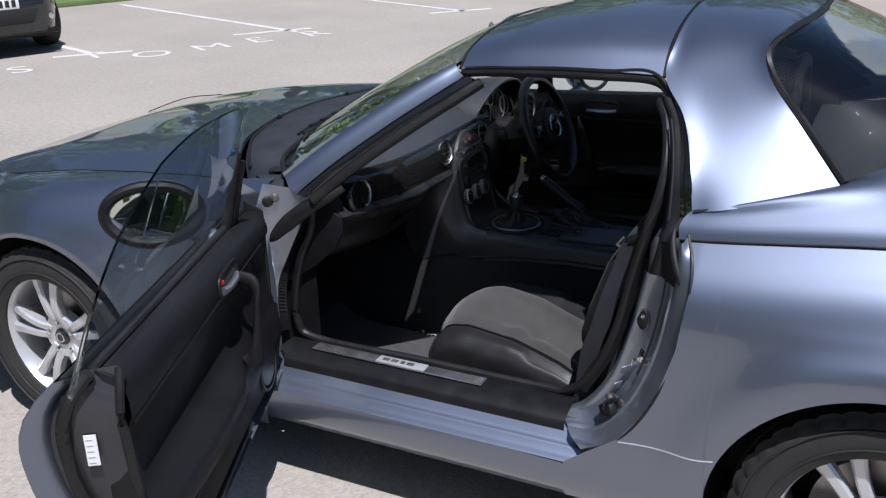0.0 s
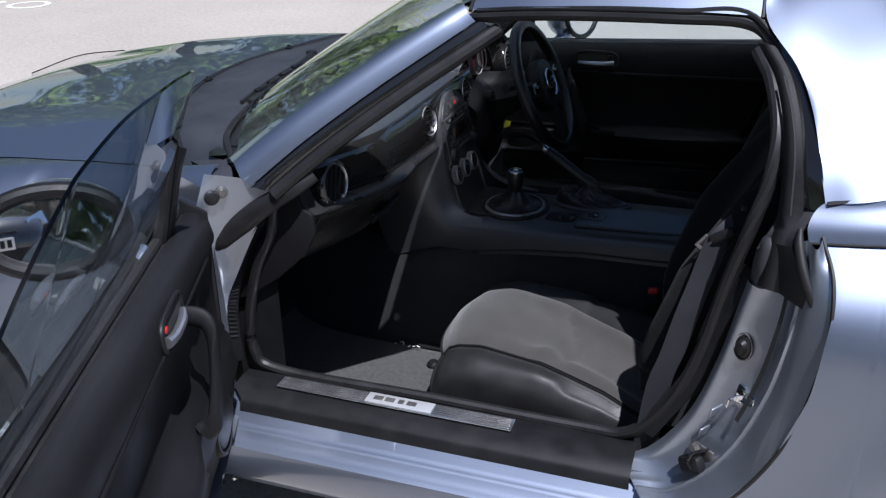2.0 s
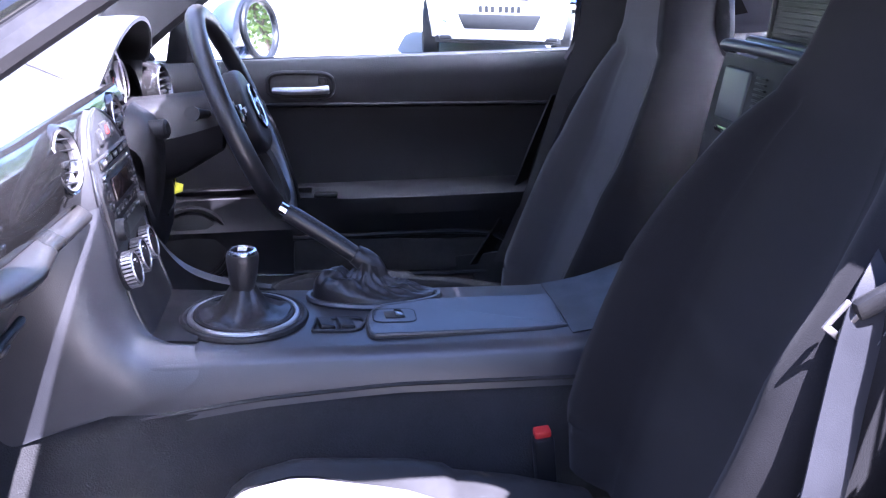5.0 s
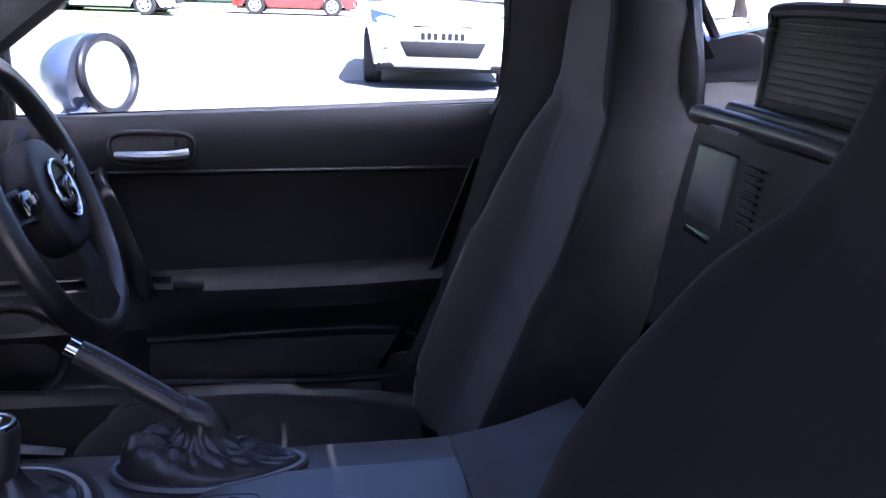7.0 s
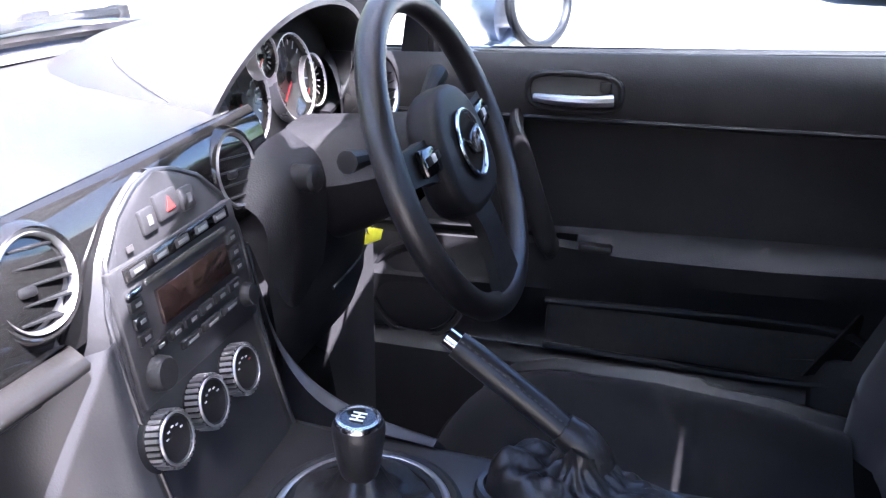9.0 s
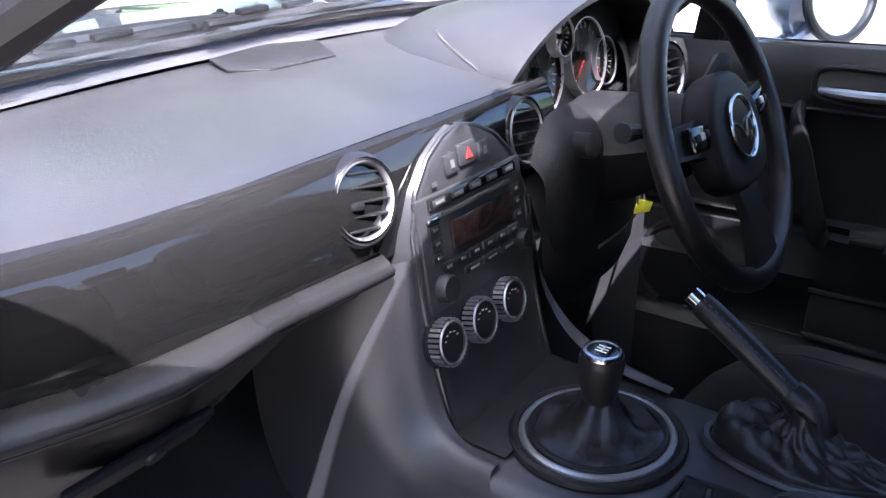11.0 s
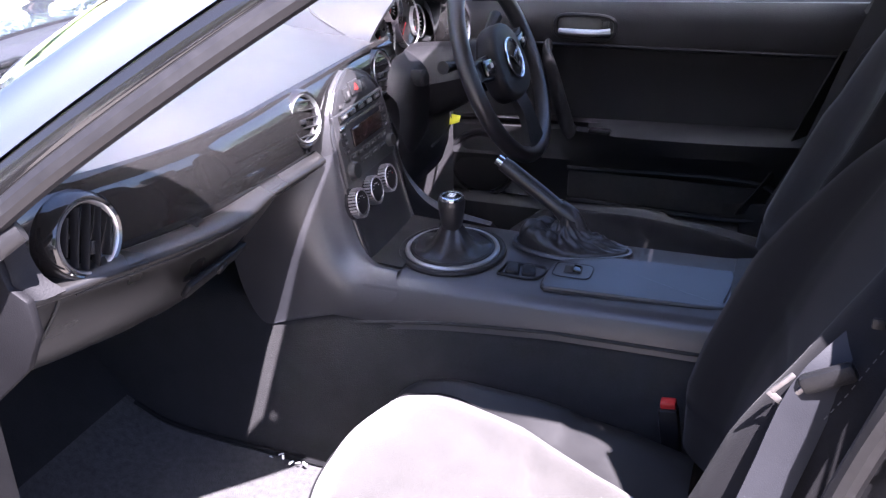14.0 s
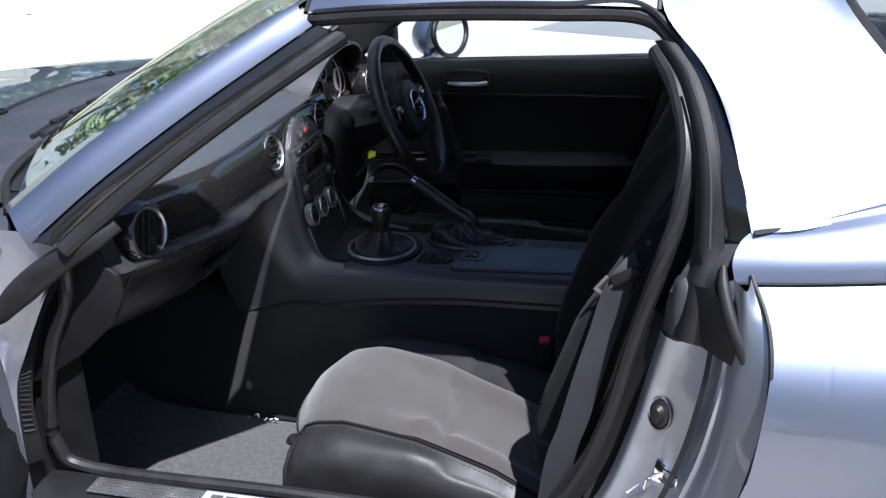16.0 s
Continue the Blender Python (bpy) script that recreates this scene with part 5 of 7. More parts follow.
# ---- seats ----
def seat(y0, passenger):
    """A low bucket seat: cushion with side bolsters, reclined back and one-piece head rest."""
    st = part("seat", join(box((0.42, 0.36, 0.10), (1.46, y0, 0.27), 0.03), box((0.46, 0.05, 0.04), (1.44, y0 - 0.14, 0.215), 0.01), box((0.46, 0.05, 0.04), (1.44, y0 + 0.14, 0.215), 0.01)), BLACK_TRIM, car, "dark grey cloth passenger seat with black bolsters" if passenger else "dark grey cloth driver's seat with black bolsters")
    # cushion: cloth between two seams, leatherette flanks and nose
    shift = y0 + 0.365
    drop = 0.0 if passenger else -0.030
    US = np.concatenate([np.linspace(0, 0.12, 9), np.linspace(0.16, 1, 26)])
    near_y = lambda u: np.interp(u, [0, 0.08, 0.5, 1], [-0.474, -0.482, -0.505, -0.530])
    near_z = lambda u: np.interp(u, [0, 0.03, 0.08, 0.2, 0.5, 0.8, 1], [0.420, 0.440, 0.453, 0.464, 0.455, 0.418, 0.378])
    far_y = lambda u: np.interp(u, [0, 0.08, 0.25, 0.5, 0.75, 1], [-0.238, -0.226, -0.226, -0.262, -0.312, -0.345]) if passenger else np.interp(u, [0, 0.08, 0.4, 1], [-0.236, -0.224, -0.212, -0.195])
    far_z = lambda u: np.interp(u, [0, 0.03, 0.08, 0.2, 0.5, 0.8, 1], [0.424, 0.446, 0.462, 0.474, 0.468, 0.448, 0.425])
    cloth, near_side, far_side = [], [], []
    for u in US:
        x = 1.188 + (0.452 if passenger else 0.50) * u
        a, b = np.array([x, near_y(u) + shift, near_z(u) + drop]), np.array([x, far_y(u) + shift, far_z(u) + drop])
        row = []
        for w in np.linspace(0, 1, 33):
            p = a + (b - a) * w
            arc = math.sin(math.pi * w)
            crown = np.interp(u, [0, 0.05, 0.14, 0.35, 0.65, 1], [0.002, 0.014, 0.024, 0.014, 0.0, -0.006]) * arc ** 0.8
            bolster = 0.020 * np.interp(u, [0, 0.35, 0.7, 1], [0, 0.35, 1, 0.9]) * (math.exp(-((w - 0.10) / 0.10) ** 2) + math.exp(-((w - 0.90) / 0.10) ** 2))
            # pleat behind the thigh support, bowed towards the back
            line_u = 0.50 + 0.125 * (1 - (2 * w - 0.85) ** 2)
            pleat = (-0.015 * math.exp(-((u - line_u) / 0.020) ** 2) + 0.009 * math.exp(-((u - line_u + 0.06) / 0.05) ** 2)) * np.clip((w - 0.02) * 12, 0, 1) * np.clip((0.96 - w) * 8, 0, 1)
            crease = 0.0012 * math.sin(14 * u + 5 * w) * math.sin(9 * w + 4 * u)
            row.append((p[0] - 0.030 * arc ** 0.7 * (1 - u) ** 4, p[1], p[2] + crown + bolster + pleat + crease))
        cloth.append(row)
        for side, q, out, end in ((near_side, a, -1, -0.566), (far_side, b, 1, -0.150)):
            e = end + shift
            side.append([(q[0], q[1], q[2]), (q[0], q[1] + out * 0.006, q[2] - 0.002), (q[0], q[1] * 0.45 + e * 0.55, q[2] - 0.004 - 0.010 * (u > 0.6) + (0.030 * u if out > 0 else 0)), (q[0] + 0.001, e - out * 0.010, q[2] - 0.022), (q[0] + 0.002, e, q[2] - 0.050), (q[0] + 0.003, e - out * 0.004, 0.345), (q[0] + 0.004, e - out * 0.014, 0.318)])
    nose = [[np.array(p) + np.array(o) for p in cloth[0]] for o in ((0, 0, 0), (-0.004, 0, -0.010), (-0.004, 0, -0.040), (0.006, 0, -0.085), (0.02, 0, -0.105))]
    # shade put into colour: only the sunlit passenger cushion gets the pale cloth
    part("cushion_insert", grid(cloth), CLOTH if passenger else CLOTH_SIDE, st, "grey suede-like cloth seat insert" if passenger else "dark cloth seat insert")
    part("cushion_side", sheet(near_side, len(near_side), 26), VINYL, st, "black leatherette seat side")
    part("cushion_side", sheet(far_side, len(far_side), 26), VINYL, st)
    part("cushion_nose", grid(nose), VINYL, st)
    for rows_, k in ((near_side, -1), (far_side, 1)):
        corner = [rows_[0], [np.array(p) + np.array([-0.006, 0, 0]) for p in rows_[0]], [np.array(p) * np.array([1, 0, 1]) + np.array([0.004, nose[2][0 if k < 0 else -1][1], -0.004]) for p in rows_[0]]]
        part("cushion_corner", grid(corner), VINYL, st)
        part("piping", tube([np.array(r[0]) + (0, k * 0.001, 0.001) for r in rows_], 0.0028, 8), CLOTH_SIDE, st)
    part("nose_piping", tube([np.array(p) + (-0.002, 0, -0.004) for p in cloth[0]], 0.0028, 8), CLOTH_SIDE, st)
    low = [[(1.20 + 0.43 * f, shift - 0.572 + 0.012 * (f < 0.03), z) for z in (0.322, 0.300, 0.262, 0.235)] for f in np.linspace(0, 1, 8)]
    part("seat_valance", grid(low), BLACK_TRIM, st, "black plastic seat valance")
    part("valance_front", grid([[(1.196, y, z) for z in (0.325, 0.29, 0.24)] for y in (shift - 0.572, shift - 0.36, shift - 0.15)]), BLACK_TRIM, st)
    if passenger:
        st_line = cr([np.array(r[1]) + np.array([0, -0.004, 0.0005]) for r in near_side[1:]], 110)
        for k in range(0, 108, 2):
            part("seam_stitch", tube([st_line[k], st_line[k + 1]], 0.0006, 4), STITCH, st)
    # seat back
    rows = []
    for u in np.linspace(0, 1, 46):
        # up the back: 0 at the cushion, 1 at the top of the head rest
        zc = 0.44 + 0.66 * u if passenger else 0.37 + 0.73 * u
        xc = np.interp(u, [0, 0.25, 0.5, 0.75, 1], [1.652, 1.690, 1.745, 1.812, 1.865] if passenger else [1.710, 1.775, 1.842, 1.878, 1.888])
        hw = np.interp(u, [0, 0.12, 0.35, 0.55, 0.68, 0.76, 0.82, 0.93, 1.0], [0.205, 0.225, 0.235, 0.225, 0.195, 0.150, 0.128, 0.118, 0.085])
        bol = np.interp(u, [0, 0.15, 0.45, 0.65, 0.8, 1], [0.035, 0.062, 0.060, 0.03, 0.0, 0.0])
        th = np.interp(u, [0, 0.4, 0.7, 0.85, 1], [0.14, 0.15, 0.12, 0.11, 0.07])
        r = []
        for v in np.linspace(-1, 1, 33):
            a = abs(v)
            fwd = bol * math.exp(-((a - 0.80) / 0.20) ** 2) - 0.10 * max(0, (a - 0.85) / 0.15) ** 2
            dish = -0.012 * (1 - a * a) * (u < 0.75)
            seam = -0.006 * math.exp(-((a - 0.58) / 0.03) ** 2) * (u < 0.74) - 0.007 * math.exp(-((u - 0.76) / 0.012) ** 2) - 0.005 * math.exp(-((u - 0.34 - 0.06 * a) / 0.014) ** 2) * (a < 0.58)
            r.append((xc - fwd - dish - seam, y0 + v * hw, zc + 0.02 * a * (u < 0.1)))
        for v in np.linspace(1, -1, 13)[1:-1]:
            r.append((xc + th * (0.5 + 0.5 * (1 - v * v)), y0 + v * hw, zc))
        rows.append(r)
    lo, hi = (8, 25) if passenger else (6, 31)
    ins = [r[lo:hi] for r in rows]
    rest = [r[hi - 1:] + r[:lo + 1] for r in rows]
    # backrest inserts take darker cloth in place of shade
    part("backrest_insert", grid(ins), CLOTH_SIDE if passenger else CLOTH_SHADED, st, "dark grey cloth backrest insert")
    b = grid(rest)
    top = rows[-1]
    cap = b.faces.new([b.verts.new(p) for p in top])
    part("backrest_cover", b, CLOTH_SIDE, st)
    if not passenger:
        part("backrest_piping", tube([np.array(r[4]) + np.array([-0.003, 0, 0]) for r in rows[3:34]], 0.0009, 5), STITCH, st)
    part("backrest_top", grid([[np.array(p) for p in top[:33]], [np.array([p[0] * 0.5 + (rows[-1][38][0]) * 0.5, p[1], p[2] + 0.02 * (1 - ((p[1] - y0) / 0.085) ** 2)]) for p in top[:33]], [np.array([rows[-1][38][0], p[1], p[2]]) for p in top[:33]]]), CLOTH_SIDE, st)
    # contrast stitching along the near bolsters
    if passenger:
        c = cr([np.array(r[1]) + (-0.004, 0, 0) for r in rows[2:34]], 120)
        for k in range(0, 118, 2):
            part("stitch", tube([c[k], c[k + 1]], 0.0006, 4), STITCH, st)
    return st


seat(-0.395, True)
seat(0.400, False)


def ribbon(pts, width, across, n=30, thick=0.0015):
    p = cr(pts, n)
    a = np.array(across, float)
    a = a / np.linalg.norm(a) * width / 2
    bm = grid([[q - a, q + a] for q in p])
    thicken(bm, thick)
    return bm


def seat_belt(s):
    f = lambda x, y, z: (x + (0.10 if s > 0 else 0), s * abs(y), z)
    webbing = part("seat_belt", ribbon([f(1.880, 0.545, 1.0), f(1.835, 0.552, 0.945), f(1.790, 0.566, 0.870), f(1.745, 0.600, 0.818), f(1.722, 0.622, 0.74), f(1.705, 0.642, 0.68), f(1.686, 0.657, 0.60), f(1.667, 0.666, 0.53), f(1.650, 0.668, 0.36)], 0.047, (0.95, s * -0.22, 0.20)), BELT, car, "dark grey seat belt hanging beside the seat")
    part("belt_guide", box((0.04, 0.07, 0.02), f(1.882, 0.58, 1.002), 0.006), BLACK_TRIM, webbing)
    if s > 0:
        return
    c = Vector(f(1.748, 0.606, 0.822))
    part("belt_tongue_grip", box((0.046, 0.012, 0.018), c, 0.005, (0, -30, 0)), BLACK_TRIM, webbing)
    part("belt_tongue", join(box((0.005, 0.003, 0.026), c + Vector((-0.022, 0, -0.020)), 0.001, (0, 38, 0)), box((0.005, 0.003, 0.026), c + Vector((-0.034, 0, -0.012)), 0.001, (0, 38, 0)), box((0.018, 0.003, 0.006), c + Vector((-0.037, 0, -0.027)), 0.001, (0, 38, 0))), STEEL, webbing)
    part("belt_stop", box((0.010, 0.004, 0.010), c + Vector((0.03, 0.012, 0.05)), 0.002), BLACK_TRIM, webbing)


seat_belt(-1)
seat_belt(1)
part("rear_side_trim", sheet([[(1.55, 0.690, 0.44), (1.72, 0.672, 0.46), (1.90, 0.640, 0.47), (2.10, 0.60, 0.47)], [(1.55, 0.690, 0.17), (1.72, 0.676, 0.17), (1.90, 0.645, 0.17), (2.10, 0.60, 0.17)]], 6, 12, 0.008), CARPET, car, "dark carpet on the side behind the seat")
for y, lean in ((-0.185, 4), (0.185, -4)):
    stalk = part("belt_buckle", box((0.028, 0.022, 0.085), (1.60, y, 0.438), 0.005, (lean, -8, 0)), BLACK_TRIM, car, "black belt buckle with a red release button")
    part("release_button", box((0.022, 0.017, 0.012), (1.594, y, 0.4835), 0.003, (lean, -8, 0)), RED, stalk, "red release button")
    part("buckle_stalk", box((0.02, 0.012, 0.14), (1.61, y, 0.33), 0.003), BLACK_TRIM, stalk)


# ---- dashboard ----
def dash_dx(y):
    a = abs(y)
    return -0.095 * np.clip((a - 0.36) / 0.30, 0, 1) ** 1.6


def on_dash(x, y, z):
    return (x + dash_dx(y), y, z)


YS = np.linspace(-0.655, 0.655, 61)
top_profile = [(0.58, 0.872), (0.66, 0.885), (0.76, 0.890), (0.86, 0.889), (0.94, 0.884), (0.985, 0.880), (1.000, 0.876)]


def dash_top(x, y, z):
    """A point of the padded top: it ends short of the dials under the hood."""
    screen = float(np.interp(abs(y), [0, 0.4, 0.56, 0.675], [0.60, 0.64, 0.70, 0.80]))
    under_hood = 0.085 * float(np.clip((0.185 - abs(y - 0.400)) / 0.02, 0, 1))
    xx = max(min(x, 1.0 - under_hood), screen) + dash_dx(y) * np.clip((x - 0.6) / 0.4, 0, 1)
    return (xx, y, z - 0.004 * (abs(y) / 0.65) ** 2 + 0.010 * np.clip((abs(y) - 0.45) / 0.2, 0, 1) * (x > 0.8))


dash = part("dashboard", grid([[dash_top(x, y, z) for x, z in top_profile] for y in YS]), DASHTOP, car, "dark dashboard with gloss black fascia and round vents")
fascia_profile = [(1.000, 0.875), (1.004, 0.872), (1.012, 0.860), (1.018, 0.842), (1.022, 0.820), (1.023, 0.797), (1.022, 0.780), (1.020, 0.762)]
ysp = np.linspace(-0.655, 0.235, 46)
part("fascia_panel", grid([[(on_dash(x, y, z + 0.012 * np.clip((abs(y) - 0.25) / 0.35, 0, 1))) for x, z in fascia_profile] for y in ysp]), GLOSS, dash, "gloss black fascia panel")
lip_profile = [(1.018, 0.764), (1.022, 0.770), (1.027, 0.771), (1.050, 0.763), (1.055, 0.759), (1.054, 0.753), (1.046, 0.748)]
part("dash_lip", grid([[(on_dash(x - 0.016 * np.clip((y + 0.36) / 0.10, 0, 1) * np.clip((x - 1.02) / 0.03, 0, 1), y, z + 0.020 * np.clip((abs(y) - 0.12) / 0.45, 0, 1))) for x, z in lip_profile] for y in np.linspace(-0.655, -0.105, 30)]), GLOVE, dash, "dark padded lip under the fascia")
glove_profile = [(1.030, 0.752), (1.030, 0.738), (1.008, 0.698), (0.975, 0.652), (0.935, 0.618), (0.88, 0.592), (0.82, 0.575)]
glove_rows = []
for v in np.linspace(0, 1, 30):
    row = []
    for x, z in cr(glove_profile, 16):
        y = -0.655 + (-0.200 - 1.05 * (0.75 - z) + 0.655) * v
        row.append(on_dash(x - 0.016 * np.clip((y + 0.36) / 0.10, 0, 1), y, z + 0.020 * np.clip((abs(y) - 0.12) / 0.45, 0, 1)))
    glove_rows.append(row)
part("glovebox_side", grid([[(x, y, z) for x, y, z in glove_rows[-1]], [(x - 0.12, y + 0.004, z + 0.004) for x, y, z in glove_rows[-1]]]), DARK, dash)
part("glovebox", grid(glove_rows), GLOVE, dash, "dark closed glovebox")
part("glovebox_joint", tube([on_dash(1.044 - 0.016 * np.clip((y + 0.36) / 0.10, 0, 1), y, 0.747 + 0.020 * np.clip((abs(y) - 0.12) / 0.45, 0, 1)) for y in np.linspace(-0.60, -0.15, 20)], 0.0028, 6), DARK, dash)
part("glovebox_joint", tube([np.array(p) + (0.001, -0.001, 0) for p in glove_rows[3][1:14]], 0.0028, 6), DARK, dash)
lock = part("glovebox_latch", prism([(-0.06, -0.016), (0.06, -0.014), (0.072, 0.016), (-0.066, 0.014)], 0.010, frame_to((1.002, -0.385, 0.700), (0.8, 0, -0.6)), 0.004), BLACK_TRIM, dash)
part("latch_key", lathe([(0, 0.004), (0.009, 0.003), (0.011, -0.003)], frame_to((1.010, -0.37, 0.694), (0.8, 0, -0.6)), 16), BLACK_TRIM, lock)
# closed ends of the dashboard
for s in (-1, 1):
    end = [(0.76, 0.862), (0.88, 0.884), (0.912, 0.876), (0.938, 0.85), (0.950, 0.80), (0.972, 0.787), (0.976, 0.748), (0.951, 0.698), (0.882, 0.635), (0.804, 0.581), (0.74, 0.56)]
    part("dash_end_panel", flip(prism([(x, z) for x, z in end], 0.012, Matrix.Translation((0, -0.652, 0)) @ pose(0, 0, 0, 90), 0.003), s), SOFT, dash)
part("end_cover", sheet([[(0.905, -0.660, 0.862), (0.925, -0.650, 0.865), (0.945, -0.630, 0.862)], [(0.930, -0.662, 0.815), (0.952, -0.650, 0.812), (0.966, -0.632, 0.808)], [(0.950, -0.662, 0.785), (0.976, -0.648, 0.783), (0.990, -0.625, 0.786)]], 8, 8, 0.005), SOFT, dash)
# driver's side lower dash and column surround
part("lower_dash", grid([[(on_dash(x - 0.030 * np.clip((y - 0.44) / 0.08, 0, 1) * np.clip((0.70 - z) / 0.05, 0, 1), y, z)) for x, z in ((1.018, 0.772), (1.038, 0.755), (1.054, 0.715), (1.060, 0.665), (1.056, 0.615), (1.046, 0.585), (1.025, 0.572), (0.95, 0.568), (0.80, 0.562))] for y in np.linspace(0.15, 0.655, 20)]), SOFT, dash)
part("knee_panel_joint", tube([on_dash(1.0595, y, 0.648) for y in np.linspace(0.30, 0.62, 14)], 0.0022, 6), DARK, dash)
part("driver_fascia", grid([[(on_dash(x, y, z)) for x, z in fascia_profile] for y in np.linspace(0.50, 0.655, 8)]), SOFT, dash)


def ball_vent(c, n, r, slats=5, turn=0):
    m = frame_to(c, n) @ pose(0, 0, 0, 0, 0, turn)
    v = part("air_vent", lathe([(r * 0.80, -0.040), (r * 0.83, -0.004), (r * 0.92, 0.007), (r * 1.0, 0.009), (r * 1.07, 0.006), (r * 1.13, -0.003), (r * 1.20, -0.016), (r * 1.28, -0.040)], m, 48), GLOSS, dash, "round black air vent with chrome ring")
    part("vent_ring", lathe([(r * 0.805, -0.012), (r * 0.82, 0.002), (r * 0.85, 0.0075), (r * 0.895, 0.0095), (r * 0.91, 0.006)], m, 48), SATIN, v, "satin silver vent ring")
    part("vent_back", lathe([(0, -0.03), (r * 0.80, -0.03), (r * 0.80, -0.034), (0, -0.034)], m, 32), DARK, v)
    for k in range(slats):
        y = (k - (slats - 1) / 2) * r * 1.62 / slats
        w = math.sqrt(max(0.0, (r * 0.80) ** 2 - y * y))
        b = box((2 * w, 0.0020, 0.012), (0, y, 0.002), 0.0008, (8, 0, 0))
        bmesh.ops.transform(b, matrix=m, verts=b.verts)
        part("vent_slat", b, BLACK_TRIM, v)
    b = box((0.005, r * 1.3, 0.012), (0.0, 0, -0.012), 0.001)
    bmesh.ops.transform(b, matrix=m, verts=b.verts)
    part("vent_blade", b, BLACK_TRIM, v)
    b = box((0.016, 0.008, 0.014), (-r * 0.25, -r * 0.1, 0.004), 0.003)
    bmesh.ops.transform(b, matrix=m, verts=b.verts)
    part("vent_tab", b, BLACK_TRIM, v)
    return v


ball_vent((0.975, -0.568, 0.822), (0.95, -0.12, 0.12), 0.046, 5, 70)
ball_vent((1.014, -0.125, 0.828), (0.97, -0.10, 0.18), 0.040, 5, -8)
ball_vent((1.014, 0.164, 0.826), (0.97, 0.02, 0.18), 0.040, 5, -8)
ball_vent((1.010, 0.605, 0.815), (0.95, -0.1, 0.15), 0.046, 6)

# screen demister strip and the speaker grille on the dash top
part("demister_strip", grid([[(max(0.60, np.interp(abs(y), [0, 0.4, 0.56, 0.675], [0.60, 0.64, 0.70, 0.80])) + dx - 0.008, y, z) for dx, z in ((0.0, 0.884), (0.03, 0.893), (0.055, 0.892), (0.06, 0.888))] for y in np.linspace(-0.60, 0.60, 30)]), BLACK_TRIM, dash)
sg = [(0.672, -0.005), (0.655, 0.10), (0.690, 0.165), (0.775, 0.105), (0.770, 0.0), (0.735, -0.035)]
part("dash_speaker_grille", prism(sg, 0.004, Matrix.Translation((0, 0.02, 0.8885)), 0.0015), BLACK_TRIM, dash, "dark perforated speaker grille")
for y in (-0.30,):
    part("sun_sensor", lathe([(0, 0.008), (0.008, 0.006), (0.010, 0)], Matrix.Translation((0.72, y, 0.890)), 14), BLACK_TRIM, dash)

# binnacle over the gauges
rows = []
for x, xo, w, h in ((0.70, 0.0, 0.09, 0.892), (0.76, 0.003, 0.15, 0.922), (0.83, 0.008, 0.19, 0.944), (0.90, 0.017, 0.205, 0.958), (0.965, 0.028, 0.207, 0.965), (0.990, 0.031, 0.206, 0.9635)):
    r = []
    for a in np.linspace(-math.pi * 0.5, math.pi * 0.5, 41):
        c = max(0.0, math.cos(a))
        r.append((x + xo * c ** 0.8, 0.375 + w * math.sin(a), 0.868 + (h - 0.868) * c ** 1.12))
    rows.append(r)
bm = grid(rows)
thicken(bm, 0.007)
inner = [[(x - 0.004, 0.375 + (y - 0.375) * 0.955, 0.866 + (z - 0.866) * 0.90) for x, y, z in r] for r in rows]
hoodb = part("gauge_hood", bm, DASHTOP, dash, "dark hood over the gauges")
part("hood_lining", grid(inner), BLACK_TRIM, hoodb, "black inside of the gauge hood")
part("hood_joint", tube([(0.849, 0.230, 0.9172), (0.869, 0.211, 0.9104), (0.911, 0.186, 0.8994), (0.948, 0.174, 0.8857)], [0.001, 0.0022, 0.0022, 0.001], 6, 20), DARK, hoodb)
for k in (-1, 1):
    part("hood_cheek", sheet([[(x, 0.375 + k * dy, z) for dy, z in ((0.199, 0.872), (0.196, 0.852), (0.180, 0.830), (0.150, 0.812), (0.115, 0.803))] for x in (0.925, 0.955, 0.984)], 6, 14, 0.005), BLACK_TRIM, hoodb)
part("gauge_panel", prism([(0.19 * math.cos(a), 0.085 * math.sin(a)) for a in np.linspace(0, 2 * math.pi, 40, endpoint=False)], 0.006, frame_to((0.945, 0.376, 0.868), (1, 0, 0.15)), 0.002), DARK, dash)


def gauge(y, r, z=0.862, face_mat=GAUGE):
    m = frame_to((0.956, y, z), (0.985, 0, 0.17))
    g = part("gauge", lathe([(0, 0.002), (r * 0.90, 0.002), (r * 0.93, 0.003), (r * 0.96, 0.009)], m, 40), face_mat, dash, "round dial with chrome ring")
    part("gauge_ring", lathe([(r * 0.955, 0.008), (r * 0.965, 0.0115), (r * 0.99, 0.0115), (r * 1.005, 0.008), (r * 1.01, -0.004)], m, 48), ALLOY, g, "thin silver dial ring")
    for k in range(17):
        a = math.radians(225 - k * 270 / 16)
        b = box((0.010 if k % 2 == 0 else 0.006, 0.0016, 0.0006), (r * 0.80, 0, 0.0026))
        bmesh.ops.transform(b, matrix=m @ pose(0, 0, 0, 0, 0, math.degrees(a)), verts=b.verts)
        part("tick", b, GREYPRINT, g)
    b = box((r * 0.75, 0.0018, 0.0012), (r * 0.33, 0, 0.006))
    bmesh.ops.transform(b, matrix=m @ pose(0, 0, 0, 0, 0, 218), verts=b.verts)
    part("needle", b, RED, g)
    part("needle_hub", lathe([(0, 0.009), (r * 0.13, 0.008), (r * 0.15, 0.002)], m, 18), BLACK_TRIM, g)


gauge(0.298, 0.054)
gauge(0.427, 0.054)
gauge(0.484, 0.034, 0.848)
gauge(0.352, 0.026, 0.900)

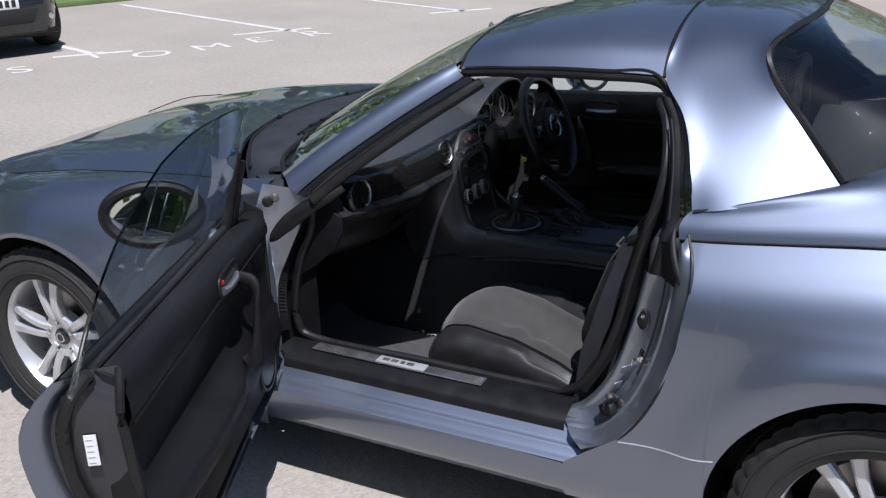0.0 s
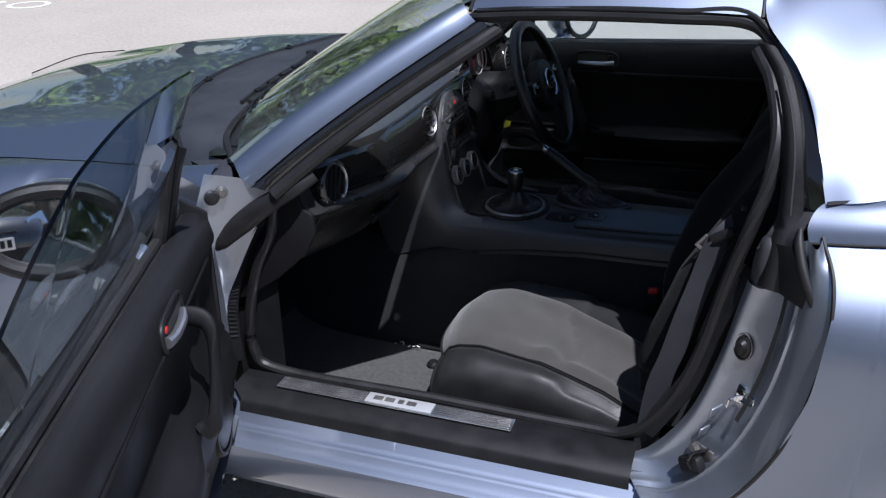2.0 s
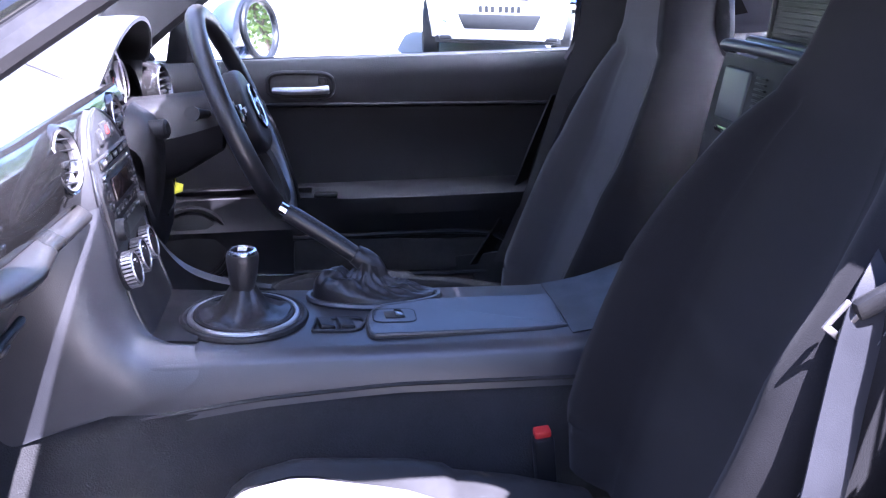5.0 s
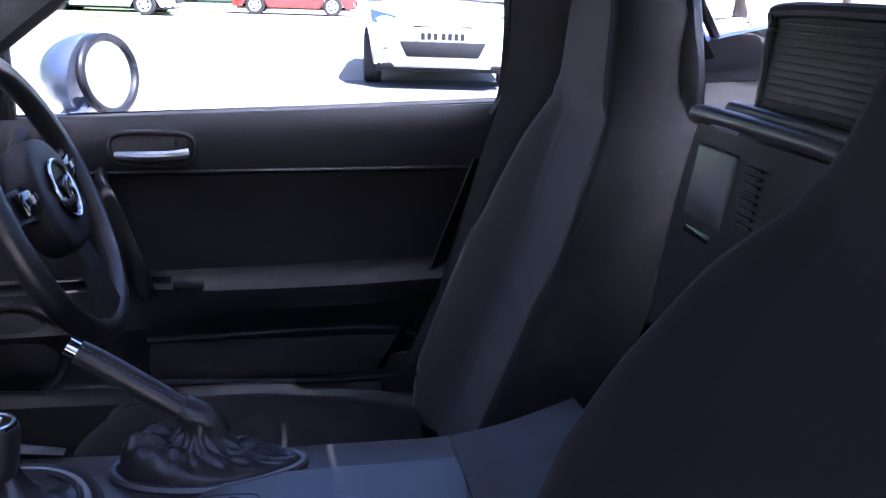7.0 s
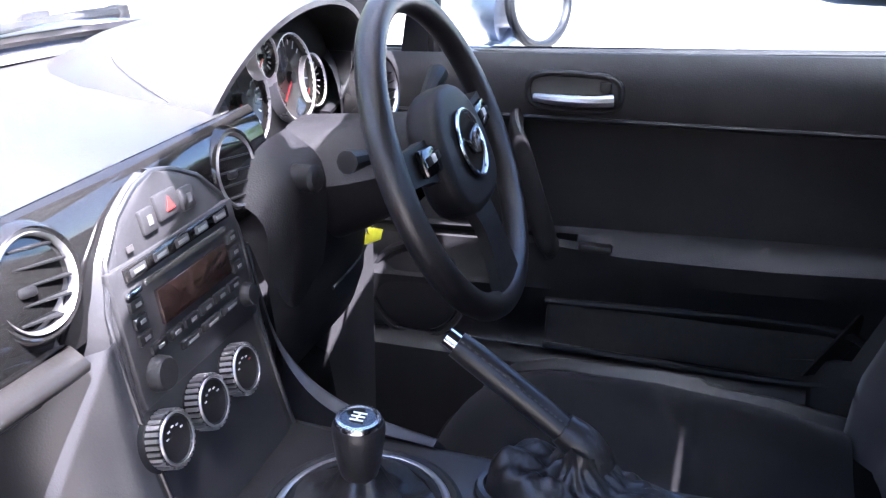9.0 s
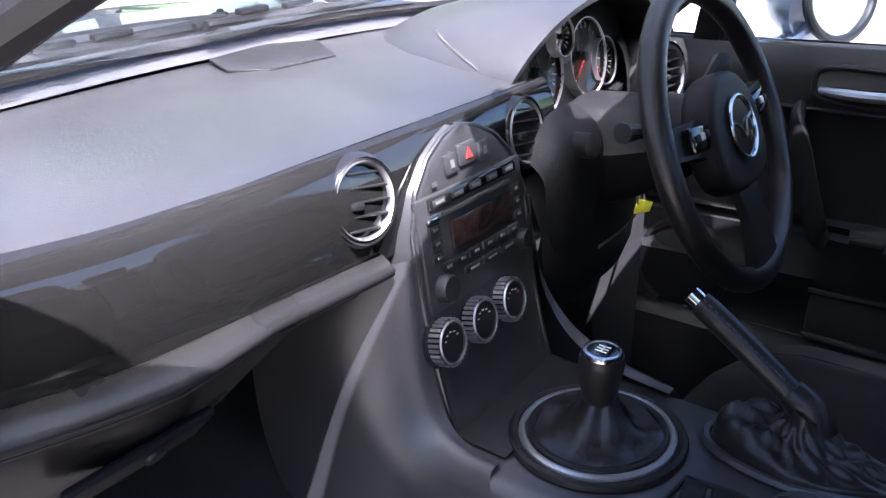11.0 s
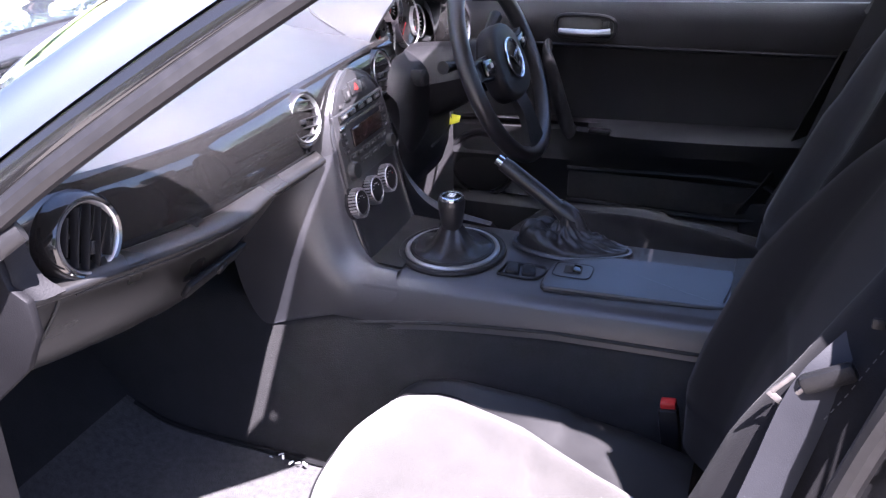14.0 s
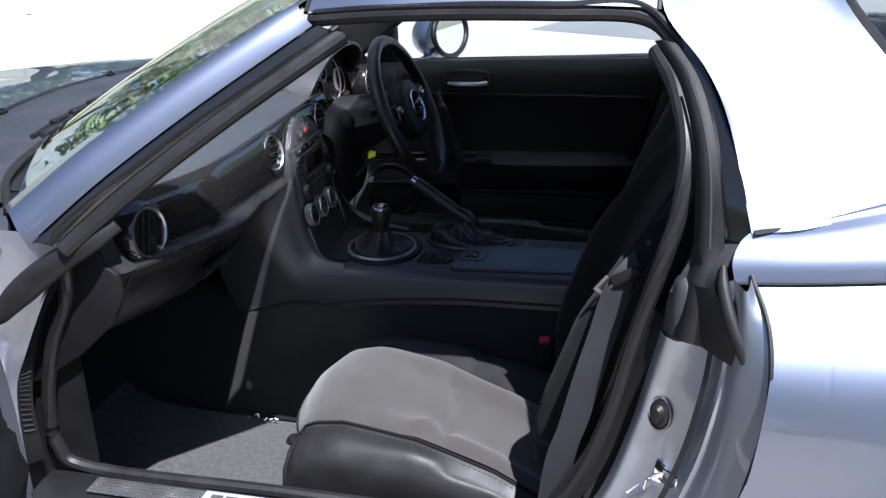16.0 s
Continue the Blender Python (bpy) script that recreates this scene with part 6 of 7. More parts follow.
# ---- centre stack ----
SX = [(1.019, 0.862), (1.026, 0.840), (1.035, 0.80), (1.044, 0.75), (1.055, 0.69), (1.071, 0.63), (1.088, 0.576)]


def stack_pt(t, y, out=0.0):
    """A point on the sloping stack, t metres of height, y across from its middle."""
    xs = np.interp(t, [p[1] for p in SX][::-1], [p[0] for p in SX][::-1])
    return Vector((xs + out, YC + y, t))


hwid = lambda z: np.interp(z, [0.59, 0.66, 0.74, 0.78, 0.82, 0.845, 0.86, 0.866], [0.098, 0.100, 0.104, 0.103, 0.088, 0.062, 0.030, 0.004])
zs = np.concatenate([np.linspace(0.576, 0.80, 15), np.linspace(0.81, 0.866, 12)])
rows = []
for z in zs:
    p = stack_pt(min(z, 0.862), 0)
    w = hwid(z)
    rows.append([(p.x - 0.055, YC - w - 0.006, z)] + [(p.x + (0.004 * (1 - (f) ** 6)), YC + f * w, z) for f in np.linspace(-1, 1, 15)] + [(p.x - 0.055, YC + w + 0.006, z)])
stack = part("centre_panel", grid(rows), STACK, dash, "dark centre stack with radio and heater knobs")
edge = [np.array(r[1]) for r in rows] + [np.array(r[15]) for r in rows[::-1]]
part("stack_rim", tube([p + np.array([0.0005, 0, 0]) for p in edge], 0.0026, 8), DASHTOP, stack)


def on_stack(bm, z, y, out=0.0045):
    a = stack_pt(z - 0.01, 0)
    b = stack_pt(z + 0.01, 0)
    slope = (b - a).normalized()
    n = slope.cross(Vector((0, -1, 0)))
    n = n if n.x > 0 else -n
    m = frame_to(stack_pt(z, y) + n * out, n, (0, 0, 1))
    bmesh.ops.transform(bm, matrix=m, verts=bm.verts)
    return bm


# in the stack's own plane: x runs across, y up, z out
part("hazard_button", on_stack(box((0.032, 0.022, 0.006), (0, 0, 0), 0.002), 0.838, 0.0), STACK, stack)
part("hazard_mark", on_stack(prism([(-0.006, -0.005), (0.006, -0.005), (0, 0.006)], 0.0008), 0.838, 0.0, 0.0082), RED, stack, "red warning triangle")
for y in (-0.030, 0.030):
    b = part("seat_heat_button", on_stack(box((0.020, 0.020, 0.006), (0, 0, 0), 0.002), 0.834, y), STACK, stack)
    part("button_mark", on_stack(box((0.006, 0.008, 0.0008)), 0.834, y, 0.0082), DIMPRINT, stack)
part("top_badge", on_stack(box((0.008, 0.005, 0.0008)), 0.822, -0.062, 0.0062), STEEL, stack)
radio = part("radio", on_stack(box((0.192, 0.116, 0.008), (0, 0, 0), 0.003), 0.757, 0.0, 0.002), STACK, stack, "black car radio with display and buttons")
part("top_strip", on_stack(box((0.160, 0.012, 0.004), (0, 0, 0), 0.0015), 0.806, 0.0, 0.0075), GLOSS, radio)
for k in range(5):
    part("radio_button", on_stack(box((0.022, 0.008, 0.005), (0, 0, 0), 0.0015), 0.806, -0.064 + 0.032 * k, 0.0076), STACK, radio)
    part("button_mark", on_stack(box((0.014, 0.003, 0.0006)), 0.806, -0.064 + 0.032 * k, 0.0107), DIMPRINT, radio)
part("disc_slot", on_stack(box((0.128, 0.005, 0.003), (0, 0, 0), 0.001), 0.793, 0.004, 0.0078), DARK, radio)
part("slot_edge", on_stack(box((0.020, 0.005, 0.006), (0, 0, 0), 0.002), 0.792, -0.076, 0.008), CHROME, radio)
part("display", on_stack(box((0.112, 0.030, 0.004), (0, 0, 0), 0.001), 0.768, 0.006, 0.0078), SCREEN, radio, "dim amber display")
for s in (-1, 1):
    for k in range(3):
        part("radio_button", on_stack(box((0.018, 0.010, 0.006), (0, 0, 0), 0.002), 0.782 - 0.014 * k, s * 0.076, 0.0062), BLACK_TRIM, radio)
        part("button_mark", on_stack(box((0.007, 0.003, 0.0006)), 0.782 - 0.014 * k, s * 0.076, 0.0098), DIMPRINT, radio)
for k in range(6):
    part("radio_button", on_stack(box((0.022, 0.009, 0.006), (0, 0, 0), 0.002), 0.741, -0.0625 + 0.025 * k, 0.0062), BLACK_TRIM, radio)
    part("button_mark", on_stack(box((0.008, 0.003, 0.0006)), 0.741, -0.0625 + 0.025 * k, 0.0098), DIMPRINT, radio)
for k in range(3):
    part("radio_button", on_stack(box((0.030, 0.008, 0.006), (0, 0, 0), 0.002), 0.726, -0.02 + 0.034 * k, 0.0062), BLACK_TRIM, radio)
    part("button_mark", on_stack(box((0.016, 0.0025, 0.0006)), 0.726, -0.02 + 0.034 * k, 0.0098), DIMPRINT, radio)
part("volume_knob", on_stack(lathe([(0, 0.012), (0.0125, 0.0115), (0.0145, 0.009), (0.0155, 0.0)], None, 28), 0.721, -0.072, 0.005), BLACK_TRIM, radio)
part("volume_knob", on_stack(lathe([(0, 0.011), (0.010, 0.010), (0.012, 0.0)], None, 24), 0.724, 0.080, 0.005), BLACK_TRIM, radio)
for k, y in enumerate((-0.094, -0.035, 0.024)):
    kb = part("heater_knob", on_stack(lathe([(0.0, 0.0145), (0.0182, 0.0145), (0.0192, 0.016), (0.0215, 0.015), (0.0225, 0.0), (0.027, -0.002)], None, 40), 0.672, y + 0.004, 0.004), BLACK_TRIM, stack, "round heater knob with chrome rim")
    part("knob_ring", on_stack(lathe([(0.0196, 0.0145), (0.0200, 0.0168), (0.0212, 0.0168), (0.0218, 0.0150)], None, 44), 0.672, y + 0.004, 0.004), SATIN, kb)
    for a in range(28):
        t = 2 * math.pi * a / 28
        part("knob_ridge", on_stack(box((0.0018, 0.003, 0.012), (0.0236 * math.cos(t), 0.0236 * math.sin(t), 0.009), 0, (0, 0, math.degrees(t))), 0.672, y + 0.004, 0.004), SATIN, kb)
    for a in range(5):
        t = 0.5 + 0.55 * a
        part("knob_mark", on_stack(box((0.003, 0.0012, 0.0006), (0.0115 * math.cos(t), 0.011 * math.sin(t), 0.0148)), 0.672, y + 0.004, 0.004), RED if (k == 2 and a == 0) else GREYPRINT, kb)

# ---- centre console ----
rows = []
for x in np.linspace(1.03, 1.78, 26):
    zt = np.interp(x, [1.03, 1.10, 1.4, 1.65, 1.78], [0.578, 0.574, 0.574, 0.578, 0.600])
    zb = np.interp(x, [0.9, 1.074, 1.225, 1.408, 1.65, 1.78], [0.46, 0.490, 0.512, 0.526, 0.528, 0.53])
    w = np.interp(x, [1.03, 1.3, 1.78], [0.128, 0.118, 0.112])
    rows.append([(x, YC - w - 0.026, zb - 0.012), (x, YC - w - 0.024, zb), (x, YC - w - 0.020, zt - 0.016), (x, YC - w - 0.012, zt - 0.005), (x, YC - w, zt), (x, YC, zt + 0.001), (x, YC + w - 0.02, zt), (x, YC + w - 0.008, zt - 0.006), (x, YC + w - 0.002, zt - 0.02), (x, YC + w + 0.004, zb)])
console = part("centre_console", grid(rows), CONSOLE, car, "dark plastic centre console", sharp=28)
part("console_base_joint", tube([np.array(r[1]) + np.array([0, -0.001, 0]) for r in rows], 0.0028, 6), DARK, console)
# the flank that rises from the console to the dashboard
for s in (-1, 1):
    if s < 0:
        A = [(1.150, -0.112, 0.5785), (1.112, -0.110, 0.582), (1.084, -0.108, 0.604), (1.063, -0.106, 0.66), (1.052, -0.107, 0.72), (1.044, -0.106, 0.765)]
        B = [(1.150, -0.130, 0.578), (1.100, -0.130, 0.583), (1.068, -0.127, 0.606), (1.049, -0.124, 0.66), (1.042, -0.122, 0.72), (1.038, -0.118, 0.762)]
        C = [(1.140, -0.152, 0.535), (1.070, -0.156, 0.535), (1.030, -0.160, 0.575), (0.998, -0.160, 0.64), (0.988, -0.156, 0.70), (0.990, -0.142, 0.752)]
        D = [(0.96, -0.166, 0.478), (0.92, -0.166, 0.470), (0.89, -0.166, 0.52), (0.875, -0.166, 0.60), (0.88, -0.164, 0.68), (0.90, -0.150, 0.745)]
    else:
        A = [(1.235, 0.098, 0.5785), (1.165, 0.100, 0.586), (1.112, 0.104, 0.606), (1.075, 0.106, 0.65), (1.056, 0.107, 0.71), (1.044, 0.106, 0.765)]
        B = [(1.235, 0.112, 0.5785), (1.160, 0.118, 0.590), (1.100, 0.124, 0.614), (1.060, 0.124, 0.66), (1.045, 0.122, 0.71), (1.038, 0.118, 0.762)]
        C = [(1.22, 0.122, 0.545), (1.14, 0.134, 0.548), (1.06, 0.148, 0.575), (1.005, 0.156, 0.64), (0.988, 0.152, 0.70), (0.990, 0.142, 0.752)]
        D = [(0.96, 0.150, 0.478), (0.92, 0.156, 0.470), (0.89, 0.160, 0.52), (0.875, 0.162, 0.60), (0.88, 0.160, 0.68), (0.90, 0.150, 0.745)]
    part("console_flank", sheet([[(x, y + YC, z) for x, y, z in r] for r in (A, B, C, D)], 22, 30), CONSOLE, console)
part("console_joint", tube([(1.070, YC - 0.152, 0.508), (1.070, YC - 0.149, 0.55), (1.069, YC - 0.140, 0.572), (1.066, YC - 0.125, 0.5785)], 0.0022, 6, 16), DARK, console)

part("front_tray", prism([(1.086, YC - 0.100), (1.150, YC - 0.104), (1.150, YC + 0.092), (1.086, YC + 0.100)], 0.003, Matrix.Translation((0, 0, 0.5765)), 0.001), BLACK_TRIM, console, "dark rubber tray mat")
GC = Vector((1.204, 0.010, 0.576))
ring_pts = [(GC.x + 0.074 * math.cos(a), GC.y + 0.079 * math.sin(a), GC.z + 0.005) for a in np.linspace(0, 2 * math.pi, 56, endpoint=False)]
part("gear_ring", tube([(x, y, z - 0.001) for x, y, z in ring_pts], 0.0048, 10, closed=True), SATIN, console, "satin chrome gear lever ring")
part("gear_ring_inner", tube([(GC.x + 0.066 * math.cos(a), GC.y + 0.071 * math.sin(a), GC.z + 0.006) for a in np.linspace(0, 2 * math.pi, 48, endpoint=False)], 0.005, 8, closed=True), BLACK_TRIM, console)
part("gear_ring_base", tube([(x + 0.010 * math.cos(a), y + 0.010 * math.sin(a), z - 0.004) for (x, y, z), a in zip(ring_pts, np.linspace(0, 2 * math.pi, 56, endpoint=False))], 0.006, 8, closed=True), BLACK_TRIM, console)
rows = []
for k, (r, z) in enumerate(((0.070, 0.004), (0.062, 0.010), (0.050, 0.007), (0.034, 0.016), (0.022, 0.036), (0.016, 0.050))):
    row = []
    for a in np.linspace(0, 2 * math.pi, 48, endpoint=False):
        q = 1 + (0.16 * abs(math.cos(2 * a + 0.3)) - 0.09 + 0.05 * math.sin(7 * a)) * (0.0, 0.3, 0.9, 1.4, 1.2, 0.4)[k]
        row.append((GC.x + r * q * math.cos(a) * (1 if k else 1.0), GC.y + r * q * math.sin(a) * 1.06, GC.z + z + 0.003 * math.sin(5 * a) * (k in (1, 2))))
    rows.append(row)
part("gear_gaiter", grid(rows, close_v=True), LEATHER, console, "black leather gear gaiter")
knob_axis = Vector((0.02, -0.04, 1)).normalized()
gm = frame_to(GC + Vector((0.0, -0.004, 0.040)), knob_axis, (1, 0, 0))
gk = part("gear_lever", lathe([(0.012, 0.0), (0.0165, 0.008), (0.019, 0.020), (0.021, 0.035), (0.0225, 0.048), (0.0225, 0.053), (0.021, 0.058), (0.017, 0.060), (0, 0.0605)], gm, 36), LEATHER, console, "black leather gear knob with silver cap")
part("knob_cap", lathe([(0.0150, 0.0605), (0.0158, 0.0630), (0.0188, 0.0625), (0.0205, 0.0590), (0.0205, 0.056)], gm, 32), CHROME, gk)
part("knob_face", lathe([(0, 0.0618), (0.0145, 0.0616), (0.0155, 0.0595)], gm, 32), GLOSS, gk)
b = join(box((0.0016, 0.012, 0.0008), (-0.005, 0, 0.063)), box((0.0016, 0.012, 0.0008), (0, 0, 0.063)), box((0.0016, 0.012, 0.0008), (0.005, 0, 0.063)), box((0.0116, 0.0016, 0.0008), (0, 0, 0.063)))
bmesh.ops.transform(b, matrix=gm, verts=b.verts)
part("shift_pattern", b, WHITE, gk)
# window switches and catch on the console, lid behind
for x in (1.318, 1.345):
    sw = part("window_switch", box((0.022, 0.034, 0.010), (x, -0.026, 0.5775), 0.004, (0, 8, 12)), BLACK_TRIM, console)
part("switch_bezel", tube([(1.300, -0.048, 0.5765), (1.36, -0.046, 0.5765), (1.366, -0.006, 0.5765), (1.304, -0.004, 0.5765)], 0.0025, 6, 32, closed=True), BLACK_TRIM, console)
lid_pts = [(1.383, -0.078), (1.635, -0.064), (1.648, -0.040), (1.655, 0.055), (1.62, 0.062), (1.47, 0.054), (1.40, 0.030), (1.378, 0.0), (1.376, -0.06)]
lid = part("console_lid", prism([tuple(p) for p in cr(lid_pts + [lid_pts[0]], 56)[:-1]], 0.008, Matrix.Translation((0, 0, 0.5745)), 0.0025), CONSOLE, console, "dark console lid with a catch", sharp=12)
part("lid_joint", tube([(x, y, 0.576) for x, y in cr(lid_pts + [lid_pts[0]], 56)[:-1]], 0.0028, 6, closed=True), DARK, console)
catch_line = [(1.414 + 0.030 * math.copysign(abs(math.cos(a)) ** 0.4, math.cos(a)), -0.014 + 0.025 * math.copysign(abs(math.sin(a)) ** 0.4, math.sin(a))) for a in np.linspace(0, 2 * math.pi, 40, endpoint=False)]
part("catch_frame", prism(catch_line, 0.002, Matrix.Translation((0, 0, 0.5815)), 0.0008), CONSOLE, lid, sharp=12)
part("catch_edge", tube([(x, y, 0.583) for x, y in catch_line], 0.0012, 6, closed=True), BLACK_TRIM, lid)
part("catch_well", box((0.028, 0.024, 0.002), (1.414, -0.013, 0.5842), 0.0008, (0, 0, 5)), DARK, lid)
part("catch", box((0.012, 0.022, 0.004), (1.420, -0.012, 0.5862), 0.0015, (0, 10, 5)), GLOSS, lid)
part("console_rear_cap", sheet([[(1.655, -0.085, 0.577), (1.72, -0.085, 0.590), (1.80, -0.08, 0.62)], [(1.655, YC, 0.580), (1.72, YC, 0.594), (1.80, YC, 0.625)], [(1.655, 0.115, 0.577), (1.72, 0.115, 0.590), (1.80, 0.11, 0.62)]], 8, 8, 0.004), VINYL, console)
# handbrake
hb = part("handbrake", tube([(1.262, 0.103, 0.705), (1.28, 0.102, 0.694), (1.33, 0.099, 0.661), (1.372, 0.096, 0.632)], [0.0125, 0.0135, 0.0135, 0.0125], 14, 24), LEATHER, console, "black leather handbrake lever with a silver button")
part("handbrake_button", tube([(1.252, 0.1035, 0.7115), (1.266, 0.103, 0.7025)], 0.0095, 14), BRIGHT, hb)
part("handbrake_collar", tube([(1.362, 0.0965, 0.640), (1.374, 0.096, 0.632), (1.386, 0.0955, 0.622), (1.392, 0.095, 0.606)], [0.0150, 0.0175, 0.0180, 0.021], 14, 16), LEATHER, hb)
rows = []
for k in range(25):
    f = k / 24
    row = []
    for a in np.linspace(0, 2 * math.pi, 96, endpoint=False):
        ahead = max(0.0, -math.cos(a)) ** 0.8
        behind = max(0.0, math.cos(a))
        reach_x = 0.090 if math.cos(a) < 0 else 0.098
        r = np.interp(f, [0, 0.2, 0.45, 0.7, 0.88, 1], [0.17, 0.22, 0.42, 0.70, 0.95, 1.0])
        z_ahead = np.interp(f, [0, 0.2, 0.40, 0.60, 0.80, 0.92, 1], [0.634, 0.618, 0.602, 0.617, 0.616, 0.598, 0.579])
        z_side = np.interp(f, [0, 0.2, 0.45, 0.7, 0.88, 1], [0.630, 0.618, 0.604, 0.594, 0.587, 0.579])
        z_behind = np.interp(f, [0, 0.2, 0.45, 0.60, 0.75, 0.9, 1], [0.622, 0.610, 0.594, 0.598, 0.588, 0.586, 0.578])
        z = z_ahead * ahead + z_behind * behind + z_side * (1 - ahead - behind)
        fold = math.sin(math.pi * min(1, f * 1.05)) ** 1.2
        zig = abs(((a * 2.6 + 2.2 * f) % 2) - 1) - 0.5
        zag = abs(((a * 5.3 - 5.0 * f + 0.7) % 2) - 1) - 0.5
        z += fold * (0.010 * zig * (0.4 + ahead) + 0.006 * zag)
        r *= 1 + fold * (0.05 * zag + 0.06 * zig)
        cx = 1.384 + (1.388 - 1.384) * f
        cy = 0.0955 + (0.080 - 0.0955) * f
        row.append((cx + reach_x * r * math.cos(a), cy + (0.046 - 0.012 * behind) * (0.35 * (1 - f) + r) * math.sin(a), z))
    rows.append(row)
part("handbrake_gaiter", grid(rows, close_v=True), LEATHER, hb, "crumpled black leather gaiter")
part("gaiter_frame", tube([(1.391 + 0.098 * math.cos(a), 0.080 + (0.050 - 0.014 * max(0, math.cos(a))) * math.sin(a), 0.579) for a in np.linspace(0, 2 * math.pi, 40, endpoint=False)], 0.005, 6, closed=True), CONSOLE, hb)
st = cr([(1.268, 0.094, 0.714), (1.33, 0.090, 0.673), (1.376, 0.088, 0.643)], 40)
for k in range(0, 39, 2):
    part("stitch", tube([st[k], st[k + 1]], 0.0009, 4), STITCH, hb)

# ---- steering wheel ----
SW = Vector((1.198, 0.358, 0.812))
sn = Vector((math.cos(radians(23)), 0, math.sin(radians(23))))
sm = frame_to(SW, sn)
sw_ring = [sm @ Vector((0.178 * math.cos(a), 0.178 * math.sin(a), -0.014)) for a in np.linspace(0, 2 * math.pi, 72, endpoint=False)]
wheel_ob = part("steering_wheel", tube(sw_ring, 0.0158, 14, closed=True, up=tuple(sn)), LEATHER, car, "black leather three-spoke steering wheel")


def on_wheel(bm):
    bmesh.ops.transform(bm, matrix=sm, verts=bm.verts)
    return bm


pad = [(0.082 * math.copysign(abs(math.cos(a)) ** 0.75, math.cos(a)) * (1 - 0.12 * math.sin(a)), 0.072 * math.copysign(abs(math.sin(a)) ** 0.8, math.sin(a))) for a in np.linspace(0, 2 * math.pi, 40, endpoint=False)]
part("airbag_cover", on_wheel(prism(pad, 0.042, Matrix.Translation((0, 0.002, -0.034)), 0.013, 4)), SOFT, wheel_ob)
for s in (-1, 1):
    part("wheel_spoke", on_wheel(sheet([[(s * 0.060, 0.034, -0.012), (s * 0.11, 0.036, -0.008), (s * 0.170, 0.040, -0.012)], [(s * 0.060, -0.020, -0.010), (s * 0.11, -0.004, -0.006), (s * 0.174, 0.004, -0.012)]], 5, 10, 0.016)), BLACK_TRIM, wheel_ob)
    pod = part("switch_pod", on_wheel(box((0.046, 0.030, 0.010), (s * 0.105, 0.016, -0.002), 0.004, (0, 0, s * 6))), GLOSS, wheel_ob)
    for k in range(3):
        part("wheel_button", on_wheel(box((0.010, 0.009, 0.004), (s * (0.092 + 0.013 * k), 0.018, 0.004), 0.0015)), SOFT if k != 1 else GREYPRINT, wheel_ob)
part("lower_spoke", on_wheel(sheet([[(-0.034, -0.060, -0.016), (-0.030, -0.10, -0.012), (-0.044, -0.165, -0.016)], [(0.034, -0.060, -0.016), (0.030, -0.10, -0.012), (0.044, -0.165, -0.016)]], 6, 10, 0.012)), BLACK_TRIM, wheel_ob)
part("spoke_insert", on_wheel(prism([(-0.012, -0.14), (0.012, -0.14), (0.016, -0.105), (-0.016, -0.105)], 0.004, Matrix.Translation((0, 0, -0.012)), 0.001)), CHROME, wheel_ob)
em = [(0.026 * math.cos(a), 0.026 * math.sin(a)) for a in np.linspace(0, 2 * math.pi, 40, endpoint=False)]
em = [(x * 1.45, y * 1.45) for x, y in em]
part("emblem_disc", on_wheel(prism([(x * 0.95, y * 0.95) for x, y in em], 0.003, Matrix.Translation((0, 0.004, 0.0085)), 0)), GLOSS, wheel_ob)
part("emblem_ring", on_wheel(tube([(x, y + 0.004, 0.012) for x, y in em], 0.0027, 8, closed=True)), CHROME, wheel_ob, "chrome emblem ring")
part("emblem_mark", on_wheel(tube([(-0.032, 0.014, 0.0125), (-0.012, 0.008, 0.0125), (0, -0.008, 0.0125), (0.012, 0.008, 0.0125), (0.032, 0.014, 0.0125)], 0.0019, 6, 24)), CHROME, wheel_ob)
# column shroud, stalks, key
A = SW - sn * 0.03
part("column_shroud", sheet([[(1.155, 0.30, 0.80), (1.160, 0.325, 0.842), (1.160, 0.358, 0.850), (1.160, 0.391, 0.842), (1.155, 0.416, 0.80), (1.150, 0.391, 0.755), (1.150, 0.358, 0.748), (1.150, 0.325, 0.755), (1.155, 0.30, 0.80)], [(1.08, 0.285, 0.78), (1.085, 0.315, 0.832), (1.085, 0.358, 0.842), (1.085, 0.385, 0.832), (1.08, 0.405, 0.78), (1.07, 0.38, 0.715), (1.07, 0.358, 0.70), (1.07, 0.315, 0.715), (1.08, 0.285, 0.78)], [(1.00, 0.27, 0.77), (1.0, 0.305, 0.822), (1.0, 0.358, 0.832), (1.0, 0.40, 0.822), (1.0, 0.42, 0.77), (0.99, 0.39, 0.69), (0.99, 0.358, 0.67), (0.99, 0.305, 0.69), (1.00, 0.27, 0.77)]], 12, 41), SOFT, wheel_ob, "dark steering column shroud")
part("wiper_stalk", tube([(1.13, 0.31, 0.815), (1.125, 0.25, 0.825), (1.12, 0.205, 0.832)], [0.007, 0.008, 0.012], 10, 14), BLACK_TRIM, wheel_ob)
part("indicator_stalk", tube([(1.13, 0.405, 0.825), (1.125, 0.46, 0.845), (1.12, 0.52, 0.86)], [0.008, 0.010, 0.014], 10, 14), BLACK_TRIM, wheel_ob)
part("ignition_lock", tube([(1.030, 0.232, 0.800), (1.078, 0.222, 0.806), (1.081, 0.2215, 0.8065)], [0.015, 0.015, 0.011], 18), BLACK_TRIM, dash)
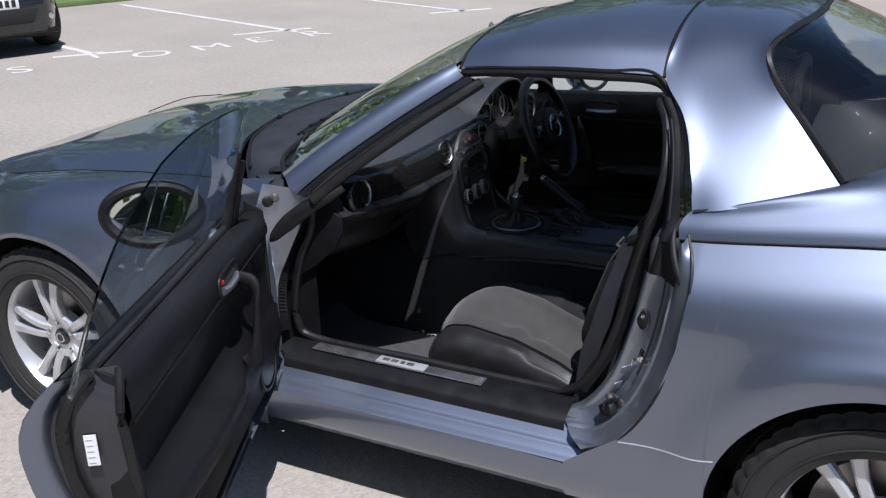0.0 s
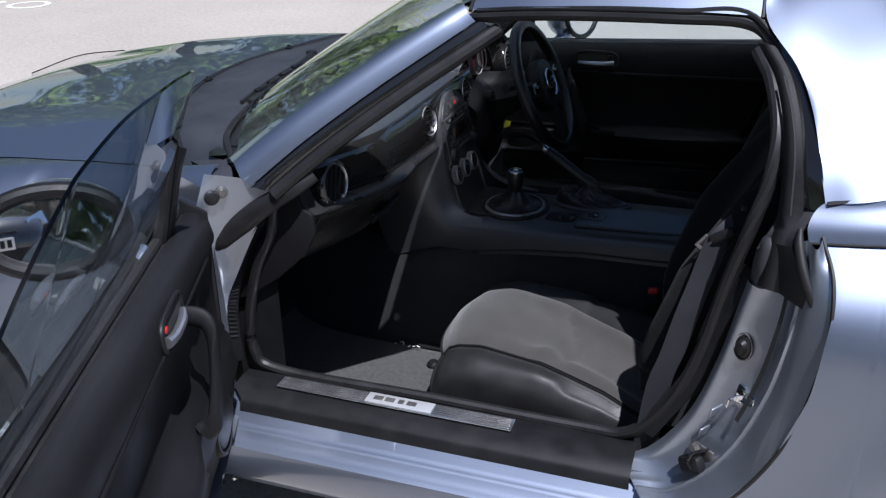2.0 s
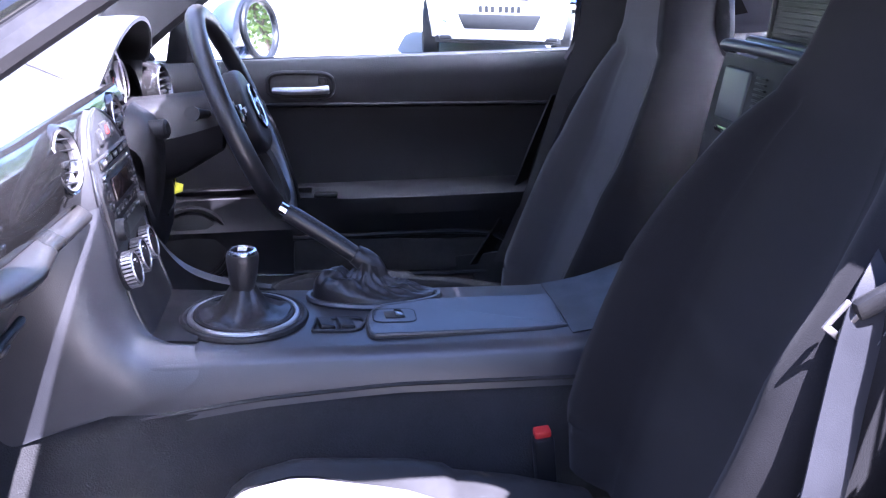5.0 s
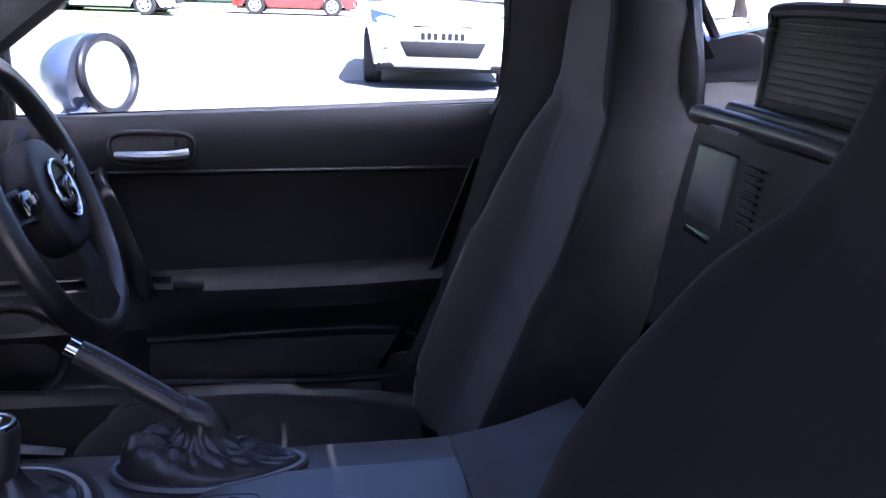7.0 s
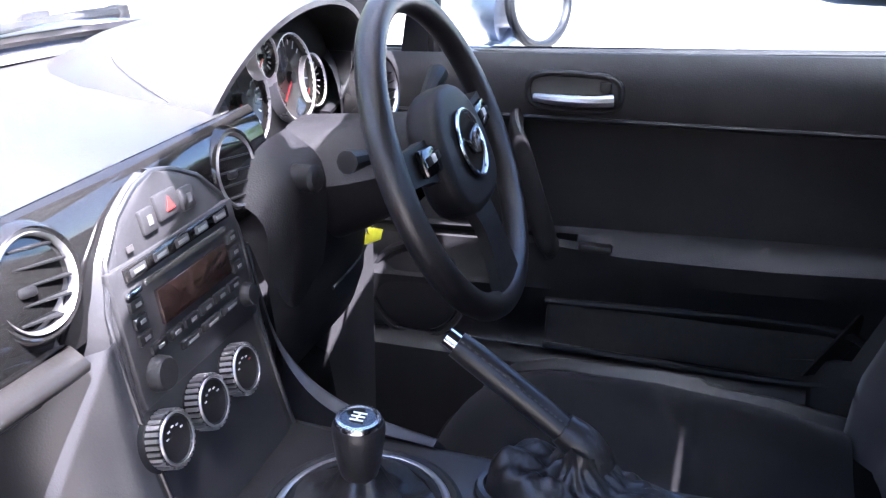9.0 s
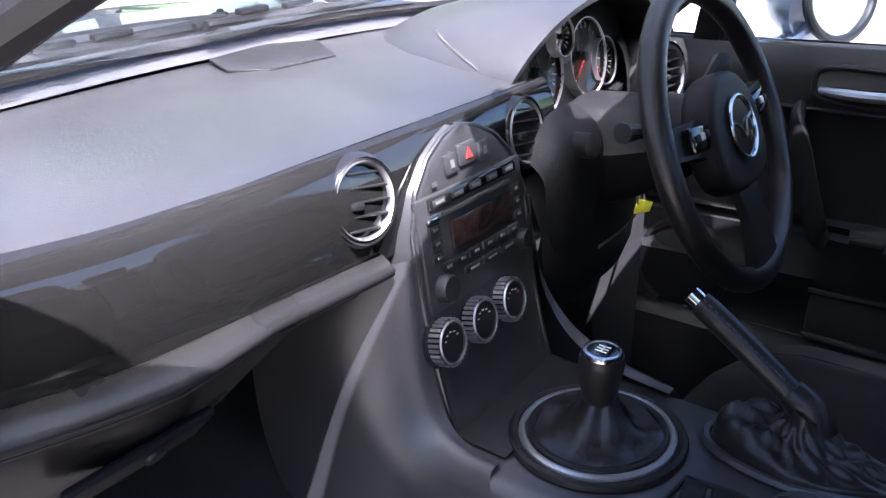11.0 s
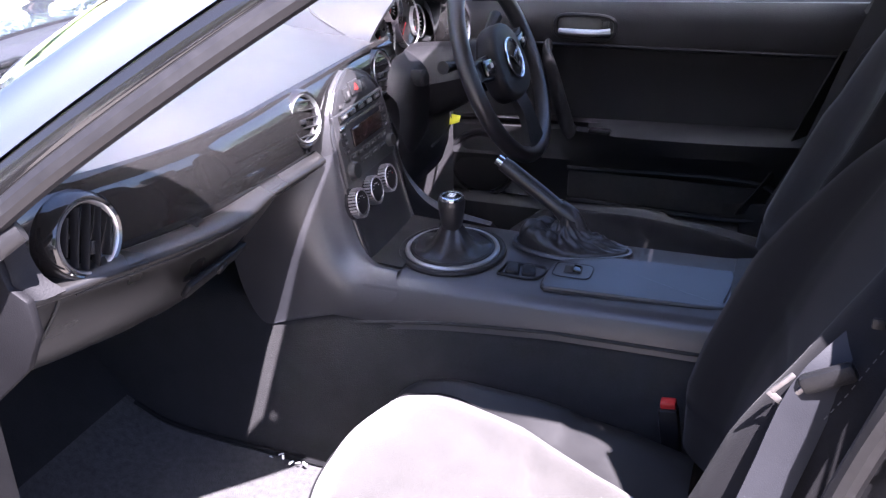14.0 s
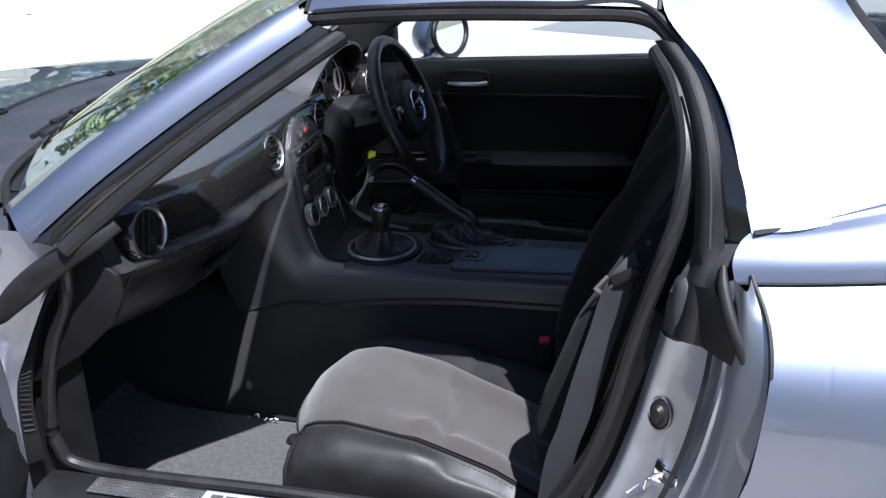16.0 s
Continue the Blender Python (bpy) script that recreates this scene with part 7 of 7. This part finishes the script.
part("ignition_surround", sheet([[(1.015, 0.16, 0.80), (1.02, 0.21, 0.835), (1.02, 0.28, 0.84)], [(1.050, 0.16, 0.77), (1.060, 0.205, 0.80), (1.060, 0.285, 0.80)], [(1.050, 0.155, 0.70), (1.065, 0.20, 0.70), (1.06, 0.28, 0.70)], [(1.03, 0.15, 0.60), (1.04, 0.20, 0.60), (1.03, 0.28, 0.60)]], 14, 14), SOFT, dash)
tag = thing("key_tag", "yellow tag hanging below the steering column", "key tag")
part("tag_card", prism([(-0.024, -0.008), (0.014, -0.010), (0.022, 0.002), (-0.004, 0.012)], 0.0015, frame_to((1.052, 0.452, 0.657), (0.9, -0.35, 0.2)), 0.0004), YELLOW, tag)
part("tag_ring", tube([Vector((1.050, 0.448, 0.670)) + Vector((0, 0.007 * math.cos(a), 0.010 * math.sin(a))) for a in np.linspace(0, 2 * math.pi, 16, endpoint=False)], 0.001, 5, closed=True, up=(1, 0, 0)), CHROME, tag)
# pedals in the driver's footwell
for y, z in ((0.30, 0.36), (0.42, 0.36), (0.52, 0.33)):
    pd = part("pedal", box((0.015, 0.06, 0.08), (0.72, y, z), 0.006, (0, -25, 0)), SEAL, car)
    part("pedal_arm", tube([(0.715, y, z + 0.03), (0.66, y, z + 0.15), (0.60, y, z + 0.25)], 0.007, 8), STEEL, pd)
# door threshold strip on the driver's side
part("far_scuff_plate", box((0.48, 0.04, 0.004), (1.15, 0.700, 0.4075), 0.0018), BRUSHED, car)
# rear-view mirror and sun visors
part("sun_visor", box((0.15, 0.34, 0.016), (1.34, -0.25, 1.205), 0.006, (0, -4, 0)), HEADLINER, car)
part("sun_visor", box((0.15, 0.34, 0.016), (1.34, 0.27, 1.205), 0.006, (0, -4, 0)), HEADLINER, car)
rv = part("rear_view_mirror", box((0.03, 0.21, 0.055), (1.125, 0.05, 1.150), 0.012, (0, -8, 0)), BLACK_TRIM, car)
part("mirror_face", box((0.002, 0.19, 0.042), (1.142, 0.05, 1.1475), 0.0, (0, -8, 0)), MIRROR, rv)
part("mirror_stem", tube([(1.115, 0.05, 1.165), (1.11, 0.03, 1.19), (1.12, 0.01, 1.205)], 0.008, 8), BLACK_TRIM, rv)

# ---- the car park ----
ground = part("ground", grid([[(x, y, 0.0) for y in (-400, -60, -20, 0, 20, 60, 400)] for x in (-400, -60, -20, 0, 20, 60, 400)]), ASPHALT)
tagged(ground, "pale worn asphalt car park", "ground", kind="structure")


def line(a, b, w=0.09):
    a, b = Vector((*a, 0)), Vector((*b, 0))
    d = (b - a).normalized()
    n = Vector((-d.y, d.x, 0)) * w / 2
    bm = prism([(p.x, p.y) for p in (a - n, b - n, b + n, a + n)], 0.003, Matrix.Translation((0, 0, 0.001)))
    ob = part("parking_line", bm, ROADPAINT, None, sharp=20)
    return tagged(ob, "worn white parking line painted on asphalt", "road marking", "parking lines", "structure")


line((-8.75, 8.44), (-4.35, 6.80))
line((-4.95, 6.35), (-4.35, 7.10))
line((-5.85, 4.45), (-5.30, 5.05))
line((-9.9, 6.35), (-5.58, 4.75))
line((-5.6, 10.1), (-3.2, 9.1))
line((-3.55, 8.75), (-2.95, 9.45))
# the word on the ground, read from beyond it
ALONG = Vector((1.33, 2.35, 0)).normalized()
for ch, at in zip("STOMER", ((-5.57, 3.78), (-5.48, 4.66), (-4.93, 4.95), (-4.62, 5.54), (-4.40, 6.10), (-4.05, 6.73))):
    cu = bpy.data.curves.new("x", "FONT")
    cu.body, cu.size, cu.align_x, cu.align_y, cu.extrude, cu.offset = ch, 0.55, "CENTER", "CENTER", 0.0015, 0.0
    tmp = bpy.data.objects.new("x", cu)
    me = bpy.data.meshes.new_from_object(tmp)
    bpy.data.objects.remove(tmp)
    ob = new("ground_letter", me)
    me.materials.append(ROADPAINT)
    ob.matrix_basis = Matrix.Translation((*at, 0.003)) @ pose(0, 0, 0, 0, 0, math.degrees(math.atan2(ALONG.y, ALONG.x)))
    tagged(ob, "white painted letter on the asphalt", "road marking", "painted letters", "structure")


def parked_car(name, color, label, m, tall=1.46, dark_plate=False, length=4.0):
    """A hatchback: lofted lower body, cabin with panes, bumpers, lamps, plate and four wheels. Its nose points along -x."""
    c = thing(name, label, "car", "parked cars")
    paint = mat(name + "_paint", color, 0.25, 0.2, 0.05, 3, 400, 0, 0.05, coat=1.0)
    L, W = length, 0.86
    rows = []
    for u in np.linspace(0, 1, 25):
        x = -L / 2 + L * u
        w = W * (1 - 0.38 * abs(2 * u - 1) ** 7)
        belt = np.interp(u, [0, 0.05, 0.28, 0.5, 0.9, 1], [0.62, 0.76, 0.92, 0.95, 1.00, 0.86])
        low = 0.24
        for cx in (-L * 0.31, L * 0.31):
            low = max(low, arch(x, cx, 0.31, 0.345, 0.24))
        low = min(low, belt - 0.1)
        rows.append([(x, -w * 0.96, low), (x, -w, low + (belt - low) * 0.35), (x, -w * 0.985, low + (belt - low) * 0.75), (x, -w * 0.90, belt), (x, 0, belt + 0.045), (x, w * 0.90, belt), (x, w * 0.985, low + (belt - low) * 0.75), (x, w, low + (belt - low) * 0.35), (x, w * 0.96, low)])
    b = grid([list(cr(r, 25)) for r in rows], cap=True)
    part("body", b, paint, c)
    rows = []
    for u, h in ((0.22, 0.93), (0.30, 1.10), (0.42, tall - 0.06), (0.55, tall), (0.75, tall - 0.03), (0.90, tall - 0.18), (0.97, 1.02)):
        x = -L / 2 + L * u
        w = 0.80 - 0.20 * (h - 0.93) / (tall - 0.93)
        rows.append([(x, -0.79, 0.92), (x, -w - 0.02, h - 0.06 if h > 1.1 else h - 0.02), (x, -w * 0.8, h), (x, 0, h + 0.02), (x, w * 0.8, h), (x, w + 0.02, h - 0.06 if h > 1.1 else h - 0.02), (x, 0.79, 0.92)])
    part("cabin", sheet(rows, 20, 25), paint, c)
    win = mat(name + "_window", (0.02, 0.025, 0.03), 0.05, 0, 0.1, 2, 40, coat=1.0)
    part("windscreen", sheet([[(-L / 2 + L * 0.235, -0.66, 0.955), (-L / 2 + L * 0.225, 0, 0.985), (-L / 2 + L * 0.235, 0.66, 0.955)], [(-L / 2 + L * 0.405, -0.55, tall - 0.09), (-L / 2 + L * 0.395, 0, tall - 0.065), (-L / 2 + L * 0.405, 0.55, tall - 0.09)]], 6, 12, 0.02), win, c)
    for s in (-1, 1):
        for x0, x1 in ((0.36, 0.56), (0.58, 0.78)):
            part("side_window", sheet([[(-L / 2 + L * x0, s * 0.785, 0.99), (-L / 2 + L * x1, s * 0.785, 1.0)], [(-L / 2 + L * (x0 + 0.07 * (x0 < 0.5)), s * 0.665, tall - 0.13), (-L / 2 + L * x1, s * 0.66, tall - 0.11)]], 5, 8, 0.02), win, c)
        part("headlight", sheet([[(-L / 2 + 0.10, s * 0.50, 0.66), (-L / 2 + 0.24, s * 0.76, 0.70)], [(-L / 2 + 0.14, s * 0.50, 0.76), (-L / 2 + 0.36, s * 0.78, 0.82)]], 5, 8, 0.02), CHROME, c)
        part("fog_lamp", lathe([(0, 0.02), (0.035, 0.015), (0.042, -0.01)], frame_to((-L / 2 + 0.055, s * 0.60, 0.40), (-1, s * 0.3, 0)), 18), CHROME, c)
        part("door_mirror", box((0.10, 0.16, 0.11), (-L / 2 + L * 0.33, s * 0.95, 1.0), 0.03), paint, c)
        for cx in (-L * 0.31, L * 0.31):
            wh = part("wheel", lathe([(0.20, 0.09), (0.23, 0.10), (0.29, 0.095), (0.31, 0.075), (0.31, -0.075), (0.29, -0.095), (0.2, -0.09)], Matrix.Translation((cx, s * 0.76, 0.31)) @ pose(0, 0, 0, -90 * s), 40), RUBBER, c)
            part("wheel_disc", lathe([(0, 0.075), (0.05, 0.08), (0.07, 0.06), (0.18, 0.075), (0.205, 0.092)], Matrix.Translation((cx, s * 0.76, 0.31)) @ pose(0, 0, 0, -90 * s), 30), ALLOY, wh)
            for k in range(5):
                a = 2 * math.pi * k / 5
                part("wheel_slot", box((0.05, 0.075, 0.01), (0.13 * math.cos(a), 0.13 * math.sin(a), 0.078), 0.01, (0, 0, math.degrees(a))), DARK, wh).matrix_basis = Matrix.Translation((cx, s * 0.76, 0.31)) @ pose(0, 0, 0, -90 * s)
    gr = part("lower_grille", prism([(-0.38, -0.07), (0.38, -0.07), (0.46, 0.09), (-0.46, 0.09)], 0.04, frame_to((-L / 2 - 0.005, 0, 0.42), (-1, 0, 0)), 0.015), DARK, c)
    part("bumper_lip", box((0.06, 1.30, 0.05), (-L / 2 + 0.03, 0, 0.25), 0.02), BLACK_TRIM, c)
    pl = part("number_plate", box((0.012, 0.52, 0.112), (-L / 2 - 0.030, 0, 0.565), 0.003), WHITE, c, "white front number plate")
    for k in range(7):
        part("plate_bar", box((0.003, 0.042, 0.07), (-L / 2 - 0.038, -0.205 + 0.066 * k + (0.02 if k > 3 else 0), 0.565), 0), DARK, pl)
    part("upper_grille", prism([(-0.30, -0.012), (0.30, -0.012), (0.33, 0.012), (-0.33, 0.012)], 0.02, frame_to((-L / 2 + 0.02, 0, 0.66), (-1, 0, 0.2)), 0.01), DARK, c)
    part("underside", box((L * 0.92, 1.4, 0.08), (0, 0, 0.22), 0.02), DARK, c)
    c.matrix_basis = m
    return c


parked_car("white_hatchback", (0.78, 0.78, 0.77), "white hatchback parked nose-on on the asphalt", pose(3.50, 11.0, 0, 0, 0, 82))
parked_car("black_hatchback", (0.012, 0.013, 0.016), "glossy black hatchback parked on the asphalt", pose(-8.1, 4.85, 0, 0, 0, 159))
parked_car("silver_hatchback", (0.60, 0.61, 0.62), "silver hatchback parked across the car park", pose(-3.2, 28.2, 0, 0, 0, 172))
parked_car("red_hatchback", (0.55, 0.03, 0.02), "red hatchback parked across the car park", pose(2.2, 31.5, 0, 0, 0, 176))
parked_car("blue_hatchback", (0.06, 0.16, 0.50), "blue hatchback parked beyond the white car", pose(7.6, 19.5, 0, 0, 0, 120))


def tree(at, h, seed):
    rng = random.Random(seed)
    t = thing("tree", "broad green tree beyond the car park", "tree", "trees round the car park")
    part("trunk", tube([(0, 0, 0), (0.1, 0.05, h * 0.25), (0.0, 0.15, h * 0.5), (0.15, 0.1, h * 0.8)], [0.25, 0.2, 0.13, 0.05], 9, 14), BARK, t)
    for k in range(6):
        a = 2 * math.pi * k / 6 + rng.random()
        z0 = h * rng.uniform(0.25, 0.55)
        part("limb", tube([(0.05, 0.08, z0), (math.cos(a) * h * 0.12, math.sin(a) * h * 0.12, z0 + h * 0.14), (math.cos(a) * h * 0.26, math.sin(a) * h * 0.26, z0 + h * 0.24)], [0.09, 0.06, 0.025], 6, 8), BARK, t)
    verts, faces = [], []
    for k in range(190):
        a, r = rng.uniform(0, 2 * math.pi), h * 0.34 * math.sqrt(rng.random())
        z = h * rng.uniform(0.28, 1.0)
        r *= math.sqrt(max(0.05, 1 - ((z / h - 0.55) / 0.5) ** 2)) + 0.1
        c = Vector((r * math.cos(a), r * math.sin(a), z))
        for j in range(26):
            p = c + Vector((rng.gauss(0, 0.30), rng.gauss(0, 0.30), rng.gauss(0, 0.22)))
            u = Vector((rng.gauss(0, 1), rng.gauss(0, 1), rng.gauss(0, 1))).normalized() * rng.uniform(0.09, 0.18)
            v = u.orthogonal().normalized() * u.length * 0.7
            i = len(verts)
            verts += [p - u, p + v, p + u, p - v]
            faces.append((i, i + 1, i + 2, i + 3))
    me = bpy.data.meshes.new("crown")
    me.from_pydata(verts, [], faces)
    me.materials.append(LEAF)
    ob = new("crown", me)
    ob.parent = t
    t.matrix_basis = pose(*at, 0, 0, rng.uniform(0, 360))


patch = part("tarmac_patch", prism([(0.72, 6.58), (1.55, 8.3), (2.2, 10.0), (14, 11), (14, 5.6), (2.5, 5.9)], 0.004, Matrix.Translation((0, 0, -0.001))), mat("newer_tarmac", (0.16, 0.155, 0.15), 0.9, 0, 0.2, 1.0, 60, 0.5), None)
tagged(patch, "darker newer tarmac patch", "ground", kind="structure")
EDGE = Vector((1.64, 4.4, 0)).normalized()
BACK = Vector((-4.4, 1.64, 0)).normalized()
E0 = Vector((-9.15, 8.55, 0))
q = [E0 - EDGE * 30, E0 + EDGE * 45, E0 + EDGE * 45 + BACK * 60, E0 - EDGE * 30 + BACK * 60]
verge = part("grass_verge", prism([(p.x, p.y) for p in q], 0.10, Matrix.Translation((0, 0, -0.02)), 0.02), mat("mown_grass", (0.085, 0.135, 0.04), 0.95, 0, 0.35, 1.5, 90, 0.8, tint=(0.12, 0.16, 0.06)), None)
tagged(verge, "mown grass verge beside the car park", "ground", kind="structure")
for k in range(16):
    p = E0 - EDGE * 24 + EDGE * 3.9 * k + BACK * (3.0 + 1.6 * (k % 3))
    tree((p.x, p.y, 0.06), 6.5 + (k * 37 % 5) * 0.7, 20 + k)
for k in range(6):
    tree((-2 + 6.4 * k, 42 + 1.1 * (k % 2), 0), 7.0 + (k * 53 % 5) * 0.6, 50 + k)

# the far side of the car park behind the walk, seen only in reflections
for k in range(9):
    tree((-16 + 4.6 * k, -17 - 1.2 * (k % 2), 0), 6.0 + (k * 41 % 5) * 0.6, 80 + k)
parked_car("grey_hatchback", (0.05, 0.055, 0.06), "dark grey hatchback parked across the aisle", pose(-1.4, -9.6, 0, 0, 0, -84))
parked_car("navy_hatchback", (0.02, 0.03, 0.08), "dark blue hatchback parked across the aisle", pose(1.4, -9.9, 0, 0, 0, -86))
parked_car("charcoal_hatchback", (0.03, 0.03, 0.032), "charcoal hatchback parked across the aisle", pose(4.3, -9.8, 0, 0, 0, -88))
parked_car("black_estate", (0.015, 0.015, 0.017), "black car parked across the aisle", pose(7.2, -9.7, 0, 0, 0, -90))
